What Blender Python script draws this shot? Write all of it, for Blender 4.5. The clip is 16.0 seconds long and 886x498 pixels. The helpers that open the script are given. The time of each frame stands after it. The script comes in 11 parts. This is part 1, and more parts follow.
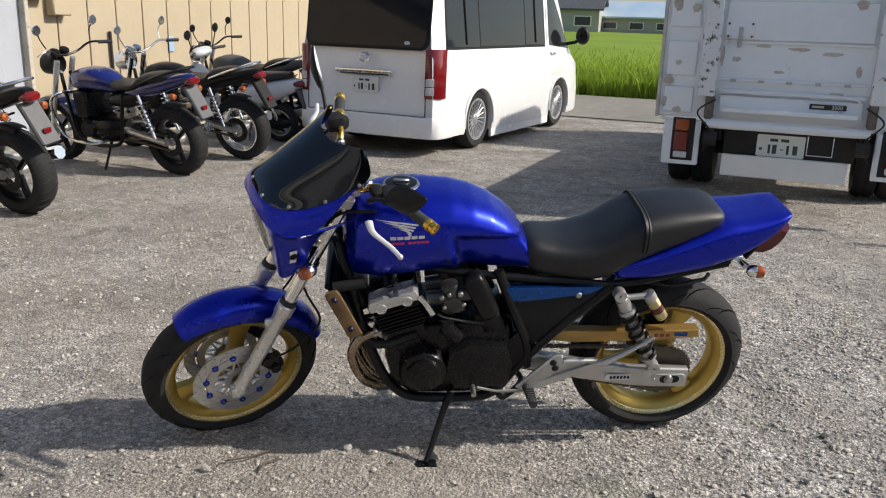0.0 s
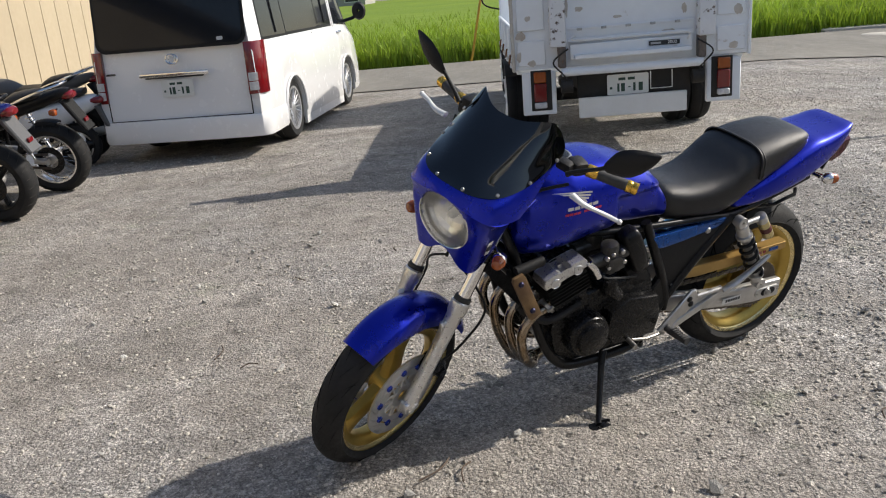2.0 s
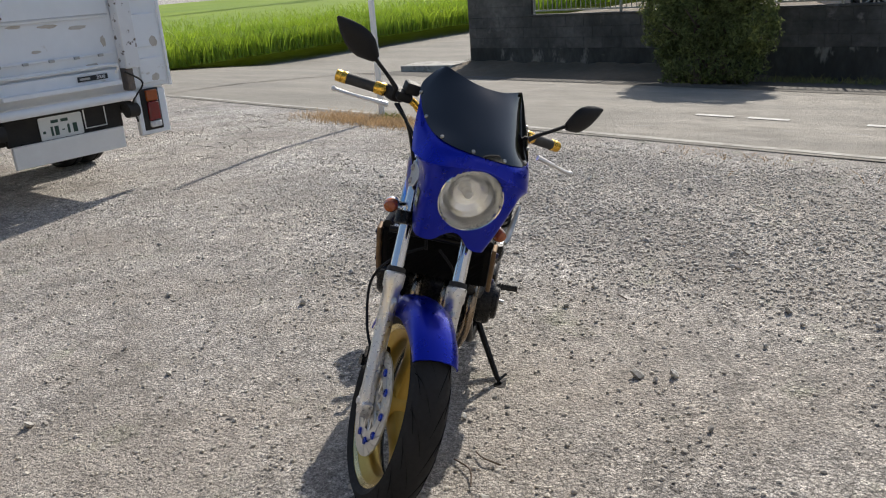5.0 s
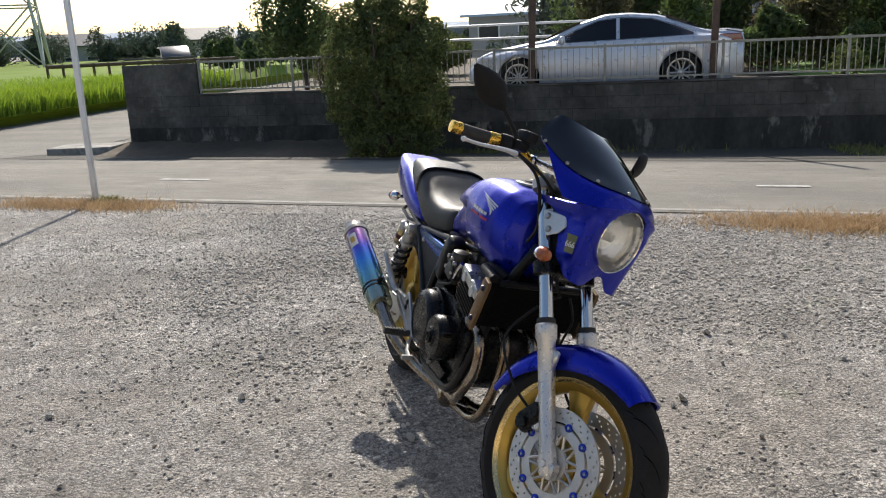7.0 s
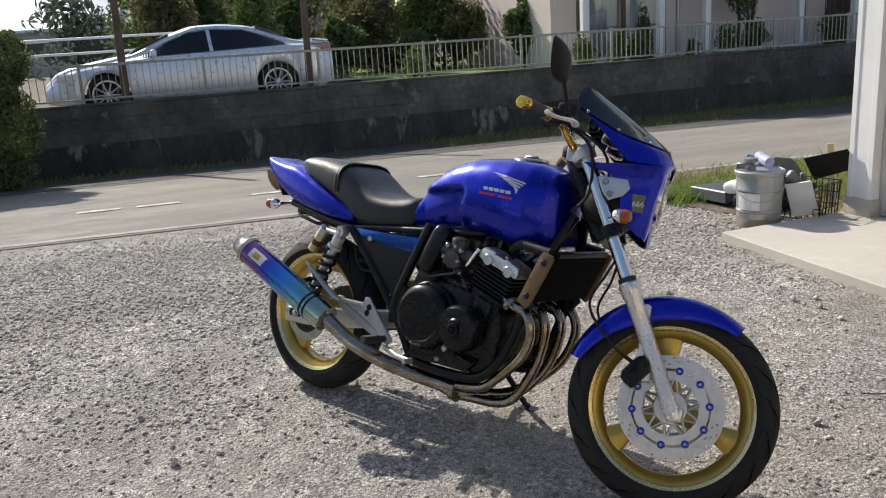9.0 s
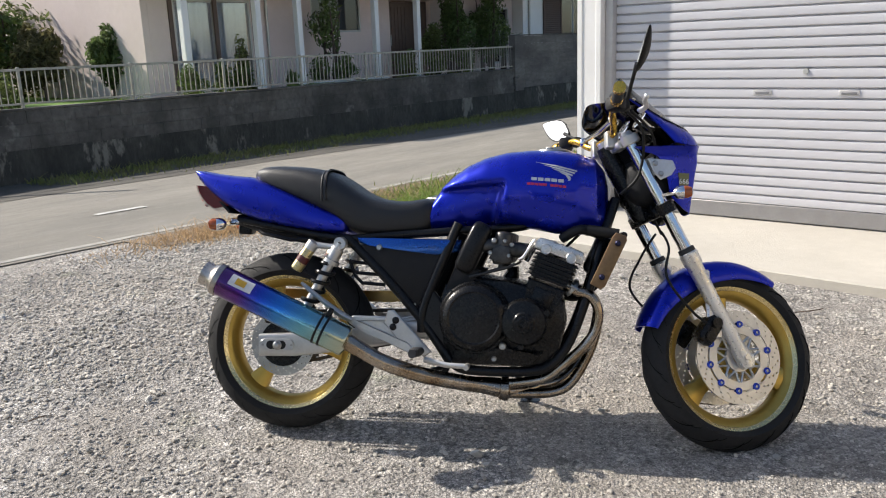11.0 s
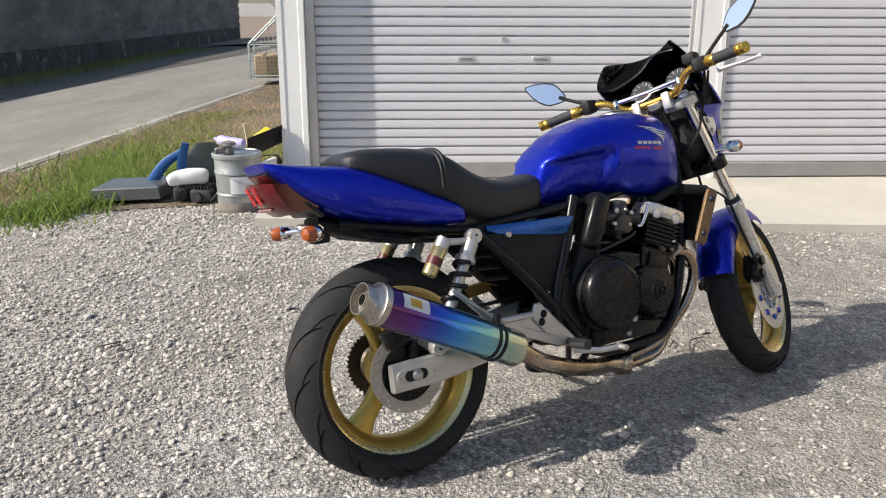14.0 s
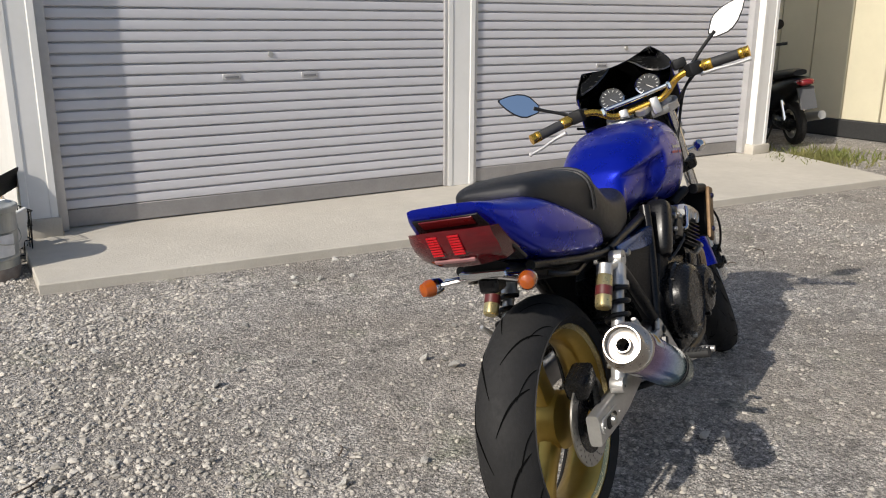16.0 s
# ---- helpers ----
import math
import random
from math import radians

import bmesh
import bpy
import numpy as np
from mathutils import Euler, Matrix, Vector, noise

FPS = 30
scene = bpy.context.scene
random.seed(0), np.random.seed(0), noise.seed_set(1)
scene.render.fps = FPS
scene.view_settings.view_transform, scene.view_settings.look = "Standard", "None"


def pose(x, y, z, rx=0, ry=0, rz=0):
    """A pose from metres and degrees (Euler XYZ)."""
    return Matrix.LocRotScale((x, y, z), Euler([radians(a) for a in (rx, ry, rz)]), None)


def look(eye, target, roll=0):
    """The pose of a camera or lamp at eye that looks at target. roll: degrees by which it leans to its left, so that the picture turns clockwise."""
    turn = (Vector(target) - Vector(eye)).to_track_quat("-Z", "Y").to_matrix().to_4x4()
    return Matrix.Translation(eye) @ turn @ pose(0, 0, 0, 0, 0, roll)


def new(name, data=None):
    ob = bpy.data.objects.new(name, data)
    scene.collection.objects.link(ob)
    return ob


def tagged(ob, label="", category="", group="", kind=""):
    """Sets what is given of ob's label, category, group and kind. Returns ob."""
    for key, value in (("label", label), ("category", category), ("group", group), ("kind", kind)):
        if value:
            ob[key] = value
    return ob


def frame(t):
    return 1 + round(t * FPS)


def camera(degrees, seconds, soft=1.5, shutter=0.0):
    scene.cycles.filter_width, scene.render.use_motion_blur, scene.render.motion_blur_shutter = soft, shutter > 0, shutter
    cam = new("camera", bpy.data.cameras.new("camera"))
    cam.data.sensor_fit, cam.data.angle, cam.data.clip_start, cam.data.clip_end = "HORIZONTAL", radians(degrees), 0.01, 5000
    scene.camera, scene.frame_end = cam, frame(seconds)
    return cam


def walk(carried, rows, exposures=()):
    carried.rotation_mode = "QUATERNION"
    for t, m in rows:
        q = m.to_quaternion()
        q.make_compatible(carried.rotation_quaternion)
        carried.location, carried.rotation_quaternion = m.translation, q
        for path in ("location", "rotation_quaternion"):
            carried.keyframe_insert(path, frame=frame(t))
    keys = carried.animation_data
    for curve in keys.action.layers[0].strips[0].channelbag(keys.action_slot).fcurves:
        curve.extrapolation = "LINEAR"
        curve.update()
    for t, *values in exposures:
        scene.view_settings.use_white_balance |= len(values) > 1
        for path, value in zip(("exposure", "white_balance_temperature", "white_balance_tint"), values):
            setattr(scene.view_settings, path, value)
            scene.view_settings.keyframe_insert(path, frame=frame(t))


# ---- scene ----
cam = camera(56.2, 16.0, soft=1.1)
PATH = [
    (0, (1.029, -2.492, 1.443), (0.275, -0.72, 0.904), 1.7),
    (0.5, (0.728, -2.613, 1.45), (0.061, -0.807, 0.907), 0.8),
    (1, (0.424, -2.612, 1.435), (-0.123, -0.776, 0.858), -0.5),
    (1.5, (0.069, -2.705, 1.446), (-0.285, -0.835, 0.828), -2.9),
    (2, (-0.292, -2.747, 1.462), (-0.416, -0.843, 0.861), -5.0),
    (2.5, (-0.616, -2.642, 1.465), (-0.452, -0.743, 0.86), -4.5),
    (3, (-0.998, -2.597, 1.455), (-0.487, -0.77, 0.822), -4.5),
    (3.5, (-1.342, -2.462, 1.441), (-0.542, -0.729, 0.842), -3.6),
    (4, (-1.64, -2.255, 1.444), (-0.606, -0.648, 0.853), -2.8),
    (4.5, (-1.955, -2.114, 1.434), (-0.696, -0.685, 0.823), -3.1),
    (4.7, (-2.071, -1.994, 1.429), (-0.715, -0.662, 0.809), -3.7),
    (6.8, (-2.689, -0.58, 1.422), (-0.814, -0.099, 0.92), -3.0),
    (7, (-2.746, -0.424, 1.411), (-0.845, -0.048, 0.918), -2.5),
    (7.5, (-2.808, -0.069, 1.401), (-0.875, 0.051, 0.9), -2.8),
    (8, (-2.718, 0.336, 1.414), (-0.789, 0.177, 0.911), -2.7),
    (8.5, (-2.678, 0.724, 1.396), (-0.795, 0.27, 0.897), -2.9),
    (9, (-2.52, 1.059, 1.376), (-0.715, 0.367, 0.865), -3.6),
    (9.5, (-2.317, 1.364, 1.381), (-0.61, 0.454, 0.871), -3.6),
    (9.7, (-2.235, 1.533, 1.359), (-0.594, 0.509, 0.849), -3.3),
    (11.8, (-0.987, 2.395, 1.307), (-0.081, 0.681, 0.816), -1.9),
    (12, (-0.863, 2.408, 1.318), (-0.037, 0.657, 0.816), -1.7),
    (12.5, (-0.503, 2.552, 1.297), (0.019, 0.694, 0.771), -0.5),
    (13, (-0.126, 2.582, 1.278), (0.201, 0.686, 0.73), -0.4),
    (13.5, (0.246, 2.536, 1.292), (0.394, 0.619, 0.742), -0.5),
    (14, (0.599, 2.54, 1.292), (0.517, 0.624, 0.724), 0.2),
    (14.5, (0.936, 2.385, 1.275), (0.659, 0.487, 0.71), 1.3),
    (15, (1.304, 2.221, 1.248), (0.753, 0.379, 0.699), 2.4),
    (15.5, (1.615, 2.068, 1.257), (0.801, 0.327, 0.7), 1.1),
    (16, (1.878, 1.828, 1.253), (0.861, 0.189, 0.727), 0.2),
]
# the film's own changes of exposure
STOPS = [(0, 0.18), (1.8, 0.22), (2.5, 0.10), (3.2, 0.14), (4.5, 0.23), (7, 0.20), (9, 0.35), (11.8, 0.62), (12.6, 0.58), (14, 0.46), (15, 0.28), (16, -0.02)]
walk(cam, [(t, look(eye, target, roll)) for t, eye, target, roll in PATH], STOPS)

# ---- light ----
SUN_AZ, SUN_EL = radians(16), radians(36)   # from +x towards +y, above the ground
world = bpy.data.worlds.new("sky")
scene.world = world
world.use_nodes = True
wn = world.node_tree
sky = wn.nodes.new("ShaderNodeTexSky")
sky.sky_type, sky.sun_disc = "NISHITA", False
sky.sun_elevation, sky.sun_rotation = SUN_EL, radians(90) - SUN_AZ
sky.air_density, sky.dust_density, sky.ozone_density = 1.0, 1.4, 1.0
wn.links.new(sky.outputs[0], wn.nodes["Background"].inputs[0])
wn.nodes["Background"].inputs[1].default_value = 0.125
lamp = bpy.data.lights.new("sun", "SUN")
lamp.energy, lamp.angle, lamp.color = 4.6, radians(0.8), (1.0, 0.93, 0.83)
sun = new("sun", lamp)
sun.matrix_world = look((20 * math.cos(SUN_AZ) * math.cos(SUN_EL), 20 * math.sin(SUN_AZ) * math.cos(SUN_EL), 20 * math.sin(SUN_EL)), (0, 0, 0))


# ---- building helpers ----
def B():
    return bmesh.new()


def mesh_of(name, bm, smooth=True, angle=40):
    bm.normal_update()
    me = bpy.data.meshes.new(name)
    if smooth:
        lim = radians(angle)
        for f in bm.faces:
            f.smooth = True
        for e in bm.edges:
            e.smooth = len(e.link_faces) == 2 and e.calc_face_angle(0) < lim
    bm.to_mesh(me)
    bm.free()
    return me


def part(name, bm, material, parent=None, label="", smooth=True, angle=40):
    """Links a bmesh as one mesh object, under a thing or a part."""
    me = bm if isinstance(bm, bpy.types.Mesh) else mesh_of(name, bm, smooth, angle)
    if material and not me.materials:
        me.materials.append(material)
    ob = new(name, me)
    if parent is not None:
        ob.parent = parent
    if label:
        ob["label"] = label
    return ob


def thing(name, label, category, m=None, group="", kind=""):
    """An Empty at a thing's base, that parents its parts."""
    ob = new(name)
    ob.empty_display_size = 0.1
    if m is not None:
        ob.matrix_world = m
    return tagged(ob, label, category, group, kind)


def V(*a):
    return Vector(a)


def box(bm, c, s, bevel=0.0, m=None, seg=1):
    """A box of size s at c, with bevelled edges."""
    vs = [bm.verts.new((c[0] + s[0] * x / 2, c[1] + s[1] * y / 2, c[2] + s[2] * z / 2)) for x in (-1, 1) for y in (-1, 1) for z in (-1, 1)]
    fs = [bm.faces.new([vs[i] for i in q]) for q in ((0, 1, 3, 2), (4, 6, 7, 5), (0, 4, 5, 1), (2, 3, 7, 6), (0, 2, 6, 4), (1, 5, 7, 3))]
    made = list(vs)
    if bevel:
        es = list({e for f in fs for e in f.edges})
        r = bmesh.ops.bevel(bm, geom=es, offset=min(bevel, 0.45 * min(s)), segments=seg, affect="EDGES", profile=0.5)
        made = list({v for v in vs if v.is_valid} | set(r["verts"]))
    if m is not None:
        bmesh.ops.transform(bm, matrix=m, verts=made)
    return made


def basis(d):
    d = Vector(d).normalized()
    a = V(0, 0, 1) if abs(d.z) < 0.9 else V(1, 0, 0)
    x = a.cross(d).normalized()
    return x, d.cross(x)


def loft(bm, rings, closed=True, cap=True):
    """Joins rings of points, all with as many points, by quads."""
    rows = [[bm.verts.new(p) for p in r] for r in rings]
    n = len(rows[0])
    for a, b in zip(rows, rows[1:]):
        for i in range(n if closed else n - 1):
            j = (i + 1) % n
            try:
                bm.faces.new((a[i], a[j], b[j], b[i]))
            except ValueError:
                pass
    if cap and closed:
        bm.faces.new(rows[0][::-1])
        bm.faces.new(rows[-1])
    return [v for r in rows for v in r]


def cyl(bm, p, q, r, r2=None, seg=16, cap=True):
    p, q = Vector(p), Vector(q)
    x, y = basis(q - p)
    r2 = r if r2 is None else r2
    ring = lambda c, k: [c + (x * math.cos(t) + y * math.sin(t)) * k for t in (2 * math.pi * i / seg for i in range(seg))]
    return loft(bm, [ring(p, r), ring(q, r2)], True, cap)


def smooth_line(pts, n=6):
    """A Catmull-Rom line through points."""
    pts = [Vector(p) for p in pts]
    out = []
    for i in range(len(pts) - 1):
        a, b, c, d = pts[max(i - 1, 0)], pts[i], pts[i + 1], pts[min(i + 2, len(pts) - 1)]
        for k in range(n):
            t = k / n
            out.append(0.5 * (2 * b + (c - a) * t + (2 * a - 5 * b + 4 * c - d) * t * t + (3 * b - a - 3 * c + d) * t ** 3))
    return out + [pts[-1]]


def tube(bm, pts, r, seg=10, cap=True, flat=1.0):
    """A round bar along a line of points; r a radius or one for each point."""
    pts = [Vector(p) for p in pts]
    rs = r if isinstance(r, (list, tuple)) else [r] * len(pts)
    rings, x = [], None
    for i, p in enumerate(pts):
        d = (pts[min(i + 1, len(pts) - 1)] - pts[max(i - 1, 0)]).normalized()
        if x is None:
            x, y = basis(d)
        else:
            x = (x - d * x.dot(d)).normalized()
            y = d.cross(x)
        rings.append([p + (x * math.cos(t) + y * math.sin(t) * flat) * rs[i] for t in (2 * math.pi * k / seg for k in range(seg))])
    return loft(bm, rings, True, cap)


def lathe(bm, prof, c=(0, 0, 0), axis=(0, 0, 1), seg=32, cap=False, closed=False):
    """Turns a profile of (radius, along the axis) round an axis through c."""
    d = Vector(axis).normalized()
    x, y = basis(d)
    c = Vector(c)
    rings = [[c + d * h + (x * math.cos(t) + y * math.sin(t)) * max(r, 1e-5) for t in (2 * math.pi * k / seg for k in range(seg))] for r, h in prof]
    if closed:
        rings.append(rings[0])
        vs = loft(bm, rings, True, False)
        bmesh.ops.remove_doubles(bm, verts=vs, dist=1e-6)
        return vs
    return loft(bm, rings, True, cap)


def prism(bm, outline, depth, to, bevel=0.0, seg=1):
    """An outline of (a, b) pushed to a depth on both sides; to maps (a, b, d) into place."""
    f = [bm.verts.new(to(a, b, depth / 2)) for a, b in outline]
    g = [bm.verts.new(to(a, b, -depth / 2)) for a, b in outline]
    n = len(outline)
    faces = [bm.faces.new(f), bm.faces.new(g[::-1])] + [bm.faces.new((f[i], g[i], g[(i + 1) % n], f[(i + 1) % n])) for i in range(n)]
    if bevel:
        es = [e for e in {e for k in faces[:2] for e in k.edges}]
        bmesh.ops.bevel(bm, geom=es, offset=bevel, segments=seg, affect="EDGES", profile=0.5)
    bmesh.ops.recalc_face_normals(bm, faces=[k for k in bm.faces])


XZ = lambda y: (lambda a, b, d: (a, y + d, b))
YZ = lambda x: (lambda a, b, d: (x + d, a, b))
XY = lambda z: (lambda a, b, d: (a, b, z + d))


# ---- materials ----
def mat(name, c, rough=0.5, metal=0.0, c2=None, scale=6.0, mix=0.35, bump=0.0, bscale=80.0, coat=0.0, spots=None, random=0.0, island=False,
        alpha=None, trans=0.0, thin=0.0, spec=None, emit=None, rvar=0.15, stretch=None, sheen=0.0, world=False):
    """A surface: two colours mixed by a coarse and a fine noise, wear spots, a grain of small bumps, and gloss that varies."""
    m = bpy.data.materials.new(name)
    m.use_nodes = True
    nt = m.node_tree
    N, L = nt.nodes, nt.links
    p = N["Principled BSDF"]
    co = N.new("ShaderNodeTexCoord")
    vec = N.new("ShaderNodeNewGeometry").outputs["Position"] if world else co.outputs["Object"]
    if stretch:
        mp = N.new("ShaderNodeMapping")
        mp.inputs["Scale"].default_value = stretch
        L.new(vec, mp.inputs[0])
        vec = mp.outputs[0]
    def noise_tex(sc, detail=4.0, rgh=0.6):
        t = N.new("ShaderNodeTexNoise")
        t.inputs["Scale"].default_value, t.inputs["Detail"].default_value, t.inputs["Roughness"].default_value = sc, detail, rgh
        L.new(vec, t.inputs["Vector"])
        return t.outputs[0]
    def ramp(src, lo, hi):
        r = N.new("ShaderNodeMapRange")
        r.inputs[1].default_value, r.inputs[2].default_value = lo, hi
        L.new(src, r.inputs[0])
        return r.outputs[0]
    def mixc(a, b, f):
        x = N.new("ShaderNodeMix")
        x.data_type = "RGBA"
        for s, k in ((a, 6), (b, 7)):
            if isinstance(s, tuple):
                x.inputs[k].default_value = (*s, 1)
            else:
                L.new(s, x.inputs[k])
        if isinstance(f, float):
            x.inputs[0].default_value = f
        else:
            L.new(f, x.inputs[0])
        return x.outputs[2]
    def times(a, k):
        x = N.new("ShaderNodeMath")
        x.operation = "MULTIPLY"
        L.new(a, x.inputs[0])
        x.inputs[1].default_value = k
        return x.outputs[0]
    c2 = c2 or tuple(v * 0.75 for v in c)
    coarse = ramp(noise_tex(scale), 0.35, 0.65)
    fine = ramp(noise_tex(scale * 9, 3.0), 0.3, 0.7)
    col = mixc(c, c2, times(coarse, min(1.0, mix * 1.6)))
    col = mixc(col, c2, times(fine, mix * 0.7))
    if spots:
        sc, lo, colour = spots
        col = mixc(col, colour, ramp(noise_tex(sc, 6.0, 0.65), lo, lo + 0.06))
    if random or island:
        src = N.new("ShaderNodeNewGeometry").outputs["Random Per Island"] if island else N.new("ShaderNodeObjectInfo").outputs["Random"]
        h = N.new("ShaderNodeHueSaturation")
        L.new(ramp(src, 0.0, 1.0), h.inputs["Value"])
        r = h.inputs["Value"].links[0].from_node
        r.inputs[3].default_value, r.inputs[4].default_value = 1 - (random or 0.25), 1 + (random or 0.25)
        L.new(col, h.inputs["Color"])
        col = h.outputs[0]
    L.new(col, p.inputs["Base Color"])
    rr = ramp(fine, 0.0, 1.0)
    q = rr.node
    q.inputs[3].default_value, q.inputs[4].default_value = max(0.02, rough * (1 - rvar)), min(1.0, rough * (1 + rvar))
    L.new(rr, p.inputs["Roughness"])
    p.inputs["Metallic"].default_value = metal
    if spec is not None or max(c) < 0.03:
        p.inputs["Specular IOR Level"].default_value = 0.25 if spec is None else spec
    if coat:
        p.inputs["Coat Weight"].default_value, p.inputs["Coat Roughness"].default_value = coat, 0.04
    if bump:
        bp = N.new("ShaderNodeBump")
        bp.inputs["Strength"].default_value, bp.inputs["Distance"].default_value = 1.0, bump
        L.new(noise_tex(bscale, 3.0), bp.inputs["Height"])
        L.new(bp.outputs[0], p.inputs["Normal"])
    if thin:
        tl, mx = N.new("ShaderNodeBsdfTranslucent"), N.new("ShaderNodeMixShader")
        L.new(col, tl.inputs[0])
        mx.inputs[0].default_value = thin
        L.new(p.outputs[0], mx.inputs[1])
        L.new(tl.outputs[0], mx.inputs[2])
        L.new(mx.outputs[0], N["Material Output"].inputs[0])
    if trans:
        p.inputs["Transmission Weight"].default_value = trans
        p.inputs["IOR"].default_value = 1.3
    if alpha is not None:
        p.inputs["Alpha"].default_value = alpha
    if emit:
        p.inputs["Emission Color"].default_value, p.inputs["Emission Strength"].default_value = (*emit[0], 1), emit[1]
    return m


def glass_mat(name, c, rough=0.02, mixed=0.25):
    """Tinted pane: part clear, part gloss."""
    m = bpy.data.materials.new(name)
    m.use_nodes = True
    N, L = m.node_tree.nodes, m.node_tree.links
    N.remove(N["Principled BSDF"])
    t, g, x = N.new("ShaderNodeBsdfTransparent"), N.new("ShaderNodeBsdfGlossy"), N.new("ShaderNodeMixShader")
    fr = N.new("ShaderNodeFresnel")
    fr.inputs[0].default_value = 1.5
    ad = N.new("ShaderNodeMath")
    ad.operation = "ADD"
    L.new(fr.outputs[0], ad.inputs[0])
    ad.inputs[1].default_value = mixed
    L.new(ad.outputs[0], x.inputs[0])
    t.inputs[0].default_value = (*c, 1)
    g.inputs[0].default_value = (0.9, 0.9, 0.9, 1)
    g.inputs[1].default_value = rough
    L.new(t.outputs[0], x.inputs[1])
    L.new(g.outputs[0], x.inputs[2])
    L.new(x.outputs[0], N["Material Output"].inputs[0])
    return m


def gravel_mat():
    """Crushed grey stone: two sizes of broken cells, each of its own grey, the shade of the gaps between put into the
    colour, and dusty worn patches.
    """
    m = bpy.data.materials.new("gravel")
    m.use_nodes = True
    N, L = m.node_tree.nodes, m.node_tree.links
    p = N["Principled BSDF"]
    p.inputs["Roughness"].default_value = 0.95
    co = N.new("ShaderNodeTexCoord").outputs["Object"]
    def cells(scale, rnd=1.0):
        t = N.new("ShaderNodeTexVoronoi")
        t.inputs["Scale"].default_value, t.inputs["Randomness"].default_value = scale, rnd
        L.new(co, t.inputs["Vector"])
        return t
    def cloud(scale, detail=5.0):
        t = N.new("ShaderNodeTexNoise")
        t.inputs["Scale"].default_value, t.inputs["Detail"].default_value, t.inputs["Roughness"].default_value = scale, detail, 0.65
        L.new(co, t.inputs["Vector"])
        return t.outputs[0]
    def rng(src, a, b, c, d):
        r = N.new("ShaderNodeMapRange")
        for k, v in zip((1, 2, 3, 4), (a, b, c, d)):
            r.inputs[k].default_value = v
        L.new(src, r.inputs[0])
        return r.outputs[0]
    def op(kind, a, b):
        x = N.new("ShaderNodeMath")
        x.operation = kind
        for s, k in ((a, 0), (b, 1)):
            if isinstance(s, float):
                x.inputs[k].default_value = s
            else:
                L.new(s, x.inputs[k])
        return x.outputs[0]
    big, small = cells(66), cells(145)
    grey = lambda t: N_sep(t.outputs["Color"])
    def N_sep(c):
        s = N.new("ShaderNodeSeparateColor")
        L.new(c, s.inputs[0])
        return s.outputs[0]
    v = op("ADD", rng(grey(big), 0, 1, 0.20, 0.38), rng(grey(small), 0, 1, 0.11, 0.29))
    tiny = cells(230)
    v = op("MULTIPLY", v, rng(grey(tiny), 0, 1, 0.48, 1.60))
    # cells darken at their rims: the gaps' shade is put into the colour
    v = op("MULTIPLY", v, rng(big.outputs["Distance"], 0.45, 0.75, 1.0, 0.45))
    v = op("MULTIPLY", v, rng(small.outputs["Distance"], 0.45, 0.8, 1.0, 0.6))
    pos = N.new("ShaderNodeSeparateXYZ")
    L.new(co, pos.inputs[0])
    worn = op("MINIMUM", op("ADD", rng(cloud(0.9, 4.0), 0.38, 0.64, -0.25, 0.65), rng(pos.outputs[0], -1.2, 1.4, 0.55, 0.16)), 0.92)
    worn = op("MAXIMUM", worn, 0.0)
    v = op("MULTIPLY", v, rng(cloud(26.0, 4.0), 0.34, 0.66, 0.76, 1.22))
    v = op("MULTIPLY", v, rng(grey(cells(30, 1.0)), 0.86, 0.94, 1.0, 1.5))
    v = op("MULTIPLY", v, rng(grey(cells(34, 1.0)), 0.90, 0.97, 1.0, 0.5))
    dust = op("MULTIPLY", rng(cloud(70, 6.0), 0.3, 0.7, 0.225, 0.40), rng(grey(tiny), 0, 1, 0.62, 1.34))
    dust = op("MULTIPLY", dust, rng(grey(small), 0.80, 1.0, 1.0, 1.35))
    dust = op("MULTIPLY", dust, rng(grey(cells(60, 1.0)), 0.90, 0.98, 1.0, 0.55))
    x = N.new("ShaderNodeMix")
    x.data_type = "FLOAT"
    L.new(worn, x.inputs[0])
    L.new(v, x.inputs[2])
    L.new(dust, x.inputs[3])
    v = op("MULTIPLY", x.outputs[0], rng(cloud(1.3, 6.0), 0.3, 0.7, 0.66, 1.14))
    v = op("MULTIPLY", v, rng(cloud(2.7, 7.0), 0.54, 0.70, 1.04, 0.62))
    v = op("MULTIPLY", v, rng(cloud(8.0, 7.0), 0.34, 0.66, 0.80, 1.18))
    tint = N.new("ShaderNodeMix")
    tint.data_type = "RGBA"
    L.new(op("MAXIMUM", rng(cloud(0.5), 0.4, 0.65, 0, 1), worn), tint.inputs[0])
    tint.inputs[6].default_value, tint.inputs[7].default_value = (1.0, 0.95, 0.885, 1), (1.0, 0.905, 0.79, 1)
    moss = N.new("ShaderNodeMix")
    moss.data_type = "RGBA"
    L.new(rng(cloud(2.3, 7.0), 0.58, 0.72, 0, 0.6), moss.inputs[0])
    L.new(tint.outputs[2], moss.inputs[6])
    moss.inputs[7].default_value = (0.72, 0.76, 0.52, 1)
    mul = N.new("ShaderNodeVectorMath")
    mul.operation = "SCALE"
    L.new(moss.outputs[2], mul.inputs[0])
    L.new(v, mul.inputs[3])
    L.new(mul.outputs[0], p.inputs["Base Color"])
    h = op("ADD", op("MULTIPLY", big.outputs["Distance"], -0.6), op("ADD", op("MULTIPLY", small.outputs["Distance"], -0.3), op("MULTIPLY", tiny.outputs["Distance"], -0.26)))
    b = N.new("ShaderNodeBump")
    b.inputs["Strength"].default_value, b.inputs["Distance"].default_value = 1.0, 0.013
    L.new(h, b.inputs["Height"])
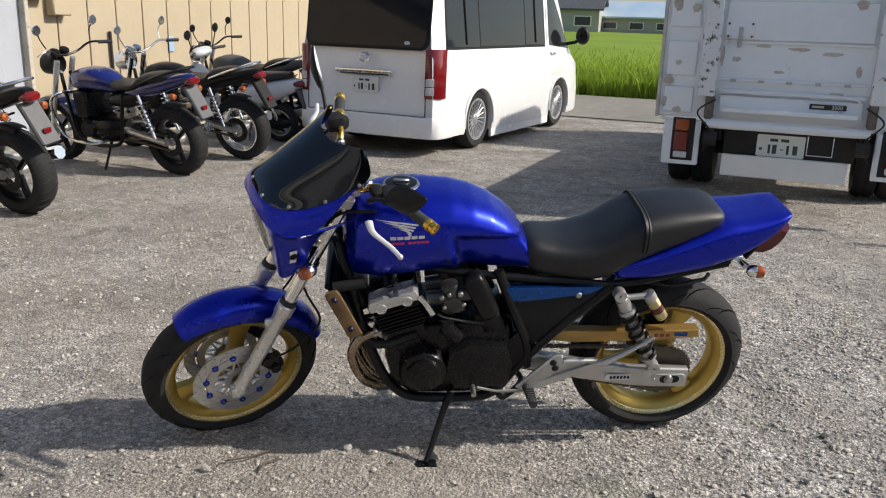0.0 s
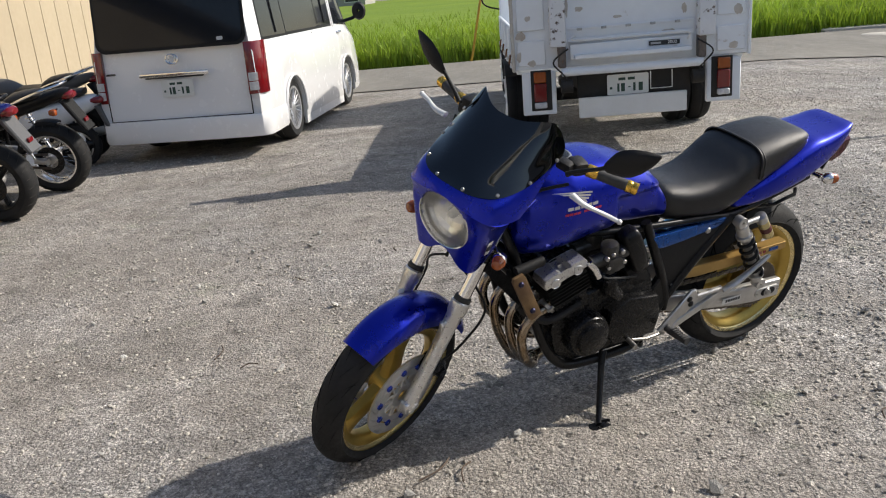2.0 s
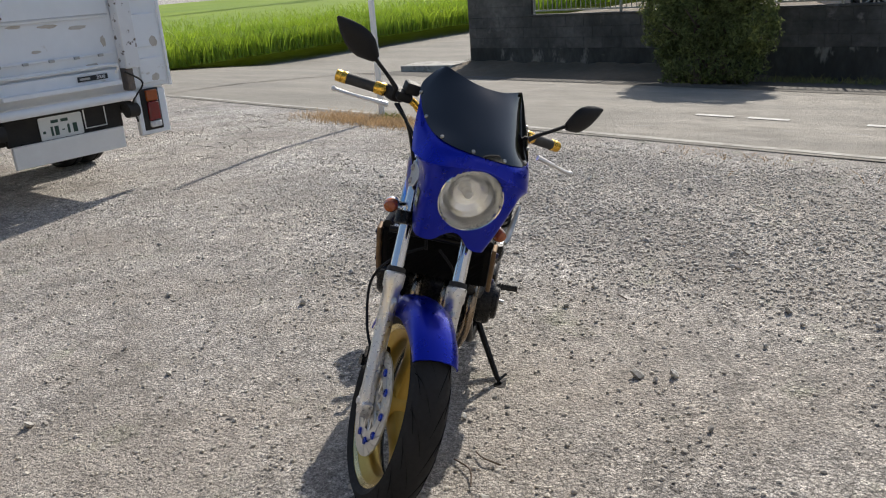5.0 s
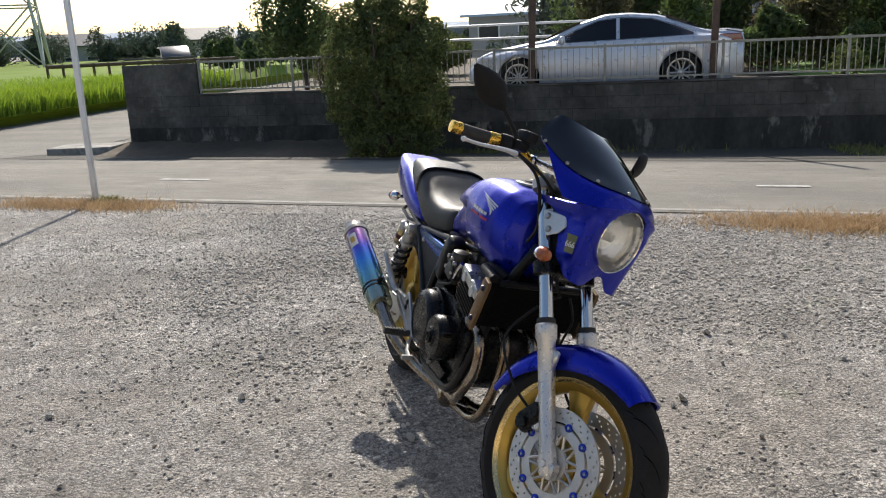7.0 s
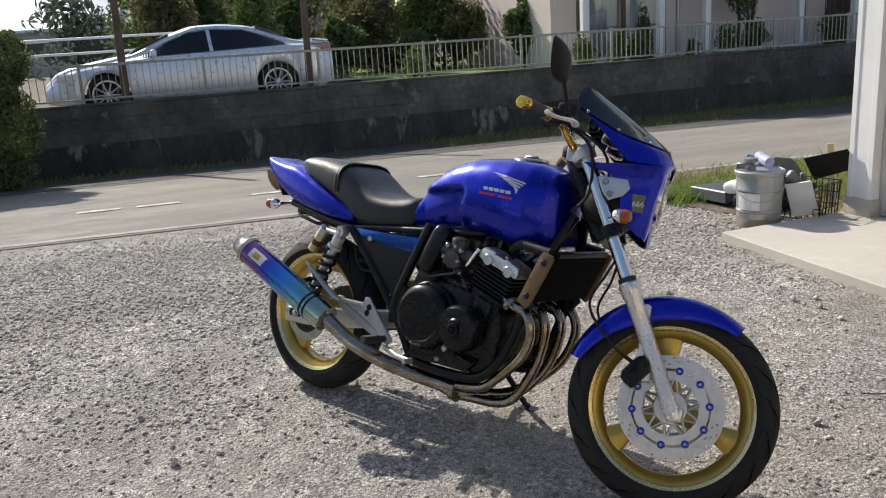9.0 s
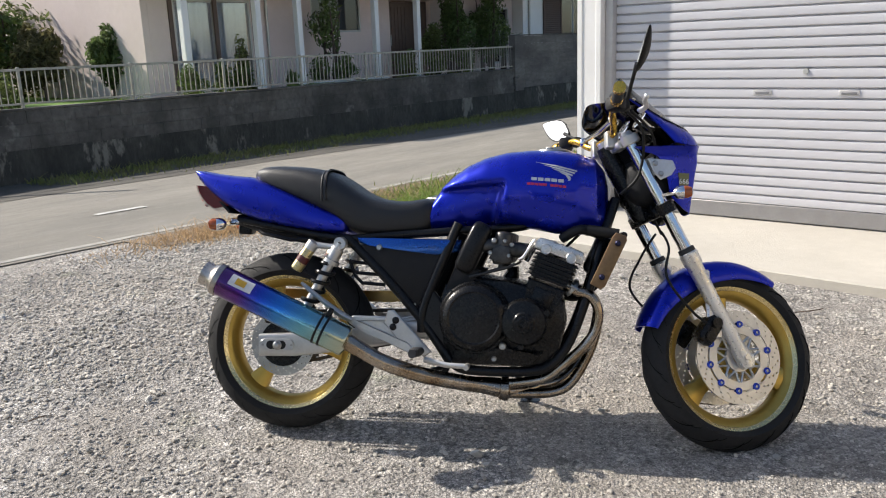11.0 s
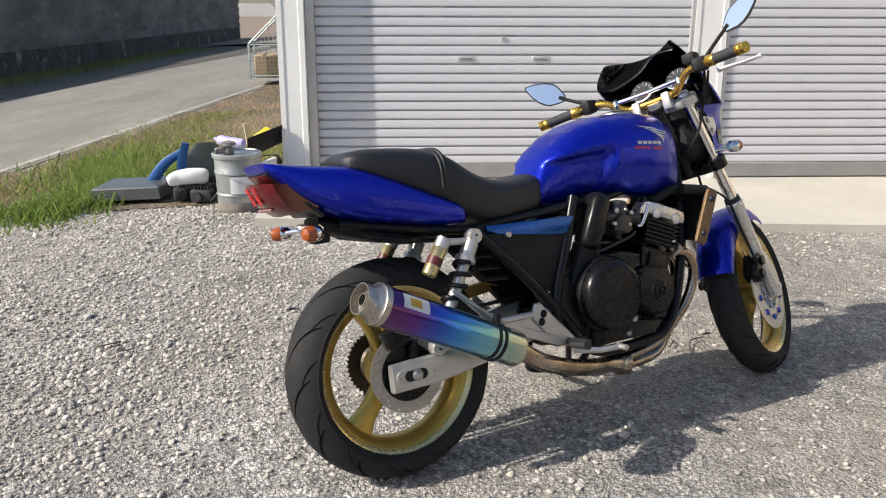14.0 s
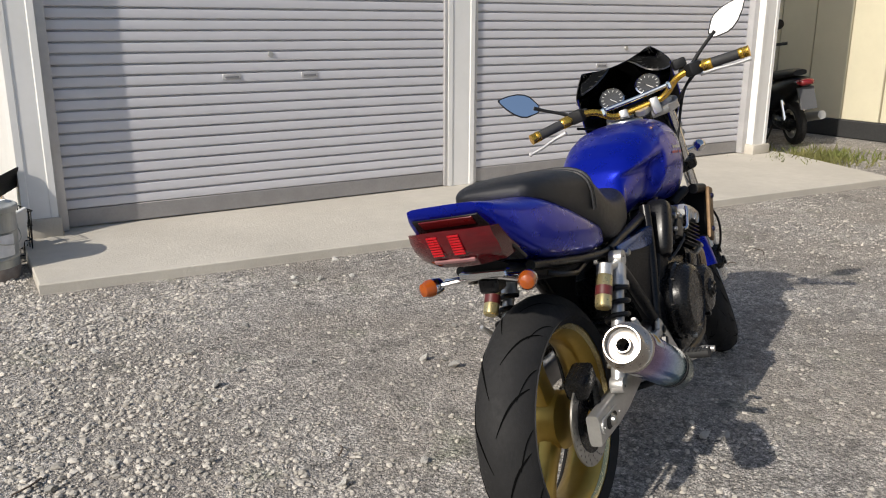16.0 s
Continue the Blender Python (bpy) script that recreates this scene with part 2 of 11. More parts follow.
    L.new(b.outputs[0], p.inputs["Normal"])
    return m


M_GRAVEL = gravel_mat()
M_STONE = mat("crushed_stone", (0.50, 0.465, 0.41), 0.9, c2=(0.35, 0.322, 0.28), scale=25, mix=0.4, island=True, random=0.32)
M_PEBBLE = mat("broken_stone", (0.56, 0.54, 0.50), 0.9, c2=(0.33, 0.32, 0.295), scale=40, mix=0.5, random=0.35, bump=0.002, bscale=160)
M_ASPHALT = mat("asphalt", (0.27, 0.248, 0.208), 0.9, c2=(0.185, 0.172, 0.147), stretch=(1.0, 0.3, 1.0), scale=1.1, mix=0.6, bump=0.008, bscale=120, spots=(7.0, 0.63, (0.24, 0.23, 0.21)))
M_PAINT_LINE = mat("road_paint", (0.62, 0.61, 0.57), 0.8, c2=(0.3, 0.29, 0.27), scale=9, mix=0.6)
M_CONCRETE = mat("concrete", (0.53, 0.495, 0.43), 0.85, c2=(0.44, 0.41, 0.355), scale=1.6, mix=0.5, bump=0.003, bscale=60, spots=(3.0, 0.66, (0.33, 0.3, 0.26)))
M_BLOCK = mat("mossy_block", (0.15, 0.14, 0.125), 0.95, c2=(0.045, 0.043, 0.038), scale=1.1, mix=0.75, bump=0.012, bscale=40, spots=(1.4, 0.60, (0.17, 0.16, 0.145)), random=0.05, world=True)
M_BLOCK_LOW = mat("wet_concrete", (0.075, 0.072, 0.063), 0.95, c2=(0.026, 0.026, 0.022), scale=1.2, mix=0.8, bump=0.012, bscale=30, stretch=(1, 1.3, 0.6), spots=(1.5, 0.58, (0.19, 0.18, 0.155)))
M_BLOCK_DRY = mat("weathered_block", (0.20, 0.185, 0.165), 0.95, c2=(0.085, 0.08, 0.072), scale=1.0, mix=0.75, bump=0.012, bscale=40, stretch=(1, 0.6, 1.6), spots=(1.3, 0.62, (0.05, 0.049, 0.045)), island=True, random=0.10)
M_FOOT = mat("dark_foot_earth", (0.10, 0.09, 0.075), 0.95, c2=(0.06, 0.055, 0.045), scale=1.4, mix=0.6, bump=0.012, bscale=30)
M_EARTH = mat("earth", (0.16, 0.12, 0.08), 0.98, c2=(0.09, 0.075, 0.05), scale=1.0, mix=0.6, bump=0.02, bscale=30)
M_FIELD = mat("far_field", (0.30, 0.42, 0.035), 0.9, c2=(0.21, 0.33, 0.03), scale=0.08, mix=0.5, bump=0.1, bscale=3, thin=0.35)
M_RICE = mat("rice_blades", (0.32, 0.43, 0.035), 0.7, c2=(0.20, 0.31, 0.03), scale=0.4, mix=0.5, island=True, random=0.3, thin=0.45)
M_GRASS = mat("green_grass", (0.16, 0.21, 0.05), 0.85, c2=(0.25, 0.22, 0.09), scale=2, mix=0.5, island=True, random=0.35, thin=0.35)
M_STRAW = mat("dry_grass", (0.58, 0.405, 0.225), 0.9, c2=(0.40, 0.28, 0.155), scale=3, mix=0.5, island=True, random=0.3, thin=0.3)
M_LEAF = mat("leaf", (0.12, 0.165, 0.055), 0.6, c2=(0.08, 0.115, 0.04), scale=1.0, mix=0.5, island=True, random=0.5, thin=0.5)
M_LEAF_PALE = mat("leaf_pale", (0.15, 0.20, 0.05), 0.6, c2=(0.06, 0.10, 0.03), scale=1.0, mix=0.5, island=True, random=0.45, thin=0.35)
M_BARK = mat("bark", (0.11, 0.08, 0.06), 0.95, c2=(0.06, 0.045, 0.035), scale=8, bump=0.01, bscale=30)
M_SHUTTER = mat("shutter_steel", (0.59, 0.585, 0.615), 0.45, metal=0.0, c2=(0.53, 0.525, 0.55), scale=2.0, mix=0.3, coat=0.1)
M_POST = mat("painted_post", (0.80, 0.79, 0.77), 0.5, c2=(0.70, 0.69, 0.66), scale=3, mix=0.3)
M_DARK = mat("dark_rubber", (0.03, 0.03, 0.03), 0.7)
M_WHITE = mat("white_enamel", (0.78, 0.78, 0.76), 0.4, c2=(0.68, 0.67, 0.64), scale=5, mix=0.3)
M_GALV = mat("galvanised", (0.5, 0.5, 0.48), 0.5, metal=0.6, c2=(0.4, 0.39, 0.36), scale=9)
M_CHROME = mat("chrome", (0.8, 0.8, 0.8), 0.12, metal=1.0, c2=(0.7, 0.7, 0.7), rvar=0.4)
M_BLACK = mat("black_paint", (0.006, 0.006, 0.007), 0.3, c2=(0.010, 0.010, 0.010), scale=20)
M_BLACKMATT = mat("black_plastic", (0.009, 0.009, 0.010), 0.55, c2=(0.014, 0.014, 0.014), scale=30, bump=0.0006, bscale=700)
M_TYRE = mat("tyre_rubber", (0.016, 0.016, 0.0165), 0.75, c2=(0.030, 0.029, 0.028), scale=9, mix=0.3, bump=0.0006, bscale=250)
M_GLASS_DARK = glass_mat("dark_glass", (0.02, 0.022, 0.025), 0.02, 0.04)
M_RED = mat("red_lens", (0.19, 0.006, 0.008), 0.12, c2=(0.13, 0.006, 0.008), scale=30, coat=0.6)
M_AMBER = mat("amber_lens", (0.34, 0.075, 0.010), 0.15, c2=(0.24, 0.05, 0.008), scale=30, coat=0.6)
M_RUST = mat("rust", (0.22, 0.10, 0.045), 0.9, c2=(0.12, 0.06, 0.03), scale=12, mix=0.6)


# ---- ground ----
def lerp_table(v, tab):
    if v <= tab[0][0]:
        return tab[0][1]
    for (a, p), (b, q) in zip(tab, tab[1:]):
        if v <= b:
            k = (v - a) / (b - a)
            return p + (q - p) * k
    return tab[-1][1]


def road_u(x, y):
    return x - 0.12 * y


def height(x, y):
    """The lot lies level; it falls to the road, and the road falls to the wall and to the fields."""
    a = lerp_table(road_u(x, y), ((2.2, 0), (4.6, -0.13), (6.3, -0.18), (9.3, -0.40), (11.3, -0.58), (13, -0.6)))
    b = lerp_table(y, ((8.5, 0), (15.5, -0.14), (16.5, -0.2), (19, -0.3)))
    return min(a, b) - (0.004 if y < -9 else 0)


def sheet(name, xs, ys, material, up=0.0, inside=None, rough=0.0):
    bm = B()
    grid = {}
    for i, x in enumerate(xs):
        for j, y in enumerate(ys):
            z = height(x, y) + up
            if rough:
                z += rough * (noise.noise((x * 0.8, y * 0.8, 0)) + 0.5 * noise.noise((x * 2.7, y * 2.7, 3)))
            grid[i, j] = bm.verts.new((x, y, z))
    for i in range(len(xs) - 1):
        for j in range(len(ys) - 1):
            if inside is None or inside((xs[i] + xs[i + 1]) / 2, (ys[j] + ys[j + 1]) / 2):
                bm.faces.new((grid[i, j], grid[i + 1, j], grid[i + 1, j + 1], grid[i, j + 1]))
    bmesh.ops.delete(bm, geom=[v for v in bm.verts if not v.link_faces], context="VERTS")
    return part(name, bm, material)


def steps(a, b, d):
    n = max(1, round((b - a) / d))
    return [a + (b - a) * i / n for i in range(n + 1)]


far = [-2500, -900, -400, -180, -90, -50, -30]
ground = sheet("ground", far + steps(-20, 30, 0.5) + [40, 60, 100, 200, 450, 1000, 2500], far + steps(-20, 20, 0.5) + [26, 40, 70, 120, 220, 500, 1100, 2500], M_GRAVEL, -0.004)
tagged(ground, "grey crushed gravel parking lot, worn and dusty", "ground", kind="structure")


def strip(name, us, ys, material, up):
    """A road surface that follows the fall of the land, in the road's own lines."""
    bm = B()
    rows = [[bm.verts.new((u + 0.12 * y, y, height(u + 0.12 * y, y) + up)) for u in us] for y in ys]
    for a, b in zip(rows, rows[1:]):
        for i in range(len(us) - 1):
            bm.faces.new((a[i], a[i + 1], b[i + 1], b[i]))
    return part(name, bm, material)


road = strip("road", [4.6, 5.0, 5.5, 6.0, 6.5, 7.0, 7.5, 8.0, 8.5, 9.0, 9.5], [-150, -90, -60, -40, -30] + steps(-24, 11, 0.5), M_ASPHALT, 0.006)
tagged(road, "weathered grey asphalt lane with faded paint", "road", kind="structure")
cross = sheet("road_2", [-160, -80, -40] + steps(-30, 40, 0.5) + [60, 100, 160], steps(10.6, 16.2, 0.4), M_ASPHALT, 0.012)
tagged(cross, "weathered grey asphalt crossing lane beside the paddy", "road", kind="structure")


def paint(name, u, y, w, l, rz=0.0):
    bm = B()
    n = 6
    rows = []
    for i in range(n + 1):
        yy = y + l * (i / n - 0.5)
        rows.append([bm.verts.new((uu + 0.12 * yy, yy, height(uu + 0.12 * yy, yy) + 0.0105)) for uu in (u - w / 2 + rz * (yy - y), u + w / 2 + rz * (yy - y))])
    for a, b in zip(rows, rows[1:]):
        bm.faces.new((a[0], a[1], b[1], b[0]))
    return tagged(part(name, bm, M_PAINT_LINE, road), "")


M_FADED = mat("faded_road_paint", (0.46, 0.44, 0.395), 0.85, c2=(0.27, 0.255, 0.225), scale=4, mix=0.8, spots=(6.0, 0.55, (0.24, 0.225, 0.195)))
edge_line = paint("edge_line", 4.72, -3.0, 0.09, 26)
edge_line.data.materials[0] = M_FADED
for yy, ll in ((-2.2, 0.5), (-0.4, 0.45), (0.75, 0.42), (1.32, 0.42), (4.7, 0.7), (-4.2, 0.4)):
    paint("dash_line", 6.18, yy, 0.10, ll)

# a drain cover and concrete slab over the gutter
def flat_slab(name, c, s, material, label, cat="slab", rz=0.0):
    bm = B()
    box(bm, (0, 0, 0), s, 0.01)
    ob = part(name, bm, material)
    ob.matrix_world = pose(*c, 0, 0, rz)
    return tagged(ob, label, cat)


flat_slab("gutter_slab", (12.2, 9.65, -0.45), (0.8, 1.3, 0.16), M_FADED, "pale concrete slab over the roadside gutter", "slab", 8)
flat_slab("gutter_slab", (8.0, 16.5, -0.17), (1.6, 0.5, 0.10), M_CONCRETE, "pale concrete slab over the roadside gutter", "slab", 0)
bm = B()
lathe(bm, [(0.0, 0.0), (0.30, 0.0), (0.33, -0.02)], seg=24)
mh = part("manhole_cover", bm, M_CONCRETE)
mh.matrix_world = pose(7.6, 14.6, height(7.6, 14.6) + 0.028)
tagged(mh, "round pale manhole cover set in the asphalt", "manhole cover")

# rice paddy: a dense canopy sheet, and blades along its edge
def canopy():
    bm = B()
    xs = [-200, -100, -60] + steps(-40, 60, 1.0) + [80, 120, 200]
    ys = steps(16.75, 30, 0.45) + [32, 35, 39, 44, 50, 58, 68, 80, 95, 115]
    g = [[bm.verts.new((x, y, 0.30 + 0.05 * noise.noise((x * 1.3, y * 1.3, 0)) + 0.05 * noise.noise((x * 0.2, y * 0.2, 5)) - (0.5 if j == 0 else 0))) for j, y in enumerate(ys)] for x in xs]
    for a, b in zip(g, g[1:]):
        for j in range(len(ys) - 1):
            bm.faces.new((a[j], b[j], b[j + 1], a[j + 1]))
    return bm


field = part("paddy_field", canopy(), M_FIELD)
tagged(field, "bright green paddy field in summer", "field", kind="stuff")


def blades(name, spots, material, h, w, lean, label, category, seed=1, parent=None):
    """Thin bent blades at many places, in one mesh."""
    rnd = random.Random(seed)
    verts, faces = [], []
    for x, y, z, s in spots:
        a = rnd.uniform(0, math.tau)
        hh, ww = h * s * rnd.uniform(0.7, 1.25), w * rnd.uniform(0.7, 1.4)
        dx, dy = math.cos(a) * lean * hh * rnd.uniform(0.2, 1.3), math.sin(a) * lean * hh * rnd.uniform(0.2, 1.3)
        b = rnd.uniform(0, math.tau)
        px, py = math.cos(b) * ww / 2, math.sin(b) * ww / 2
        n = len(verts)
        verts += [(x - px, y - py, z), (x + px, y + py, z), (x - px * 0.7 + dx * 0.35, y - py * 0.7 + dy * 0.35, z + hh * 0.6), (x + px * 0.7 + dx * 0.35, y + py * 0.7 + dy * 0.35, z + hh * 0.6), (x + dx, y + dy, z + hh * 0.97)]
        faces += [(n, n + 1, n + 3, n + 2), (n + 2, n + 3, n + 4)]
    me = bpy.data.meshes.new(name)
    me.from_pydata(verts, [], faces)
    me.materials.append(material)
    ob = new(name, me)
    return tagged(ob, label, category, kind="stuff")


rnd = random.Random(5)
spots = []
for _ in range(42000):
    x = rnd.uniform(-14, 34)
    y = 16.45 + abs(rnd.gauss(0, 1)) * (1.2 if rnd.random() < 0.6 else 7.0)
    spots.append((x, y, -0.28 if y < 17.2 else 0.05, 1.0 if y < 17.2 else 0.65))
blades("paddy_rice", spots, M_RICE, 0.66, 0.035, 0.5, "tall green stalks along the paddy edge", "crop", 2)

# dry and green grass tufts at the lot's edges
def scatter(n, fx, seed):
    r = random.Random(seed)
    out = []
    while len(out) < n:
        x, y, k = fx(r)
        out.append((x, y, height(x, y) - 0.01, k))
    return out


def near_pole(r):
    u = 4.2 + r.gauss(0, 0.16)
    y = r.choice((4.6, 5.0, 4.2, 5.4)) + r.gauss(0, 0.30)
    return u + 0.12 * y, y, r.uniform(0.4, 1.0)


def corner_straw(r):
    u = 4.12 + r.gauss(0, 0.2)
    y = -2.35 + r.gauss(0, 0.52)
    return u + 0.12 * y, y, r.uniform(0.5, 1.2)


def side_verge(r):
    y = r.uniform(-12.5, -3.2)
    u = r.uniform(2.0, 4.5)
    return u + 0.12 * y, y, r.uniform(0.4, 1.0)


blades("dry_grass", scatter(3000, near_pole, 3), M_STRAW, 0.11, 0.006, 1.2, "dry tan grass along the edge of the gravel", "grass", 3)
blades("dry_grass", scatter(4800, corner_straw, 4), M_STRAW, 0.09, 0.006, 1.6, "dry tan straw heaped at the lot corner", "grass", 4)
def lane_straw(r):
    u = 4.28 + r.gauss(0, 0.17)
    y = r.uniform(-4.8, 1.6) - abs(r.gauss(0, 0.4))
    return u + 0.12 * y, y, r.uniform(0.3, 0.9) * (1.0 if noise.noise((y * 1.1, 3, 0)) > -0.1 else 0.4)


def lane_weeds(r):
    y = r.uniform(-8.5, -2.9)
    u = 4.0 + r.gauss(0, 0.28)
    return u + 0.12 * y, y, r.uniform(0.4, 1.2)


blades("dry_grass", scatter(700, lane_straw, 13), M_STRAW, 0.05, 0.006, 1.8, "low dry tan straw between gravel and lane", "grass", 13)
blades("weeds", scatter(5500, lane_weeds, 14), M_GRASS, 0.07, 0.009, 1.3, "low yellowish green weeds beside the lane", "weeds", 14)
def weed_clump(r):
    k = r.random()
    x, y = 3.05 - 0.55 * k + r.gauss(0, 0.16), -2.75 - 1.35 * k + r.gauss(0, 0.16)
    return x, y, r.uniform(0.4, 1.2)


M_LUSH = mat("lush_weeds", (0.13, 0.22, 0.035), 0.8, c2=(0.20, 0.25, 0.06), scale=3, mix=0.5, island=True, random=0.4, thin=0.4)
blades("weeds", scatter(3600, weed_clump, 15), M_LUSH, 0.12, 0.012, 1.3, "lush green weeds behind the scrap heap", "weeds", 15)
blades("weeds", scatter(1500, lambda r: (3.1 + r.gauss(0, 0.28), -4.6 + r.gauss(0, 0.6), r.uniform(0.4, 1.2)), 16), M_LUSH, 0.14, 0.010, 1.0, "bright green weeds along the lane", "weeds", 16)
M_TANEARTH = mat("tan_earth", (0.23, 0.175, 0.12), 0.98, c2=(0.12, 0.09, 0.062), scale=2.0, mix=0.6, bump=0.012, bscale=40)
tan_strip = strip("verge_3", [4.0, 4.2, 4.4, 4.5, 4.64], steps(-4.5, -1.3, 0.1), M_TANEARTH, 0.005)
for v in tan_strip.data.vertices:
    u = road_u(v.co.x, v.co.y)
    if u < 4.1:
        v.co.x += 0.16 * noise.noise((0, v.co.y * 1.4, 2)) + 0.08 * noise.noise((0, v.co.y * 4.5, 5))
    elif u > 4.6:
        v.co.x += 0.035 * noise.noise((0, v.co.y * 3.0, 8))
tagged(tan_strip, "bare tan earth between gravel and lane", "verge", kind="structure")
blades("dry_grass", scatter(9000, side_verge, 6), M_STRAW, 0.065, 0.007, 1.5, "dry tan grass on the verge beside the garage", "grass", 6)
blades("weeds", scatter(5200, lambda r: (lambda y: (r.uniform(1.75, 3.1) + 0.1 * y * 0.3, y, r.uniform(0.4, 1.2)))(min(-3.3, r.gauss(-4.6, 0.9))), 7), M_GRASS, 0.085, 0.010, 1.2, "low green weeds beside the garage", "weeds", 7)
blades("weeds", scatter(900, lambda r: (-5.35 + r.gauss(0, 0.28), -3.0 + r.gauss(0, 0.22), r.uniform(0.4, 1.0)), 8), M_GRASS, 0.12, 0.012, 0.8, "low green weeds by the end post", "weeds", 8)
blades("weeds", scatter(2600, lambda r: (lambda y: (11.6 + 0.05 * y - abs(r.gauss(0, 0.22)), y, r.uniform(0.4, 1.2)))(r.uniform(-30, -12) if r.random() < 0.5 else r.gauss(2.2, 2.0)), 9), M_GRASS, 0.12, 0.014, 0.8, "low weeds along the foot of the wall", "weeds", 9)
blades("weeds", scatter(17000, lambda r: (lambda y: (11.72 + 0.05 * y - abs(r.gauss(0, 0.62)) * (1.0 + 0.5 * noise.noise((y * 0.8, 2, 0))), y, r.uniform(0.3, 1.2)))(r.uniform(-34, -4)), 19), M_GRASS, 0.12, 0.016, 0.9, "ragged green weeds along the wall's foot beside the lane", "weeds", 19)
blades("weeds", scatter(300, lambda r: (5.05 + r.gauss(0, 0.08), 4.7 + r.gauss(0, 0.08), r.uniform(0.4, 1.0)), 10), M_GRASS, 0.1, 0.012, 0.8, "a small green weed at the foot of the pole", "weeds", 10)
earth_strip = sheet("verge", steps(1.9, 4.4, 0.25), steps(-26, -2.9, 0.3), M_EARTH, 0.006, lambda x, y: 1.9 < road_u(x, y) - 0.0 and road_u(x, y) < 4.6)
tagged(earth_strip, "bare brown earth verge between garage and lane", "verge", kind="structure")
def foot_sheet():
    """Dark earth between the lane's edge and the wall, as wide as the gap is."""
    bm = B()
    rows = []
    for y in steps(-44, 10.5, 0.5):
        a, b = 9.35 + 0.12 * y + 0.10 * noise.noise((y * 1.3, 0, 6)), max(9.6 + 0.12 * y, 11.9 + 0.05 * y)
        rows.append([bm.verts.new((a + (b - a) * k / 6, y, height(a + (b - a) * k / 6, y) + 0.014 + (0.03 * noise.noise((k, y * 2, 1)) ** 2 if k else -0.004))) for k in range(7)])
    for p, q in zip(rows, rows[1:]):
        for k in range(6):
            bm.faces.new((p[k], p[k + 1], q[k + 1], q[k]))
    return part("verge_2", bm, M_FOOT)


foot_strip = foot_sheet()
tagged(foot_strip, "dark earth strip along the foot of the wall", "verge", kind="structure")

# white stake and yellow stake
def stake(c, h, w, material, label, rx=0.0, ry=0.0):
    bm = B()
    box(bm, (0, 0, h / 2), (w, w, h), w * 0.12)
    ob = part("marker_pole", bm, material)
    ob.matrix_world = pose(*c, rx, ry, 12)
    return tagged(ob, label, "pole")


stake((5.05, 4.83, height(5.05, 4.83) - 0.05), 2.9, 0.055, M_WHITE, "slim white square pole at the lot's edge")
M_YELLOW = mat("yellow_paint", (0.55, 0.33, 0.03), 0.6, c2=(0.4, 0.24, 0.03), scale=6)
stake((-0.55, 15.9, -0.3), 1.7, 0.045, M_YELLOW, "leaning yellow stake at the paddy's edge", 3, 12)

# ---- retaining wall with fence ----
def wall_x(y):
    return 11.75 + 0.05 * y


def along_wall(y, off=0.0):
    return pose(wall_x(y) + off, y, 0, 0, 0, -math.degrees(math.atan(0.05)))


wall = thing("wall_road", "dark mossy block retaining wall beside the lane", "wall", kind="structure")
bm = B()
ys = steps(-44, 8.7, 1.3)
rings = []
for y in ys:
    x = wall_x(y)
    rings.append([(x + 0.01, y, -1.0), (x + 0.035, y, -0.06), (x + 0.22, y, -0.06), (x + 0.22, y, -1.0)])
loft(bm, rings)
part("footing", bm, M_BLOCK_LOW, wall, "damp dark concrete footing", smooth=False)
bm = B()
box(bm, (0, 0, 0), (0.15, 0.3905, 0.198), 0.004)
block_mesh = mesh_of("block", bm, False)
block_mesh.materials.append(M_BLOCK)
rnd = random.Random(11)
def course(y0, y1, z, joined=None):
    y = y0
    while y > y1:
        m = along_wall(y - 0.195, 0.115 + rnd.uniform(-0.003, 0.003)) @ pose(0, 0, z, 0, rnd.uniform(-0.3, 0.3), 0)
        if joined is None:
            ob = part("block", block_mesh, None, wall)
            ob.matrix_world = m
        else:
            box(joined, (0, 0, 0), (0.15, 0.3905, 0.198), 0.0, m)
        y -= 0.392
for k in range(3):
    course(8.7 - (0.196 if k % 2 else 0), -17.3, 0.04 + 0.2 * k)
far_bm = B()
for k in range(3):
    course(8.7 - (0.196 if k % 2 else 0), 7.4, 0.64 + 0.2 * k, far_bm)
for y, z in ((8.603, 0.24), (8.603, 0.84), (7.230, 0.84)):
    box(far_bm, (0, 0, 0), (0.15, 0.194, 0.198), 0.0, along_wall(y, 0.115) @ pose(0, 0, z))
part("block_rows", far_bm, M_BLOCK, wall, smooth=False)["kind"] = "stuff"
far_bm = B()
for k in range(7):
    course(-17.55 - (0.196 if k % 2 else 0), -44, 0.14 + 0.2 * k, far_bm)
part("block_rows", far_bm, M_BLOCK_DRY, wall, "weathered grey brown blocks", smooth=False)["kind"] = "stuff"
bm = B()
loft(bm, [[(wall_x(y) + dx, y, z) for dx, z in ((0.005, -1.0), (0.03, 0.03), (0.22, 0.03), (0.22, -1.0))] for y in steps(-44, -17.4, 1.4)])
part("footing", bm, M_BLOCK_LOW, wall, "stained cast concrete footing", smooth=False)
bm = B()
box(bm, (0, 0, 0), (0.20, 0.42, 1.50), 0.006, along_wall(-17.62, 0.105) @ pose(0, 0, 0.725))
part("end_pier", bm, M_BLOCK_DRY, wall, "", smooth=False)
bm = B()
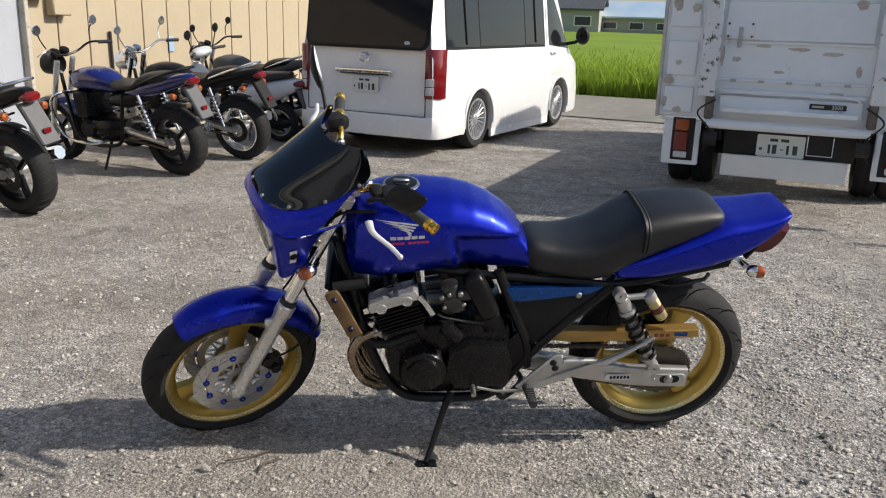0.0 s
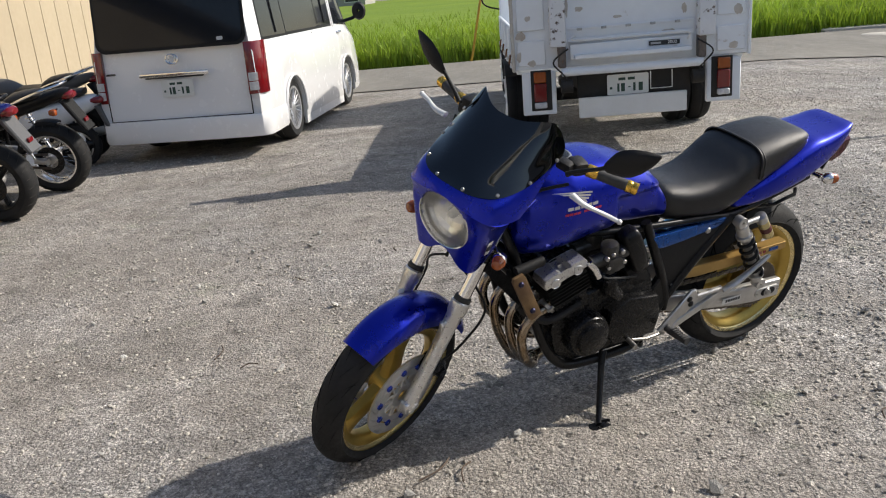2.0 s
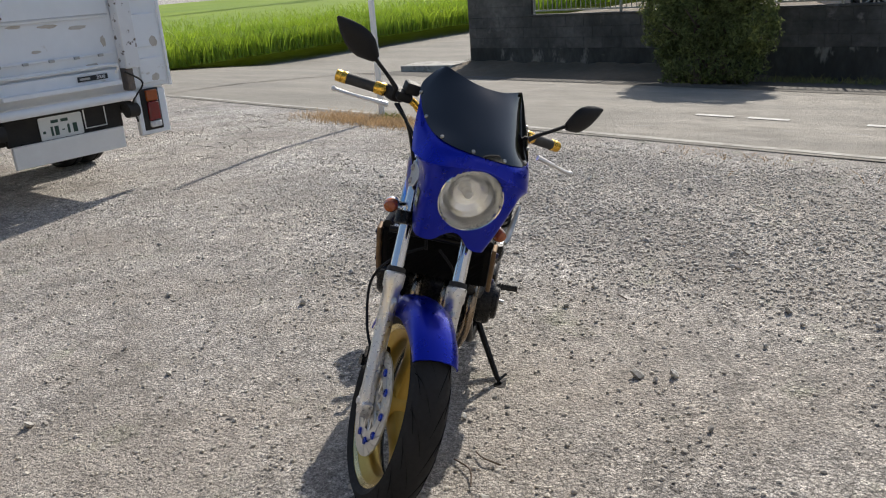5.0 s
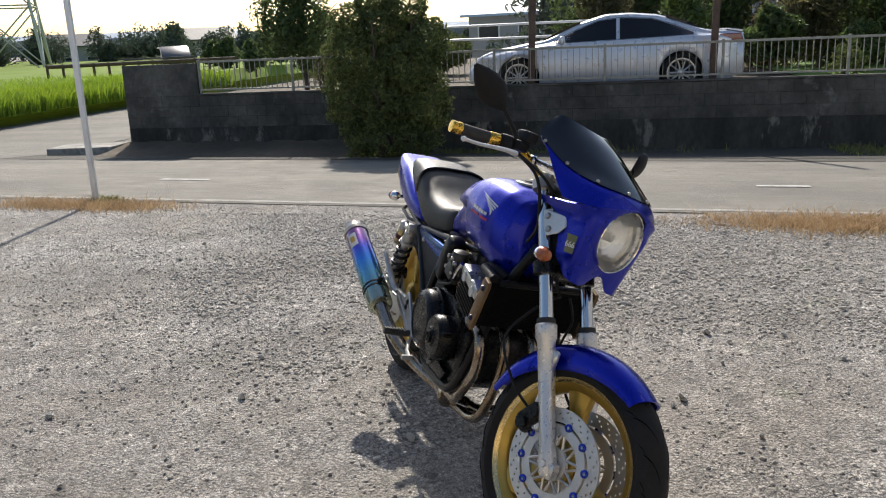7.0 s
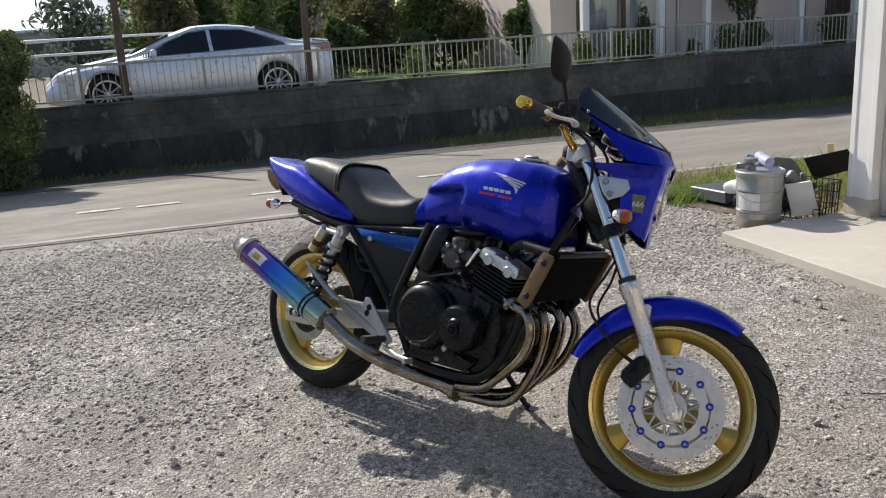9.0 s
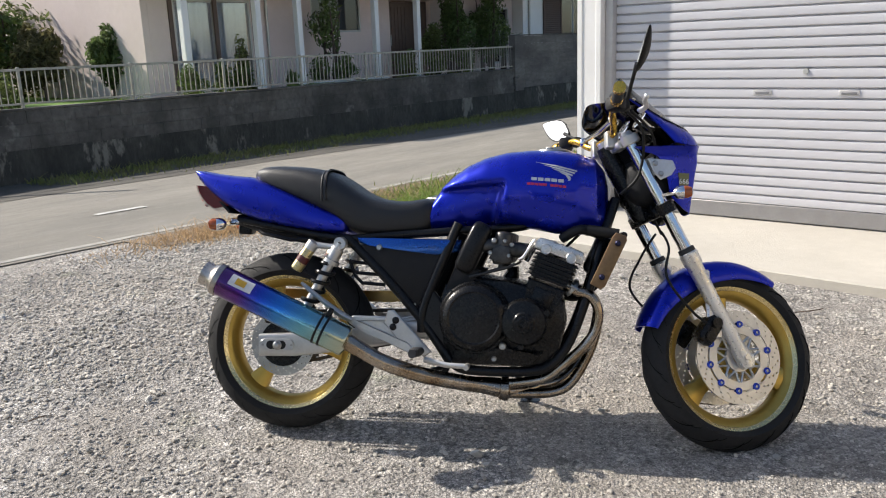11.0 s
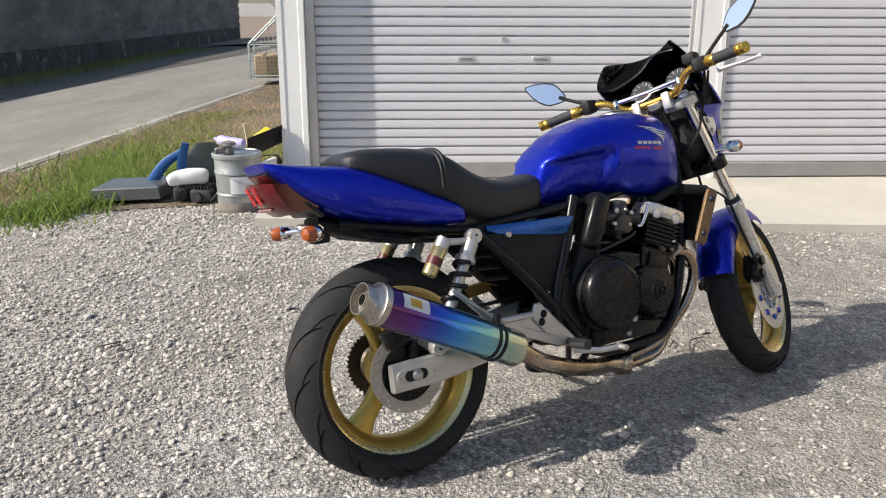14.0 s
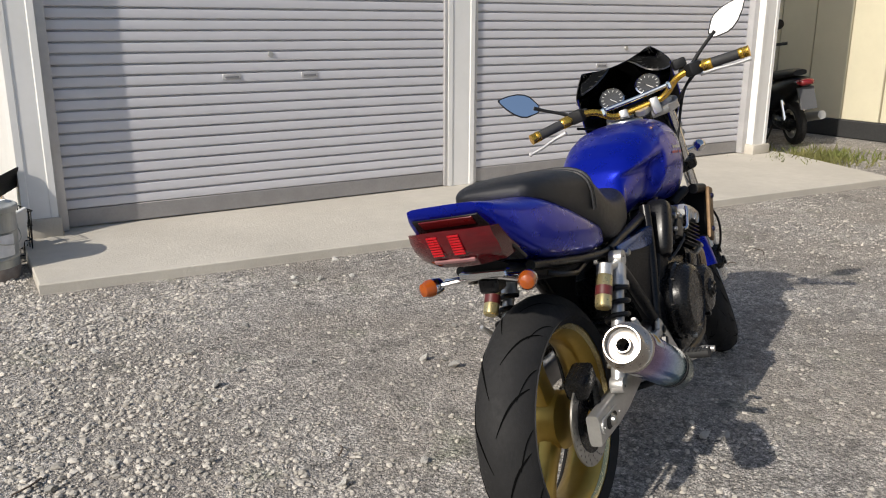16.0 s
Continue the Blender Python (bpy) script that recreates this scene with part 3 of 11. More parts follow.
for y0, y1, z in ((7.2, -17.5, 0.545), (8.75, 7.15, 1.25), (-17.45, -44, 1.445)):
    a, b = along_wall(y0).translation, along_wall(y1).translation
    loft(bm, [[(p.x + dx, p.y, z + dz) for dx, dz in ((0.02, 0), (0.21, 0), (0.21, 0.03), (0.02, 0.03))] for p in (a, b)])
part("coping", bm, M_BLOCK, wall, smooth=False)

M_FENCE = mat("fence_paint", (0.40, 0.385, 0.32), 0.55, c2=(0.27, 0.25, 0.20), scale=8, mix=0.5)
fence = thing("fence", "faded grey metal railing on the wall's top", "fence")
bm = B()
box(bm, (0, 0, 0), (0.015, 0.012, 0.52), 0)
slat_mesh = mesh_of("slat", bm, False)
slat_mesh.materials.append(M_FENCE)
bm = B()
box(bm, (0, 0, 0), (0.045, 0.045, 0.64), 0.006)
post_mesh = mesh_of("post", bm, False)
post_mesh.materials.append(M_FENCE)
for z, nm in ((1.16, "top_rail"), (0.64, "bottom_rail")):
    bm = B()
    a, b = along_wall(7.1, 0.115).translation, along_wall(-17.5, 0.115).translation
    d = 0.024 if nm == "top_rail" else 0.018
    loft(bm, [[(p.x + dx, p.y, z + dz) for dx, dz in ((-d, -d * 0.8), (d, -d * 0.8), (d, d * 0.8), (-d, d * 0.8))] for p in (a, b)])
    part(nm, bm, M_FENCE, fence, smooth=False)
y = 7.1
i = 0
while y > -17.5:
    ob = part("post" if i % 18 == 0 else "slat", post_mesh if i % 18 == 0 else slat_mesh, None, fence)
    ob.matrix_world = along_wall(y, 0.115) @ pose(0, 0, 0.88 if i % 18 == 0 else 0.90)
    y -= 0.105
    i += 1

# dark soil and rubble heaped along the wall's foot
bm = B()
rows = []
for y in steps(2.2, 8.75, 0.12):
    end = min(1.0, (y - 2.15) / 1.2)
    w = (1.35 + 0.35 * noise.noise((y * 1.1, 0, 3))) * end
    row = []
    for j in range(8):
        q = j / 7
        x = wall_x(y) + 0.03 - w * q
        row.append((x, y, height(x, y) + 0.24 * (1 - q) ** 1.3 * end + 0.05 * noise.noise((x * 4, y * 4, 1)) * (1 - q) + (0.01 if j < 7 else -0.02)))
    rows.append(row)
loft(bm, rows, False, False)
tagged(part("soil_bank", bm, M_EARTH), "dark bare soil along the wall's foot", "soil", kind="structure")

yard = sheet("yard", steps(11.9, 40, 1.4), steps(-32, 8.4, 1.2), M_EARTH, 0, lambda x, y: x > wall_x(y) + 0.1)
for v in yard.data.vertices:
    v.co.z = 0.36 + 0.02 * noise.noise((v.co.x, v.co.y, 0))
    v.co.x = max(v.co.x, wall_x(v.co.y) + 0.15)
tagged(yard, "raised brown garden yard behind the wall", "yard", kind="structure")
lawn = sheet("lawn", steps(12.2, 22, 0.8), steps(-12.5, -4.2, 0.8), mat("lawn_green", (0.16, 0.28, 0.04), 0.9, c2=(0.1, 0.2, 0.03), scale=3, mix=0.6, bump=0.02, bscale=40))
for v in lawn.data.vertices:
    v.co.z = 0.395 + 0.01 * noise.noise((v.co.x, v.co.y, 2))
tagged(lawn, "small bright green lawn behind the railing", "lawn", kind="structure")
brown = sheet("ploughed_field", [-60, -30, -10, 0, 10, 30, 60], [-120, -80, -60, -45, -36], mat("tilled_soil", (0.26, 0.20, 0.15), 0.95, c2=(0.17, 0.11, 0.07), scale=0.5, bump=0.05, bscale=4), 0.02)
tagged(brown, "bare brown tilled field beyond the lane", "field", kind="structure")

# ---- garage ----
SLAB = [(1.53, -2.36), (1.50, -3.9), (-5.15, -3.9), (-5.15, -3.2), (-4.75, -1.9)]
bm = B()
prism(bm, SLAB, 0.16, XY(-0.03), 0.006)
tagged(part("slab", bm, M_CONCRETE, smooth=False), "pale worn concrete apron before the shutters", "apron", kind="structure")

garage = thing("garage", "white steel garage with two roller shutters", "garage")


def shaft(name, x0, x1, y0, y1, z0, z1, material, parent, bevel=0.012, label=""):
    bm = B()
    box(bm, ((x0 + x1) / 2, (y0 + y1) / 2, (z0 + z1) / 2), (abs(x1 - x0), abs(y1 - y0), z1 - z0), bevel, seg=2)
    return part(name, bm, material, parent, label)


def channel(name, x0, x1, yf, yb, z0, z1, parent):
    """A folded sheet post with raised lips along its front."""
    bm = B()
    w = abs(x1 - x0)
    s = 1 if x1 > x0 else -1
    k = 0.035
    line = [(0, yb), (0, yf), (k, yf), (k + 0.006, yf - 0.006), (w - k - 0.006, yf - 0.006), (w - k, yf), (w, yf), (w, yb)]
    rings = [[(x0 + s * a, b, z) for a, b in line] for z in (z0, z1)]
    loft(bm, rings)
    bmesh.ops.recalc_face_normals(bm, faces=list(bm.faces))
    return part(name, bm, M_POST, parent, smooth=False)


TOP = 2.75
channel("post", 1.30, 1.485, -3.33, -3.62, 0.155, TOP, garage)
shaft("post_base", 1.285, 1.50, -3.315, -3.64, 0.04, 0.16, M_CONCRETE, garage, 0.01, "worn grey concrete footing")
channel("post", -1.665, -1.435, -3.44, -3.60, 0.052, TOP, garage)
channel("post", -4.985, -4.79, -3.33, -3.62, 0.13, TOP, garage)
shaft("post_base", -5.01, -4.77, -3.30, -3.64, 0.04, 0.14, M_CONCRETE, garage, 0.01, "worn grey concrete footing")
M_GUIDE = mat("guide_rail", (0.55, 0.54, 0.54), 0.4, metal=0.3, scale=4)
for x0, x1 in ((1.24, 1.298), (-1.434, -1.405), (-1.695, -1.666), (-4.788, -4.73)):
    shaft("guide_rail", x0, x1, -3.40 if abs(x0) < 1.3 or x0 < -4 else -3.446, -3.56, 0.055, TOP, M_GUIDE, garage, 0.004)
shaft("lintel", -4.985, 1.485, -3.33, -3.62, TOP, TOP + 0.5, M_POST, garage)
shaft("side_wall", 1.40, 1.47, -3.63, -9.0, 0.0, TOP + 0.5, M_POST, garage)
shaft("side_wall", -4.98, -4.90, -3.63, -9.0, 0.0, TOP + 0.5, M_POST, garage)
shaft("roof", -5.1, 1.6, -3.25, -9.1, TOP + 0.5, TOP + 0.58, M_POST, garage)


def slat_profile(w):
    """One shutter slat: a shallow curved band with a rolled joint below it."""
    bm = B()
    line = [(-0.014, 0.0), (0.003, 0.0012), (0.0095, 0.0055), (0.0105, 0.012), (0.0110, 0.030), (0.0105, 0.048), (0.0095, 0.0535), (-0.008, 0.0565), (-0.014, 0.058), (-0.014, 0.0650), (-0.018, 0.0650), (-0.018, 0.0)]
    loft(bm, [[(x, -3.475 + a, b) for a, b in line] for x in (-w / 2, w / 2)])
    bmesh.ops.recalc_face_normals(bm, faces=list(bm.faces))
    return mesh_of("slat", bm, True, 35)


for x0, x1 in ((1.239, -1.404), (-1.696, -4.729)):
    shutter = thing("shutter", "closed pale grey steel roller shutter", "shutter", group="garage shutters")
    me = slat_profile(x0 - x1)
    me.materials.append(M_SHUTTER)
    for k in range(40):
        ob = part("slat", me, None, shutter)
        ob.location = ((x0 + x1) / 2, 0.0006 * math.sin(k * 2.1), 0.166 + 0.065 * k)
    bm = B()
    box(bm, ((x0 + x1) / 2, -3.478, 0.112), (x0 - x1, 0.03, 0.106), 0.004)
    part("bottom_bar", bm, mat("bar_grey", (0.33, 0.32, 0.32), 0.5, metal=0.4, scale=8), shutter, "darker grey bottom bar")
    bm = B()
    mid = (x0 + x1) / 2
    for hx in (0.265, -0.265):
        bm = B()
        box(bm, (mid + hx, -3.463, 0.917), (0.12, 0.008, 0.036), 0.003)
        h = part("pull_handle", bm, M_GUIDE, shutter, "recessed steel pull")
        bm = B()
        box(bm, (mid + hx, -3.457, 0.914), (0.09, 0.006, 0.014), 0.002)
        part("recess", bm, mat("recess_grey", (0.20, 0.20, 0.21), 0.6, scale=20), h)
    bm = B()
    lathe(bm, [(0.0, 0.012), (0.016, 0.012), (0.019, 0.006), (0.019, 0)], (mid + 0.0, -3.467, 1.052), (0, 1, 0), 16)
    part("lock", bm, M_GALV, shutter)

# ---- pail with a lid, and the scrap behind it ----
M_TIN = mat("tin_pail", (0.46, 0.48, 0.47), 0.42, metal=0.55, c2=(0.30, 0.31, 0.30), scale=9, mix=0.6, stretch=(1, 1, 0.25), spots=(14.0, 0.66, (0.25, 0.23, 0.2)))
pail = thing("metal_pail", "grey tin pail with lid and paper label", "pail", pose(1.70, -2.80, 0.0, 0, 0, 20))
bm = B()
prof = [(0.0, 0.0), (0.132, 0.0), (0.137, 0.008), (0.138, 0.10), (0.143, 0.105), (0.143, 0.115), (0.139, 0.12), (0.143, 0.24), (0.148, 0.245), (0.148, 0.258), (0.144, 0.264), (0.146, 0.34), (0.153, 0.345), (0.153, 0.355)]
lathe(bm, prof, seg=40)
part("body", bm, M_TIN, pail)
bm = B()
lathe(bm, [(0.157, 0.345), (0.158, 0.366), (0.150, 0.372), (0.146, 0.364), (0.0, 0.362)], seg=40)
part("lid", bm, M_TIN, pail, "dented tin lid with a rolled rim")
bm = B()
rings = []
for z in (0.125, 0.235):
    rings.append([((0.1455 + 0.004 * (z - 0.12) / 0.11) * math.cos(t), (0.1455 + 0.004 * (z - 0.12) / 0.11) * math.sin(t), z) for t in [radians(60) + radians(60) * i / 10 for i in range(11)]])
loft(bm, rings, False, False)
part("paper_label", bm, mat("paper", (0.75, 0.75, 0.76), 0.8, scale=20), pail, "blank white paper label", smooth=True)
bm = B()
tube(bm, [(0.155 * math.cos(t), 0.155 * math.sin(t), 0.28 - 0.10 * math.sin((t - 0.6) / 3.0 * math.pi)) for t in [0.6 + 3.0 * i / 16 for i in range(17)]], 0.0025, 6)
part("bail_handle", bm, M_GALV, pail)
bm = B()
box(bm, (0, 0, 0.035), (0.135, 0.135, 0.018), 0.0)
lathe(bm, [(0.137, 0.0), (0.1395, 0.002), (0.1395, 0.06), (0.138, 0.062)], seg=40)
part("rusty_foot", bm, mat("rusted_tin", (0.13, 0.095, 0.075), 0.7, c2=(0.22, 0.2, 0.18), scale=15, mix=0.6), pail, "rusty brown bottom band")

M_BLUEP = mat("blue_plastic", (0.02, 0.10, 0.30), 0.45, scale=9)
M_PURPLE = mat("purple_can", (0.25, 0.18, 0.55), 0.35, c2=(0.6, 0.58, 0.7), scale=14, mix=0.7)
M_CLUTTER = mat("scrap_grey", (0.34, 0.33, 0.32), 0.5, metal=0.4, c2=(0.12, 0.11, 0.1), scale=20, mix=0.6)


def thing_mesh(name, bm, material, m, label, category, group="", smooth=True):
    ob = part(name, bm, material, None, "", smooth)
    ob.matrix_world = m
    return tagged(ob, label, category, group)


bm = B()
lathe(bm, [(0.0, 0.0), (0.032, 0.0), (0.033, 0.01), (0.033, 0.17), (0.026, 0.185), (0.013, 0.195), (0.013, 0.215), (0.0, 0.215)], seg=20)
thing_mesh("spray_can", bm, M_PURPLE, pose(1.66, -2.84, 0.415, 84, 0, 70), "purple and white spray can lying on the pail", "spray can")
bm = B()
lathe(bm, [(0.0, 0.0), (0.03, 0.0), (0.035, 0.02), (0.02, 0.05), (0.045, 0.06), (0.045, 0.08), (0.015, 0.09), (0.0, 0.09)], seg=12)
box(bm, (0.05, 0.0, 0.03), (0.08, 0.03, 0.04), 0.006)
thing_mesh("metal_fitting", bm, M_CLUTTER, pose(1.74, -2.76, 0.362, 0, 0, 30), "dull metal pipe fitting on the pail's lid", "fitting")
basket = thing("wire_basket", "black wire basket full of scrap parts", "basket", pose(1.66, -3.16, 0.02, 0, 0, 15))


def wire(a, b, r=0.003):
    bm = B()
    cyl(bm, a, b, r, seg=6)
    part("wire", bm, M_BLACK, basket)


for s in (-1, 1):
    for i in range(9):
        x = -0.16 + 0.04 * i
        wire((x, 0.11 * s, 0.0), (x, 0.1265 * s, 0.24))
    for i in range(7):
        y = -0.11 + 0.22 * i / 6
        wire((0.16 * s, y, 0.0), (0.176 * s, y, 0.24))
for z in (0.0, 0.08, 0.16, 0.24):
    k = 1 + 0.12 * z / 0.24
    loop = [(0.16 * k, 0.11 * k, z), (-0.16 * k, 0.11 * k, z), (-0.16 * k, -0.11 * k, z), (0.16 * k, -0.11 * k, z), (0.16 * k, 0.11 * k, z)]
    for a, b in zip(loop, loop[1:]):
        wire(a, b, 0.0035)
rnd = random.Random(21)
for k in range(9):
    bm = B()
    s = rnd.uniform(0.03, 0.07)
    box(bm, (0, 0, 0), (s * 2, s, s * 0.8), s * 0.2)
    cyl(bm, (0, 0, 0), (s * 1.6, 0, s), s * 0.35, seg=10)
    thing_mesh("scrap_part", bm, M_CLUTTER if k % 3 else M_BLACKMATT, pose(1.66 + rnd.uniform(-0.1, 0.1), -3.16 + rnd.uniform(-0.06, 0.06), 0.06 + 0.028 * k, rnd.uniform(0, 90), rnd.uniform(0, 90), rnd.uniform(0, 360)), "greasy scrap part lying in the basket", "scrap part", "scrap in the basket")
bm = B()
prism(bm, [(-0.15, -0.1), (0.15, -0.1), (0.13, 0.12), (-0.14, 0.09)], 0.004, XY(0))
thing_mesh("cardboard", bm, M_BLACKMATT, pose(1.60, -3.30, 0.36, 50, 20, 30), "bent sheet of black board on the scrap", "board", smooth=False)
bm = B()
box(bm, (0, 0, 0), (0.16, 0.02, 0.24), 0.004)
thing_mesh("carton", bm, M_WHITE, pose(1.555, -3.02, 0.17, -18, 12, 40), "crumpled white paper carton leaning by the post", "carton", smooth=False)
bm = B()
box(bm, (0, 0, 0), (0.14, 0.09, 0.12), 0.02, seg=2)
thing_mesh("yellow_bag", bm, mat("yellow_plastic", (0.75, 0.55, 0.02), 0.5, scale=15), pose(1.62, -3.42, 0.36, 20, 35, 10), "bright yellow plastic bag on the scrap", "bag")
bm = B()
box(bm, (0, 0, 0.2), (0.05, 0.015, 0.42), 0.004)
thing_mesh("wooden_stick", bm, mat("pale_wood", (0.5, 0.42, 0.28), 0.8, scale=14), pose(1.70, -3.44, 0.06, 4, 6, 25), "pale wooden stick standing in the scrap", "stick")


def blue_arm(m, s):
    bm = B()
    pts = smooth_line([(0, 0, 0), (0.01, 0, 0.12), (0.0, 0, 0.24), (-0.05, 0, 0.36)], 5)
    tube(bm, pts, [0.010 * s + 0.007 * s * (1 - i / len(pts)) for i in range(len(pts))], 8, flat=2.6)
    thing_mesh("blue_fairing_scrap", bm, M_BLUEP, m, "curved blue plastic bike panel standing in the scrap", "fairing", "blue fairings")


blue_arm(pose(2.12, -3.15, 0.03, -12, 10, 30), 1.0)
blue_arm(pose(2.42, -3.25, 0.03, -8, -35, 10), 1.0)
bm = B()
rings = []
for i in range(9):
    t = i / 8
    rings.append([(0.16 * math.cos(a) * (0.4 + 0.6 * math.sin(math.pi * min(1, t * 0.9 + 0.1))), 0.012 * math.sin(a) + 0.05 * t * t, 0.30 * t) for a in [2 * math.pi * k / 14 for k in range(14)]])
loft(bm, rings)
thing_mesh("windscreen_scrap", bm, mat("smoke_plastic", (0.16, 0.17, 0.15), 0.25, scale=8), pose(2.02, -3.3, 0.05, 8, 0, 20), "smoky plastic screen leaning in the scrap", "plastic screen")
bm = B()
tube(bm, smooth_line([(-0.14, 0, 0), (-0.05, 0.01, 0.01), (0.05, 0, 0), (0.12, 0.02, -0.02)], 5), [0.02, 0.032, 0.036, 0.036, 0.036, 0.036, 0.036, 0.036, 0.035, 0.034, 0.033, 0.032, 0.03, 0.028, 0.024, 0.018], 12, flat=1.5)
thing_mesh("fender_scrap", bm, M_WHITE, pose(2.08, -2.98, 0.17, 0, 0, 12), "white plastic mudguard lying on the scrap", "mudguard")
for k, (x, y, r) in enumerate(((2.12, -3.06, 20), (2.10, -3.30, 60), (1.98, -2.98, -10), (1.94, -3.22, 130))):
    bm = B()
    box(bm, (0, 0, 0.05), (0.15, 0.10, 0.09), 0.02, seg=2)
    cyl(bm, (-0.08, 0.02, 0.07), (0.12, -0.02, 0.11), 0.018, seg=12)
    cyl(bm, (0.02, -0.07, 0.05), (0.02, 0.07, 0.05), 0.034, seg=14)
    for q in range(5):
        box(bm, (-0.05 + 0.022 * q, 0.0, 0.105), (0.006, 0.08, 0.03), 0.001)
    tube(bm, smooth_line([(-0.07, 0.05, 0.02), (-0.12, 0.02, 0.09), (-0.05, -0.05, 0.13), (0.06, -0.07, 0.10)], 4), 0.006, 6)
    thing_mesh("engine_part", bm, M_BLACKMATT if k % 2 else M_DARK, pose(x, y, 0.0, 0, 0, r), "greasy black engine part lying on the ground", "engine part", "scrap parts beside the garage")
bm = B()
loft(bm, [[(a * k, b * k, z) for a, b in ((0.25, 0.17), (-0.25, 0.17), (-0.25, -0.17), (0.25, -0.17))] for z, k in ((0.0, 1.0), (0.075, 0.97), (0.084, 0.92))])
thing_mesh("plastic_tray", bm, mat("grey_tray", (0.085, 0.09, 0.095), 0.35, c2=(0.05, 0.052, 0.055), scale=6), pose(2.50, -3.22, 0.005, 2, -4, 172), "dark grey plastic tray lying upside down among weeds", "tray", smooth=False)

# ---- refuse cage beside the lane ----
cage = thing("refuse_cage", "rusty steel mesh refuse cage with sloping lid", "cage", pose(3.0, -13.1, -0.02, 0, 0, 4))
M_CAGE = mat("cage_steel", (0.45, 0.5, 0.5), 0.5, metal=0.4, scale=6)
W, D, H1, H2 = 0.42, 0.45, 0.62, 1.42
cor = {(x, y): (H1 if x > 0 else H2) for x in (-W, W) for y in (-D, D)}
for (x, y), h in cor.items():
    bm = B()
    box(bm, (x, y, h / 2), (0.035, 0.035, h), 0.004)
    part("post", bm, M_CAGE, cage)
for z in (0.06, 0.6):
    for a, b in (((-W, -D), (W, -D)), ((-W, D), (W, D)), ((-W, -D), (-W, D)), ((W, -D), (W, D))):
        bm = B()
        cyl(bm, (*a, z), (*b, z), 0.016, seg=6)
        part("rail", bm, M_CAGE, cage)
for y in (-D, D):
    bm = B()
    cyl(bm, (W, y, H1), (-W, y, H2), 0.016, seg=6)
    part("sloping_rail", bm, M_CAGE, cage)
bm = B()
for i in range(13):
    x = -W + 2 * W * i / 12
    top = H1 + (H2 - H1) * (W - x) / (2 * W)
    for s in (-1, 1):
        cyl(bm, (x, s * D, 0.06), (x + 0.001, s * D, top), 0.003, seg=4, cap=False)
    cyl(bm, (x, -D, top), (x, D, top), 0.003, seg=4, cap=False)
for i in range(9):
    z = 0.06 + 0.54 * i / 8
    for s in (-1, 1):
        cyl(bm, (-W, s * D, z), (W, s * D, z), 0.003, seg=4, cap=False)
part("wire_mesh", bm, M_GALV, cage, "thin steel wire mesh", smooth=False)
bm = B()
box(bm, (0, 0, 0.22), (0.7, 0.74, 0.4), 0.02)
part("inner_board", bm, mat("ply", (0.38, 0.28, 0.16), 0.8, scale=5), cage, "brown board lining inside the cage")
rnd = random.Random(3)
blades("reeds", [(1.95 + rnd.gauss(0, 0.22), -12.4 + rnd.gauss(0, 0.4), -0.05, rnd.uniform(0.6, 1.1)) for _ in range(900)], M_LEAF_PALE, 1.5, 0.03, 0.35, "tall clump of green reeds beside the cage", "reeds", 12)


# ---- vehicles ----
def letters(text, size, depth, m, material, name, parent, label="", steer=False):
    """Lettering as a mesh, laid by the matrix m."""
    cu = bpy.data.curves.new("lettering", "FONT")
    cu.body, cu.size, cu.extrude, cu.align_x, cu.align_y = text, size, depth, "CENTER", "CENTER"
    tmp = bpy.data.objects.new("tmp", cu)
    scene.collection.objects.link(tmp)
    me = bpy.data.meshes.new_from_object(tmp.evaluated_get(bpy.context.evaluated_depsgraph_get()))
    bpy.data.objects.remove(tmp)
    me.transform(STEER @ m if steer else m)
    me.materials.append(material)
    return part(name, me, None, parent, label)


def frame_on(p, nrm, up):
    z = Vector(nrm).normalized()
    x = Vector(up).cross(z).normalized()
    y = z.cross(x)
    return Matrix((( x.x, y.x, z.x, p[0]), (x.y, y.y, z.y, p[1]), (x.z, y.z, z.z, p[2]), (0, 0, 0, 1)))


M_CARWHITE = mat("white_car_paint", (0.82, 0.82, 0.825), 0.25, c2=(0.77, 0.77, 0.77), scale=1.2, mix=0.3, coat=0.7)
M_CARSILVER = mat("silver_car_paint", (0.66, 0.68, 0.73), 0.3, metal=0.35, c2=(0.46, 0.48, 0.53), scale=1.0, mix=0.2, coat=0.8)
M_TINT = mat("tinted_window", (0.012, 0.014, 0.018), 0.05, c2=(0.016, 0.018, 0.022), scale=2, rvar=0.2)
M_TRUCKW = mat("chalky_white_paint", (0.84, 0.865, 0.885), 0.55, c2=(0.74, 0.76, 0.78), scale=1.6, mix=0.45, bump=0.001, bscale=30, spots=(3.1, 0.63, (0.46, 0.41, 0.34)))
M_PEEL = mat("peeling_white_paint", (0.78, 0.79, 0.80), 0.6, c2=(0.62, 0.62, 0.62), scale=3, mix=0.3, spots=(16.0, 0.57, (0.10, 0.07, 0.05)))
M_HINGE = mat("worn_hinge", (0.10, 0.085, 0.075), 0.6, metal=0.4, c2=(0.2, 0.17, 0.15), scale=25, mix=0.6, spots=(30.0, 0.6, (0.2, 0.1, 0.05)))
M_RUSTSTAIN = mat("rust_stain", (0.40, 0.33, 0.25), 0.85, c2=(0.56, 0.53, 0.48), scale=9, mix=0.7)
M_WHEELSIL = mat("silver_wheel", (0.62, 0.62, 0.63), 0.3, metal=0.7, c2=(0.5, 0.5, 0.5), scale=9)
M_PLATE = mat("number_plate", (0.72, 0.73, 0.70), 0.4, c2=(0.66, 0.66, 0.63), scale=9)
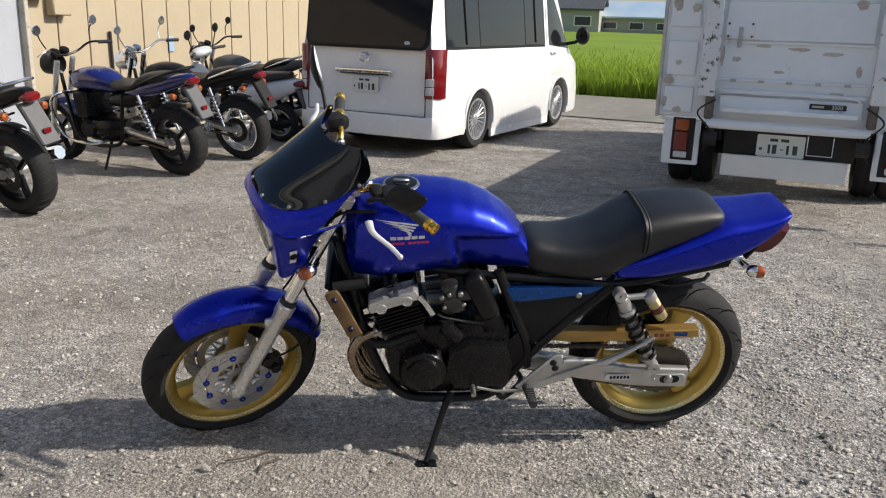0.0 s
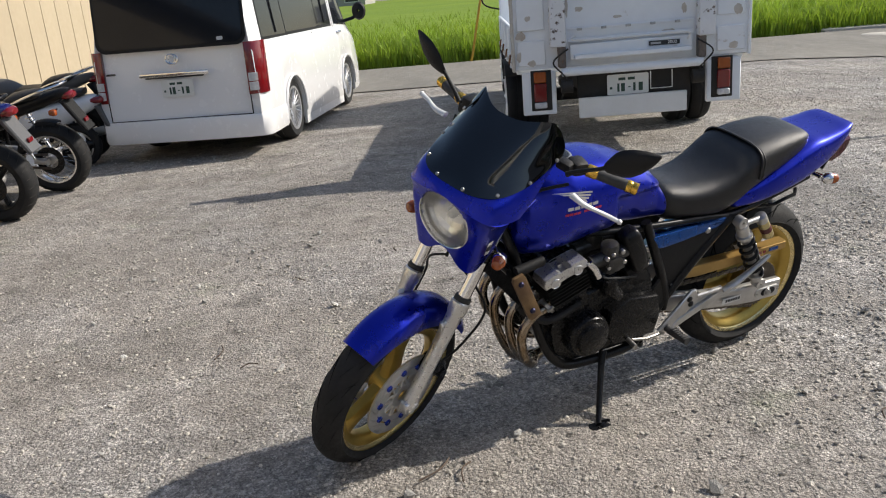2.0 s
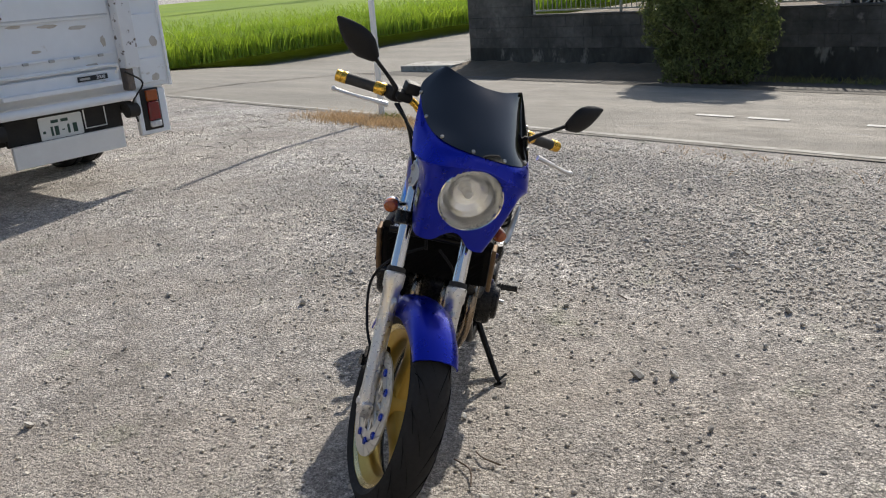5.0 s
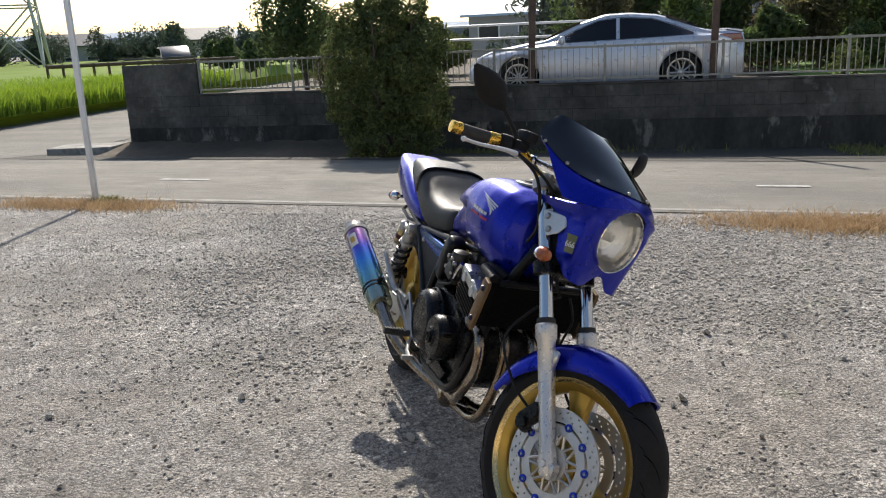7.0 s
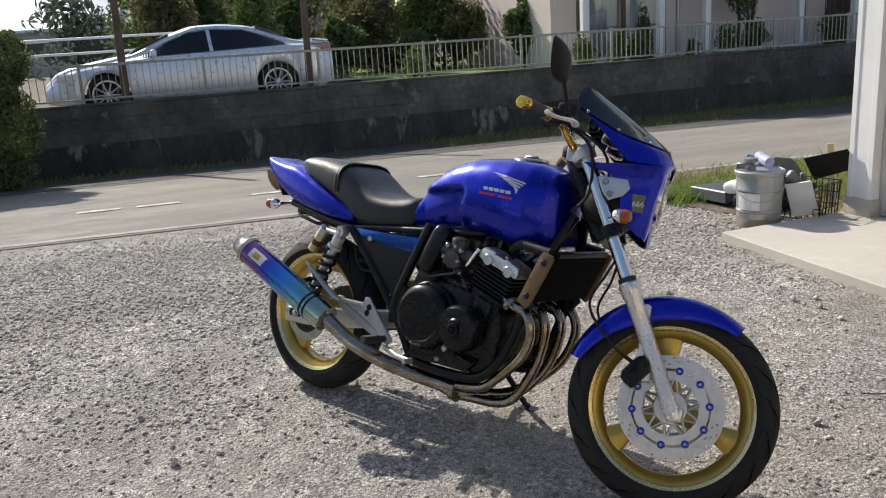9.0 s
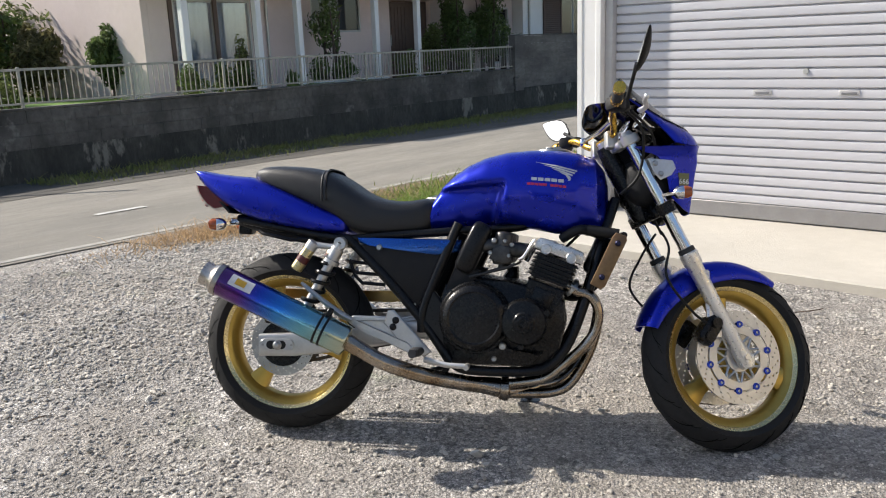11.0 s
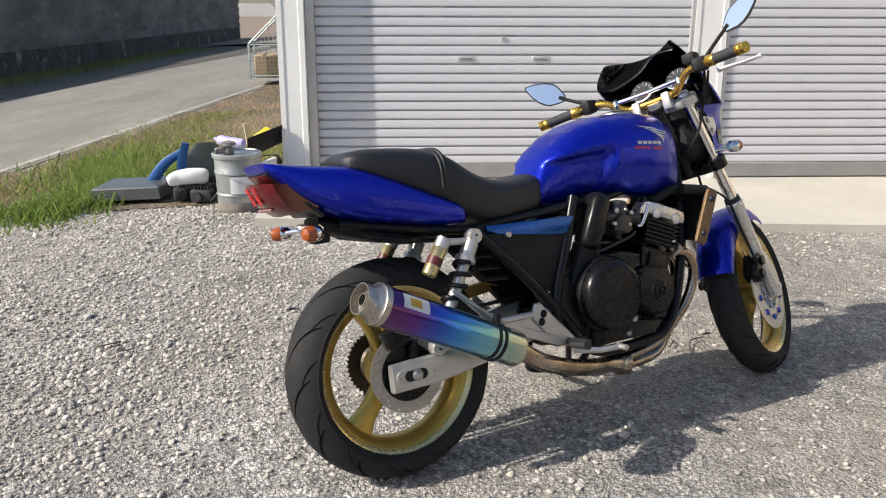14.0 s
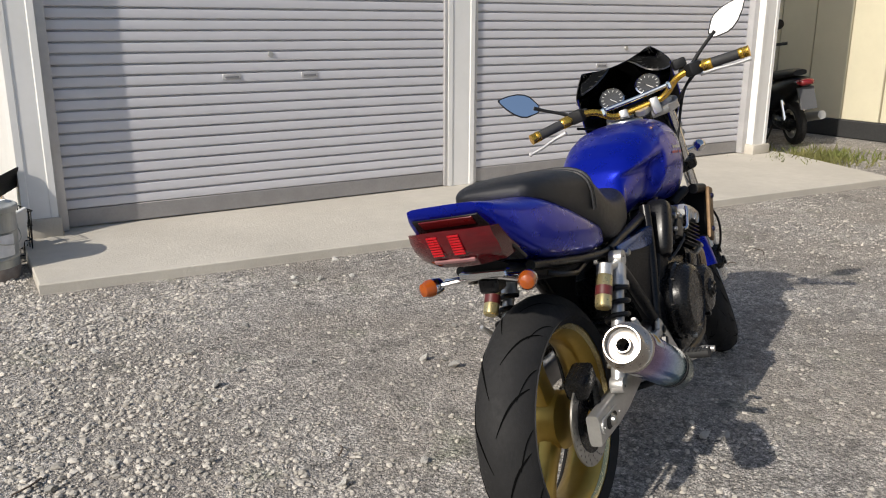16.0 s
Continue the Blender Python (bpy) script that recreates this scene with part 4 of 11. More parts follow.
M_PLATEINK = mat("plate_ink", (0.03, 0.07, 0.05), 0.5)
M_CLEAR = mat("clear_lens", (0.70, 0.70, 0.70), 0.12, c2=(0.45, 0.45, 0.46), scale=24, mix=0.6, coat=0.5)
M_UNDER = mat("underbody", (0.025, 0.024, 0.022), 0.8, c2=(0.05, 0.045, 0.04), scale=5)
M_DECAL = mat("grey_decal", (0.54, 0.55, 0.56), 0.4)


def soft_table(v, tab, r=0.07):
    return sum(lerp_table(v + r * k, tab) for k in (-1, -0.5, 0, 0.5, 1)) / 5


def rounded(x0, x1, z0, z1, r, n=4):
    out = []
    for cx, cz, a in ((x1 - r, z0 + r, -90), (x1 - r, z1 - r, 0), (x0 + r, z1 - r, 90), (x0 + r, z0 + r, 180)):
        out += [(cx + r * math.cos(radians(a + 90 * i / n)), cz + r * math.sin(radians(a + 90 * i / n))) for i in range(n + 1)]
    return out


class Shell:
    """A car body lofted along y from tables of its widths and heights; lean tilts the tail."""
    def __init__(self, y0, y1, low, belt, top, zb, zbelt, zt, arches=(), arch_r=0.36, arch_z=0.32, lean=None, side=0.015):
        self.y0, self.y1, self.low, self.belt, self.top = y0, y1, low, belt, top
        self.zb, self.zbelt, self.zt = zb, zbelt, zt
        self.arches, self.arch_r, self.arch_z, self.lean, self.side = arches, arch_r, arch_z, lean, side

    def bottom(self, y):
        z = soft_table(y, self.zb)
        for a in self.arches:
            if abs(y - a) < self.arch_r:
                z = max(z, self.arch_z + math.sqrt(self.arch_r ** 2 - (y - a) ** 2))
        return z

    def half(self, y):
        wl, wb, wt = (soft_table(y, t) for t in (self.low, self.belt, self.top))
        b, zk, zt = self.bottom(y), soft_table(y, self.zbelt), soft_table(y, self.zt)
        b = min(b, zk - 0.05)
        zm = b + (zk - b) * 0.45
        c = min(0.07, (zt - zk) * 0.5)
        return [(wl * 0.9, b - 0.0), (wl, b + 0.004), (wl + self.side * 0.6, b + 0.03), (wl + self.side, zm), ((wl + wb) / 2 + self.side * 0.6, zk - 0.04), (wb, zk), (wt, zt - c), (wt - c * 0.35, zt - c * 0.3), (wt - c, zt - 0.005), (wt * 0.5, zt + 0.012), (0, zt + 0.016)]

    def place(self, x, y, z):
        return (x, y + (self.lean(y, z) if self.lean else 0), z)

    def ring(self, y):
        h = self.half(y)
        return [self.place(x, y, z) for x, z in h] + [self.place(-x, y, z) for x, z in h[-2::-1]]

    def mesh(self, step=0.04):
        ys = set(steps(self.y0, self.y1, step))
        for a in self.arches:
            ys |= {a + self.arch_r * math.cos(radians(d)) for d in range(0, 181, 9)} | {a - self.arch_r * 1.002, a + self.arch_r * 1.002}
        bm = B()
        loft(bm, [self.ring(y) for y in sorted(ys) if self.y0 <= y <= self.y1])
        bmesh.ops.recalc_face_normals(bm, faces=bm.faces)
        return bm

    def at(self, y, z, s, out=0.004):
        zk, zt = soft_table(y, self.zbelt), soft_table(y, self.zt)
        wb, wt = soft_table(y, self.belt), soft_table(y, self.top)
        k = (z - zk) / max(zt - 0.07 - zk, 0.05)
        x = wb + (wt - wb) * k if k >= 0 else wb + self.side * 0.5 * min(1, -k * 3)
        p = self.place(s * (x + out), y, z)
        return p

    def pane(self, s, y0, y1, lo, hi, out=0.004, thick=0.008, n=14):
        """A sheet on the side between two height tables."""
        bm = B()
        ys = steps(y0, y1, (y1 - y0) / n)
        rows = []
        for y in ys:
            a, b = lerp_table(y, lo), lerp_table(y, hi)
            zs = [a + (b - a) * i / 4 for i in range(5)]
            rows.append([self.at(y, z, s, out) for z in zs] + [self.at(y, z, s, out - thick) for z in zs[::-1]])
        loft(bm, rows)
        bmesh.ops.recalc_face_normals(bm, faces=bm.faces)
        return bm


def car_wheel(parent, c, r, w, s, rim_r, spokes, material=None, sides=32, thin=0.014):
    """A tyre with its rim, spokes and hub; s is the side that shows."""
    bm = B()
    prof = [(rim_r - 0.01, -w / 2 + 0.015), (rim_r + 0.01, -w / 2), (r - 0.03, -w / 2 - 0.004), (r - 0.008, -w / 2 + 0.02), (r, -w / 2 + 0.05), (r, -0.012), (r - 0.007, -0.008), (r - 0.007, 0.008), (r, 0.012), (r, w / 2 - 0.05), (r - 0.008, w / 2 - 0.02), (r - 0.03, w / 2 + 0.004), (rim_r + 0.01, w / 2), (rim_r - 0.01, w / 2 - 0.015)]
    lathe(bm, prof, c, (s, 0, 0), 40)
    wheel = part("wheel", bm, M_TYRE, parent)
    bm = B()
    lathe(bm, [(rim_r + 0.012, w / 2 - 0.012), (rim_r + 0.012, w / 2 + 0.002), (rim_r - 0.012, w / 2 + 0.001), (rim_r - 0.02, w / 2 - 0.02), (rim_r - 0.035, -w / 2 + 0.03), (rim_r + 0.005, -w / 2 + 0.01)], c, (s, 0, 0), sides)
    part("rim", bm, material or M_WHEELSIL, wheel)
    for k in range(spokes):
        a = 2 * math.pi * k / spokes
        d = V(0, math.cos(a), math.sin(a))
        bm = B()
        p, q = Vector(c) + V(s * (w / 2 - 0.03), 0, 0) + d * 0.04, Vector(c) + V(s * (w / 2 - 0.012), 0, 0) + d * (rim_r - 0.008)
        cyl(bm, p, q, thin * 1.3, thin, 6)
        part("spoke", bm, material or M_WHEELSIL, wheel)
    bm = B()
    lathe(bm, [(0.002, w / 2 - 0.004), (0.035, w / 2 - 0.006), (0.06, w / 2 - 0.02), (0.065, w / 2 - 0.06)], c, (s, 0, 0), 20)
    part("hub", bm, material or M_WHEELSIL, wheel)
    bm = B()
    lathe(bm, [(0.02, 0.0), (rim_r - 0.05, 0.005), (rim_r - 0.045, -0.02), (0.02, -0.02)], c, (s, 0, 0), 24)
    part("brake_disc", bm, M_UNDER, wheel)
    return wheel


def number_plate(parent, to, w=0.33, h=0.165):
    """A plate with plain bars for its writing."""
    bm = B()
    prism(bm, rounded(-w / 2, w / 2, -h / 2, h / 2, 0.012), 0.006, to, 0.001)
    pl = part("number_plate", bm, M_PLATE, parent, "white number plate")
    for x0, x1, z0, z1 in ((-0.075, -0.02, 0.034, 0.056), (0.0, 0.055, 0.034, 0.056), (-0.145, -0.125, -0.035, -0.015), (-0.085, -0.068, -0.058, 0.010), (-0.055, -0.025, -0.058, 0.010), (0.0, 0.02, -0.028, -0.02), (0.042, 0.06, -0.058, 0.010), (0.085, 0.118, -0.058, 0.010)):
        bm = B()
        prism(bm, [(x0, z0), (x1, z0), (x1, z1), (x0, z1)], 0.002, lambda a, b, d: to(a, b, d + 0.0045))
        part("bar", bm, M_PLATEINK, pl)
    return pl


def white_van():
    van = thing("van", "white lowered passenger van with tinted windows, parked on gravel", "van", Matrix.Translation((-3.13, 7.74, 0)) @ Matrix.Rotation(radians(-4.4), 4, "Z"))
    lean = lambda y, z: 0.13 * max(0.0, (z - 1.02) / 0.96) ** 1.3 * min(1.0, max(0.0, (-y - 1.7) / 0.6)) - 0.25 * 0
    sh = Shell(-2.31, 2.38, ((-2.31, 0.80), (-2.2, 0.865), (1.7, 0.865), (2.2, 0.82), (2.38, 0.6)), ((-2.31, 0.79), (-2.2, 0.855), (1.6, 0.855), (2.1, 0.8), (2.38, 0.56)),
               ((-2.31, 0.70), (-2.18, 0.755), (1.0, 0.755), (1.5, 0.74), (1.95, 0.70), (2.38, 0.5)), ((-2.31, 0.22), (-1.8, 0.21), (-1.6, 0.18), (2.0, 0.16), (2.38, 0.2)),
               ((-2.31, 1.06), (1.2, 1.04), (1.8, 0.98), (2.2, 0.84), (2.38, 0.66)), ((-2.31, 1.93), (-2.2, 1.97), (0.6, 1.98), (1.15, 1.93), (1.45, 1.72), (1.95, 1.14), (2.15, 1.0), (2.38, 0.74)),
               (-1.285, 1.285), 0.365, 0.31, lean)
    body = part("body", sh.mesh(), M_CARWHITE, van, "glossy white bodywork", angle=32)
    rear = lambda z: -2.31 + 0.13 * max(0.0, (z - 1.02) / 0.96) ** 1.3
    face = lambda out: (lambda a, b, d: (a, rear(b) - out - d, b))
    bm = B()
    prism(bm, rounded(-0.74, 0.74, 1.13, 1.84, 0.09, 6), 0.012, face(0.004), 0.003)
    part("rear_window", bm, M_TINT, van, "large tinted rear window")
    bm = B()
    prism(bm, rounded(-0.77, 0.77, 1.10, 1.87, 0.1, 6), 0.008, face(0.0), 0.002)
    part("window_seal", bm, M_BLACKMATT, van)
    # tailgate joint, garnish, emblem, plate
    for x0, x1, z0, z1 in ((-0.74, 0.74, 0.425, 0.435), (-0.745, -0.735, 0.43, 1.06), (0.735, 0.745, 0.43, 1.06)):
        bm = B()
        prism(bm, [(x0, z0), (x1, z0), (x1, z1), (x0, z1)], 0.006, face(0.001))
        part("tailgate_joint", bm, M_UNDER, van)
    bm = B()
    prism(bm, rounded(-0.36, 0.36, 0.845, 0.89, 0.018), 0.03, face(0.02), 0.008, 2)
    part("garnish_bar", bm, M_CHROME, van, "chrome tailgate garnish")
    bm = B()
    prism(bm, rounded(-0.3, 0.3, 0.832, 0.846, 0.005), 0.02, face(0.018))
    part("handle_recess", bm, M_BLACKMATT, van)
    bm = B()
    for a, b, th in ((0.062, 0.046, 0.009), (0.034, 0.044, 0.007)):
        ring = [(a * math.cos(t), b * math.sin(t)) for t in (2 * math.pi * i / 28 for i in range(28))]
        tube(bm, [(x, rear(1.01) - 0.012, 1.01 + z) for x, z in ring + ring[:1]], th, 6, False)
    part("emblem", bm, M_CHROME, van, "chrome oval emblem")
    number_plate(van, lambda a, b, d: (a + 0.01, rear(0.73) - 0.008 - d, 0.73 + b))
    bm = B()
    prism(bm, rounded(0.48, 0.545, 1.155, 1.19, 0.016), 0.003, face(0.012))
    part("window_sticker", bm, M_STICKER0, van)
    bm = B()
    box(bm, (-0.66, rear(0.9) - 0.004, 0.9), (0.10, 0.004, 0.02), 0.001)
    part("model_badge", bm, M_CHROME, van)
    # bumper, wrapped round to the wheel arches
    edge = [(-0.888, -1.66), (-0.896, -1.9), (-0.899, -2.1), (-0.886, -2.24), (-0.83, -2.318), (-0.70, -2.342), (-0.4, -2.354), (0.0, -2.358)]
    edge += [(-x, y) for x, y in edge[-2::-1]]
    inset = lambda k, z: [(x * (1 - k * 0.9), y + k * 0.9 if y < -2.25 else y, z) for x, y in edge]
    bm = B()
    loft(bm, [inset(0.08, 0.215), inset(0.012, 0.205), inset(0.0, 0.235), inset(0.0, 0.395), inset(0.010, 0.425), inset(0.07, 0.432)], False, False)
    bmesh.ops.recalc_face_normals(bm, faces=bm.faces)
    part("rear_bumper", bm, M_CARWHITE, van, "white rear bumper")
    for s in (-1, 1):
        # tall lamps at the corners
        base = [(0.735, -2.28), (0.735, -2.326), (0.795, -2.330), (0.845, -2.297), (0.884, -2.225), (0.888, -2.14), (0.84, -2.14)]
        bm = B()
        prism(bm, [(s * x, y) for x, y in base], 0.50, lambda a, b, d: (a, b + 0.06 * max(0.0, d), 0.87 + d), 0.006, 2)
        lamp = part("tail_lamp", bm, M_RED, van, "tall red tail lamp")
        for z0, z1 in ((0.745, 0.825), (0.655, 0.735)):
            bm = B()
            prism(bm, [(s * x, y - 0.004) for x, y in ((0.75, -2.30), (0.75, -2.326), (0.795, -2.329), (0.838, -2.302), (0.80, -2.28))], z1 - z0, XY((z0 + z1) / 2), 0.003)
            part("reverse_lens", bm, M_CLEAR, lamp)
        # side windows
        for y0, y1 in ((-2.06, -1.27), (-1.24, 0.05), (0.08, 0.70)):
            lo, hi = ((y0, 1.14), (y1, 1.13)), ((y0, 1.74 if y0 > -2 else 1.70), (y1, 1.75))
            part("side_window", sh.pane(s, y0, y1, lo, hi), M_TINT, van)
        part("window_band", sh.pane(s, -2.09, 0.74, ((-2.09, 1.11), (0.74, 1.10)), ((-2.09, 1.74), (0.74, 1.78)), 0.0015), M_BLACKMATT, van)
        for y in (-1.60, 0.40):
            bm = B()
            tube(bm, [sh.at(y, 1.16, s, 0.01), sh.at(y, 1.72, s, 0.01)], 0.009, 6)
            part("window_bar", bm, M_BLACKMATT, van)
        part("door_window", sh.pane(s, 0.88, 1.72, ((0.88, 1.12), (1.72, 1.06)), ((0.88, 1.75), (1.15, 1.73), (1.72, 1.13))), M_TINT, van)
        for y, z0, z1 in ((0.80, 0.25, 1.8), (1.80, 0.6, 1.0), (-0.25, 0.25, 1.08)):
            part("door_joint", sh.pane(s, y, y + 0.008, ((y, z0), (y + 0.01, z0)), ((y, z1), (y + 0.01, z1)), 0.0025, 0.004, 1), M_UNDER, van)
        part("slide_rail", sh.pane(s, -2.15, -0.3, ((-2.15, 1.0), (-0.3, 1.0)), ((-2.15, 1.012), (-0.3, 1.012)), 0.006, 0.012, 4), M_DECAL, van)
        bm = B()
        tube(bm, smooth_line([sh.at(y, 1.01, s, o) for y, o in ((0.90, 0.0), (0.93, 0.03), (1.05, 0.03), (1.08, 0.0))]), 0.013, 8)
        part("door_handle", bm, M_CHROME, van, "chrome door handle")
        bm = B()
        lathe(bm, [(0.02, -0.05), (0.085, -0.03), (0.10, 0.02), (0.08, 0.05), (0.01, 0.06)], (s * 1.02, 1.72, 1.24), (0, 1, 0), 20)
        for v in bm.verts:
            v.co.z = 1.24 + (v.co.z - 1.24) * 1.25
        mir = part("door_mirror", bm, M_BLACKMATT, van, "black door mirror")
        bm = B()
        tube(bm, [(s * 0.80, 1.66, 1.12), (s * 0.93, 1.70, 1.15), (s * 1.0, 1.72, 1.2)], 0.024, 8)
        part("mirror_arm", bm, M_BLACKMATT, mir)
        for y in (-1.285, 1.285):
            car_wheel(van, (s * 0.755, y, 0.33), 0.33, 0.195, s, 0.225, 20, thin=0.006)
            bm = B()
            lip = [(s * 0.885, y + 0.375 * math.cos(a), 0.31 + 0.375 * math.sin(a)) for a in (radians(d) for d in range(-8, 189, 7))]
            tube(bm, lip, 0.014, 6)
            part("arch_lip", bm, M_CARWHITE, van)
        part("side_skirt", sh.pane(s, -0.92, 0.92, ((-0.9, 0.10), (0.9, 0.09)), ((-0.9, 0.215), (0.9, 0.21)), 0.006, 0.03, 6), M_CARWHITE, van)
        # worn side lettering, only as bars
        for k, (a, w) in enumerate(((0.0, 0.05), (0.09, 0.02), (0.14, 0.05), (0.23, 0.05), (0.32, 0.02), (0.38, 0.06))):
            part("side_decal", sh.pane(s, a, a + w, ((a, 0.27), (a + w, 0.27)), ((a, 0.34 - 0.02 * (k % 2)), (a + w, 0.34)), 0.011, 0.002, 2), M_DECAL, van)
    bm = B()
    box(bm, (0, 0, 0.26), (1.5, 4.2, 0.14), 0.03)
    part("underbody", bm, M_UNDER, van)
    return van


M_STICKER0 = mat("pale_sticker", (0.6, 0.62, 0.64), 0.4)
white_van()


# white tail-lift truck: x to the right, y ahead, z up, at the middle of the tail
def tail_lift_truck():
    tr = thing("truck", "weathered white flatbed truck with a raised tail-lift platform, parked on gravel", "truck", Matrix.Translation((0.92, 4.24, 0)) @ Matrix.Rotation(radians(0.6), 4, "Z") @ Matrix.Diagonal((1.03, 1.0, 1.0, 1)))
    def bx(name, c, s, m, parent=tr, bev=0.004, label=""):
        bm = B()
        box(bm, c, s, bev)
        return part(name, bm, m, parent, label)
    # platform stowed upright: sheet, ribs and ledges
    plat = bx("lift_platform", (0.0, 0.03, 1.36), (1.86, 0.05, 1.22), M_TRUCKW, tr, 0.006, "grimy white lift platform")
    for z, h, d in ((1.325, 0.02, 0.012), (1.335, 0.005, 0.02), (1.63, 0.02, 0.012), (0.96, 0.03, 0.02), (1.05, 0.018, 0.016)):
        bx("rib", (0.0, -0.002 - d / 2, z), (0.98, d, h), M_TRUCKW, plat, 0.003)
    bx("upper_sheet", (0.0, -0.004, 1.48), (0.98, 0.03, 0.28), M_TRUCKW, plat, 0.006)
    for x in (-0.78, 0.78):
        for z0, z1 in ((0.78, 0.98), (1.06, 1.32), (1.42, 1.86)):
            bx("pressed_panel", (x, -0.002, (z0 + z1) / 2), (0.22, 0.02, z1 - z0), M_TRUCKW, plat, 0.008)
    for s in (-1, 1):
        bx("lift_column", (s * 0.575, -0.045, 1.42), (0.125, 0.10, 1.0), M_PEEL, tr, 0.008, "white column with peeling paint")
        bx("side_edge", (s * 0.925, 0.03, 1.36), (0.025, 0.09, 1.24), M_RUSTSTAIN if s < 0 else M_TRUCKW, plat, 0.004)
    lat = bx("latch_plate", (-0.39, -0.02, 1.41), (0.20, 0.012, 0.12), M_TRUCKW, plat, 0.012, "pressed latch plate")
    bx("latch_lever", (-0.385, -0.035, 1.36), (0.03, 0.018, 0.15), M_GALV, lat, 0.006)
    for x in (-0.47, -0.31):
        for z in (1.365, 1.455):
            bm = B()
            cyl(bm, (x, -0.026, z), (x, -0.034, z), 0.009, seg=8)
            part("bolt", bm, M_RUST, lat)
    # hinge rail with clips, hanging rod, step, tube
    for k in range(5):
        bx("hinge_clip", (-0.40 + 0.19 * k, -0.03, 1.045), (0.04, 0.02, 0.02), M_GALV, plat, 0.003)
    bm = B()
    tube(bm, smooth_line([(-0.44, -0.07, 1.0), (-0.44, -0.09, 0.965), (0, -0.09, 0.958), (0.41, -0.09, 0.962), (0.43, -0.07, 0.90)]), 0.008, 6)
    part("hanging_rod", bm, M_WHITE, plat)
    bx("step_ledge", (0.0, -0.06, 0.83), (0.90, 0.09, 0.035), M_TRUCKW, tr, 0.006)
    bx("step_back", (0.0, -0.01, 0.87), (0.96, 0.05, 0.12), M_TRUCKW, tr, 0.006)
    bm = B()
    cyl(bm, (-0.55, -0.06, 0.715), (0.55, -0.06, 0.715), 0.034, seg=14)
    part("cross_tube", bm, M_TRUCKW, tr, "white cross tube")
    bx("model_plate", (0.255, -0.045, 0.888), (0.24, 0.006, 0.038), M_DARK, tr, 0.002)
    letters("2000", 0.036, 0.003, frame_on((0.315, -0.050, 0.888), (0, -1, 0), (0, 0, 1)), M_WHITE, "capacity_lettering", tr)
    bx("model_bar", (0.19, -0.0485, 0.888), (0.08, 0.003, 0.016), M_GALV, tr, 0.0005)
    # worn rust streaks with shapes of their own
    rr = random.Random(5)
    for x, z, w, h in ((-0.71, 1.56, 0.05, 0.05), (0.38, 1.60, 0.06, 0.045), (-0.495, 1.22, 0.02, 0.10), (-0.88, 0.86, 0.03, 0.06), (0.02, 1.285, 0.10, 0.018), (-0.22, 1.30, 0.08, 0.014), (-0.84, 1.60, 0.05, 0.09), (-0.80, 1.16, 0.04, 0.03), (-0.86, 1.02, 0.06, 0.05), (-0.78, 0.80, 0.05, 0.035), (0.83, 1.10, 0.05, 0.06), (0.80, 0.82, 0.06, 0.04), (0.86, 1.50, 0.04, 0.08), (0.24, 1.26, 0.12, 0.02), (-0.40, 1.20, 0.05, 0.03), (0.42, 1.14, 0.03, 0.06), (-0.10, 1.12, 0.06, 0.016), (0.30, 0.98, 0.08, 0.012)):
        bm = B()
        pts = [(x + w * (0.5 + 0.3 * rr.random()) * math.cos(t), z + h * (0.5 + 0.4 * rr.random()) * math.sin(t)) for t in (2 * math.pi * i / 14 for i in range(14))]
        prism(bm, pts, 0.002, XZ(-0.021 if abs(x) < 0.5 and z > 1.33 else (-0.0135 if abs(x) > 0.55 else 0.003)))
        part("rust_patch", bm, M_RUSTSTAIN, plat)
    # hinges under the columns
    for s in (-1, 1):
        bx("hinge_bracket", (s * 0.545, -0.03, 0.85), (0.06, 0.10, 0.20), M_HINGE, tr, 0.01)
        bx("lift_arm", (s * 0.53, 0.1, 0.62), (0.05, 0.30, 0.10), M_UNDER, tr, 0.02)
        bm = B()
        cyl(bm, (s * 0.56, -0.05, 0.60), (s * 0.47, -0.05, 0.60), 0.055, seg=14)
        part("pivot", bm, M_UNDER, tr)
        bm = B()
        tube(bm, smooth_line([(s * 0.5, -0.08, 0.9), (s * 0.62, -0.1, 0.8), (s * 0.52, -0.08, 0.66), (s * 0.56, -0.04, 0.5)]), 0.007, 6)
        part("hose", bm, M_UNDER, tr)
        # lamp boxes
        lb = bx("lamp_box", (s * 0.73, 0.02, 0.55), (0.27, 0.05, 0.35), M_TRUCKW, tr, 0.008, "white lamp bracket")
        bx("lamp_recess", (s * 0.715, -0.006, 0.575), (0.165, 0.012, 0.33), M_UNDER, lb, 0.004)
        bx("brake_lens", (s * 0.725, -0.022, 0.56), (0.10, 0.03, 0.15), M_RED, lb, 0.008)
        bx("signal_lens", (s * 0.725, -0.022, 0.685), (0.10, 0.03, 0.09), M_AMBER, lb, 0.008)
        bx("reverse_lens", (s * 0.725, -0.022, 0.455), (0.10, 0.03, 0.05), M_CLEAR, lb, 0.008)
        # twin rear wheels, single front wheels
        for x in (0.66, 0.86):
            w = car_wheel(tr, (s * x, 1.45, 0.345), 0.345, 0.175, s, 0.21, 6, M_WHITE if x > 0.8 else M_UNDER, 24, 0.03)
        car_wheel(tr, (s * 0.78, 4.55, 0.345), 0.345, 0.19, s, 0.21, 6, M_WHITE, 24, 0.03)
        bm = B()
        prism(bm, [(1.0, 0.62), (1.1, 0.70), (1.8, 0.70), (1.9, 0.62), (1.9, 0.60), (1.8, 0.68), (1.1, 0.68), (1.0, 0.60)], 0.40, YZ(s * 0.76))
        part("mudguard", bm, M_UNDER, tr)
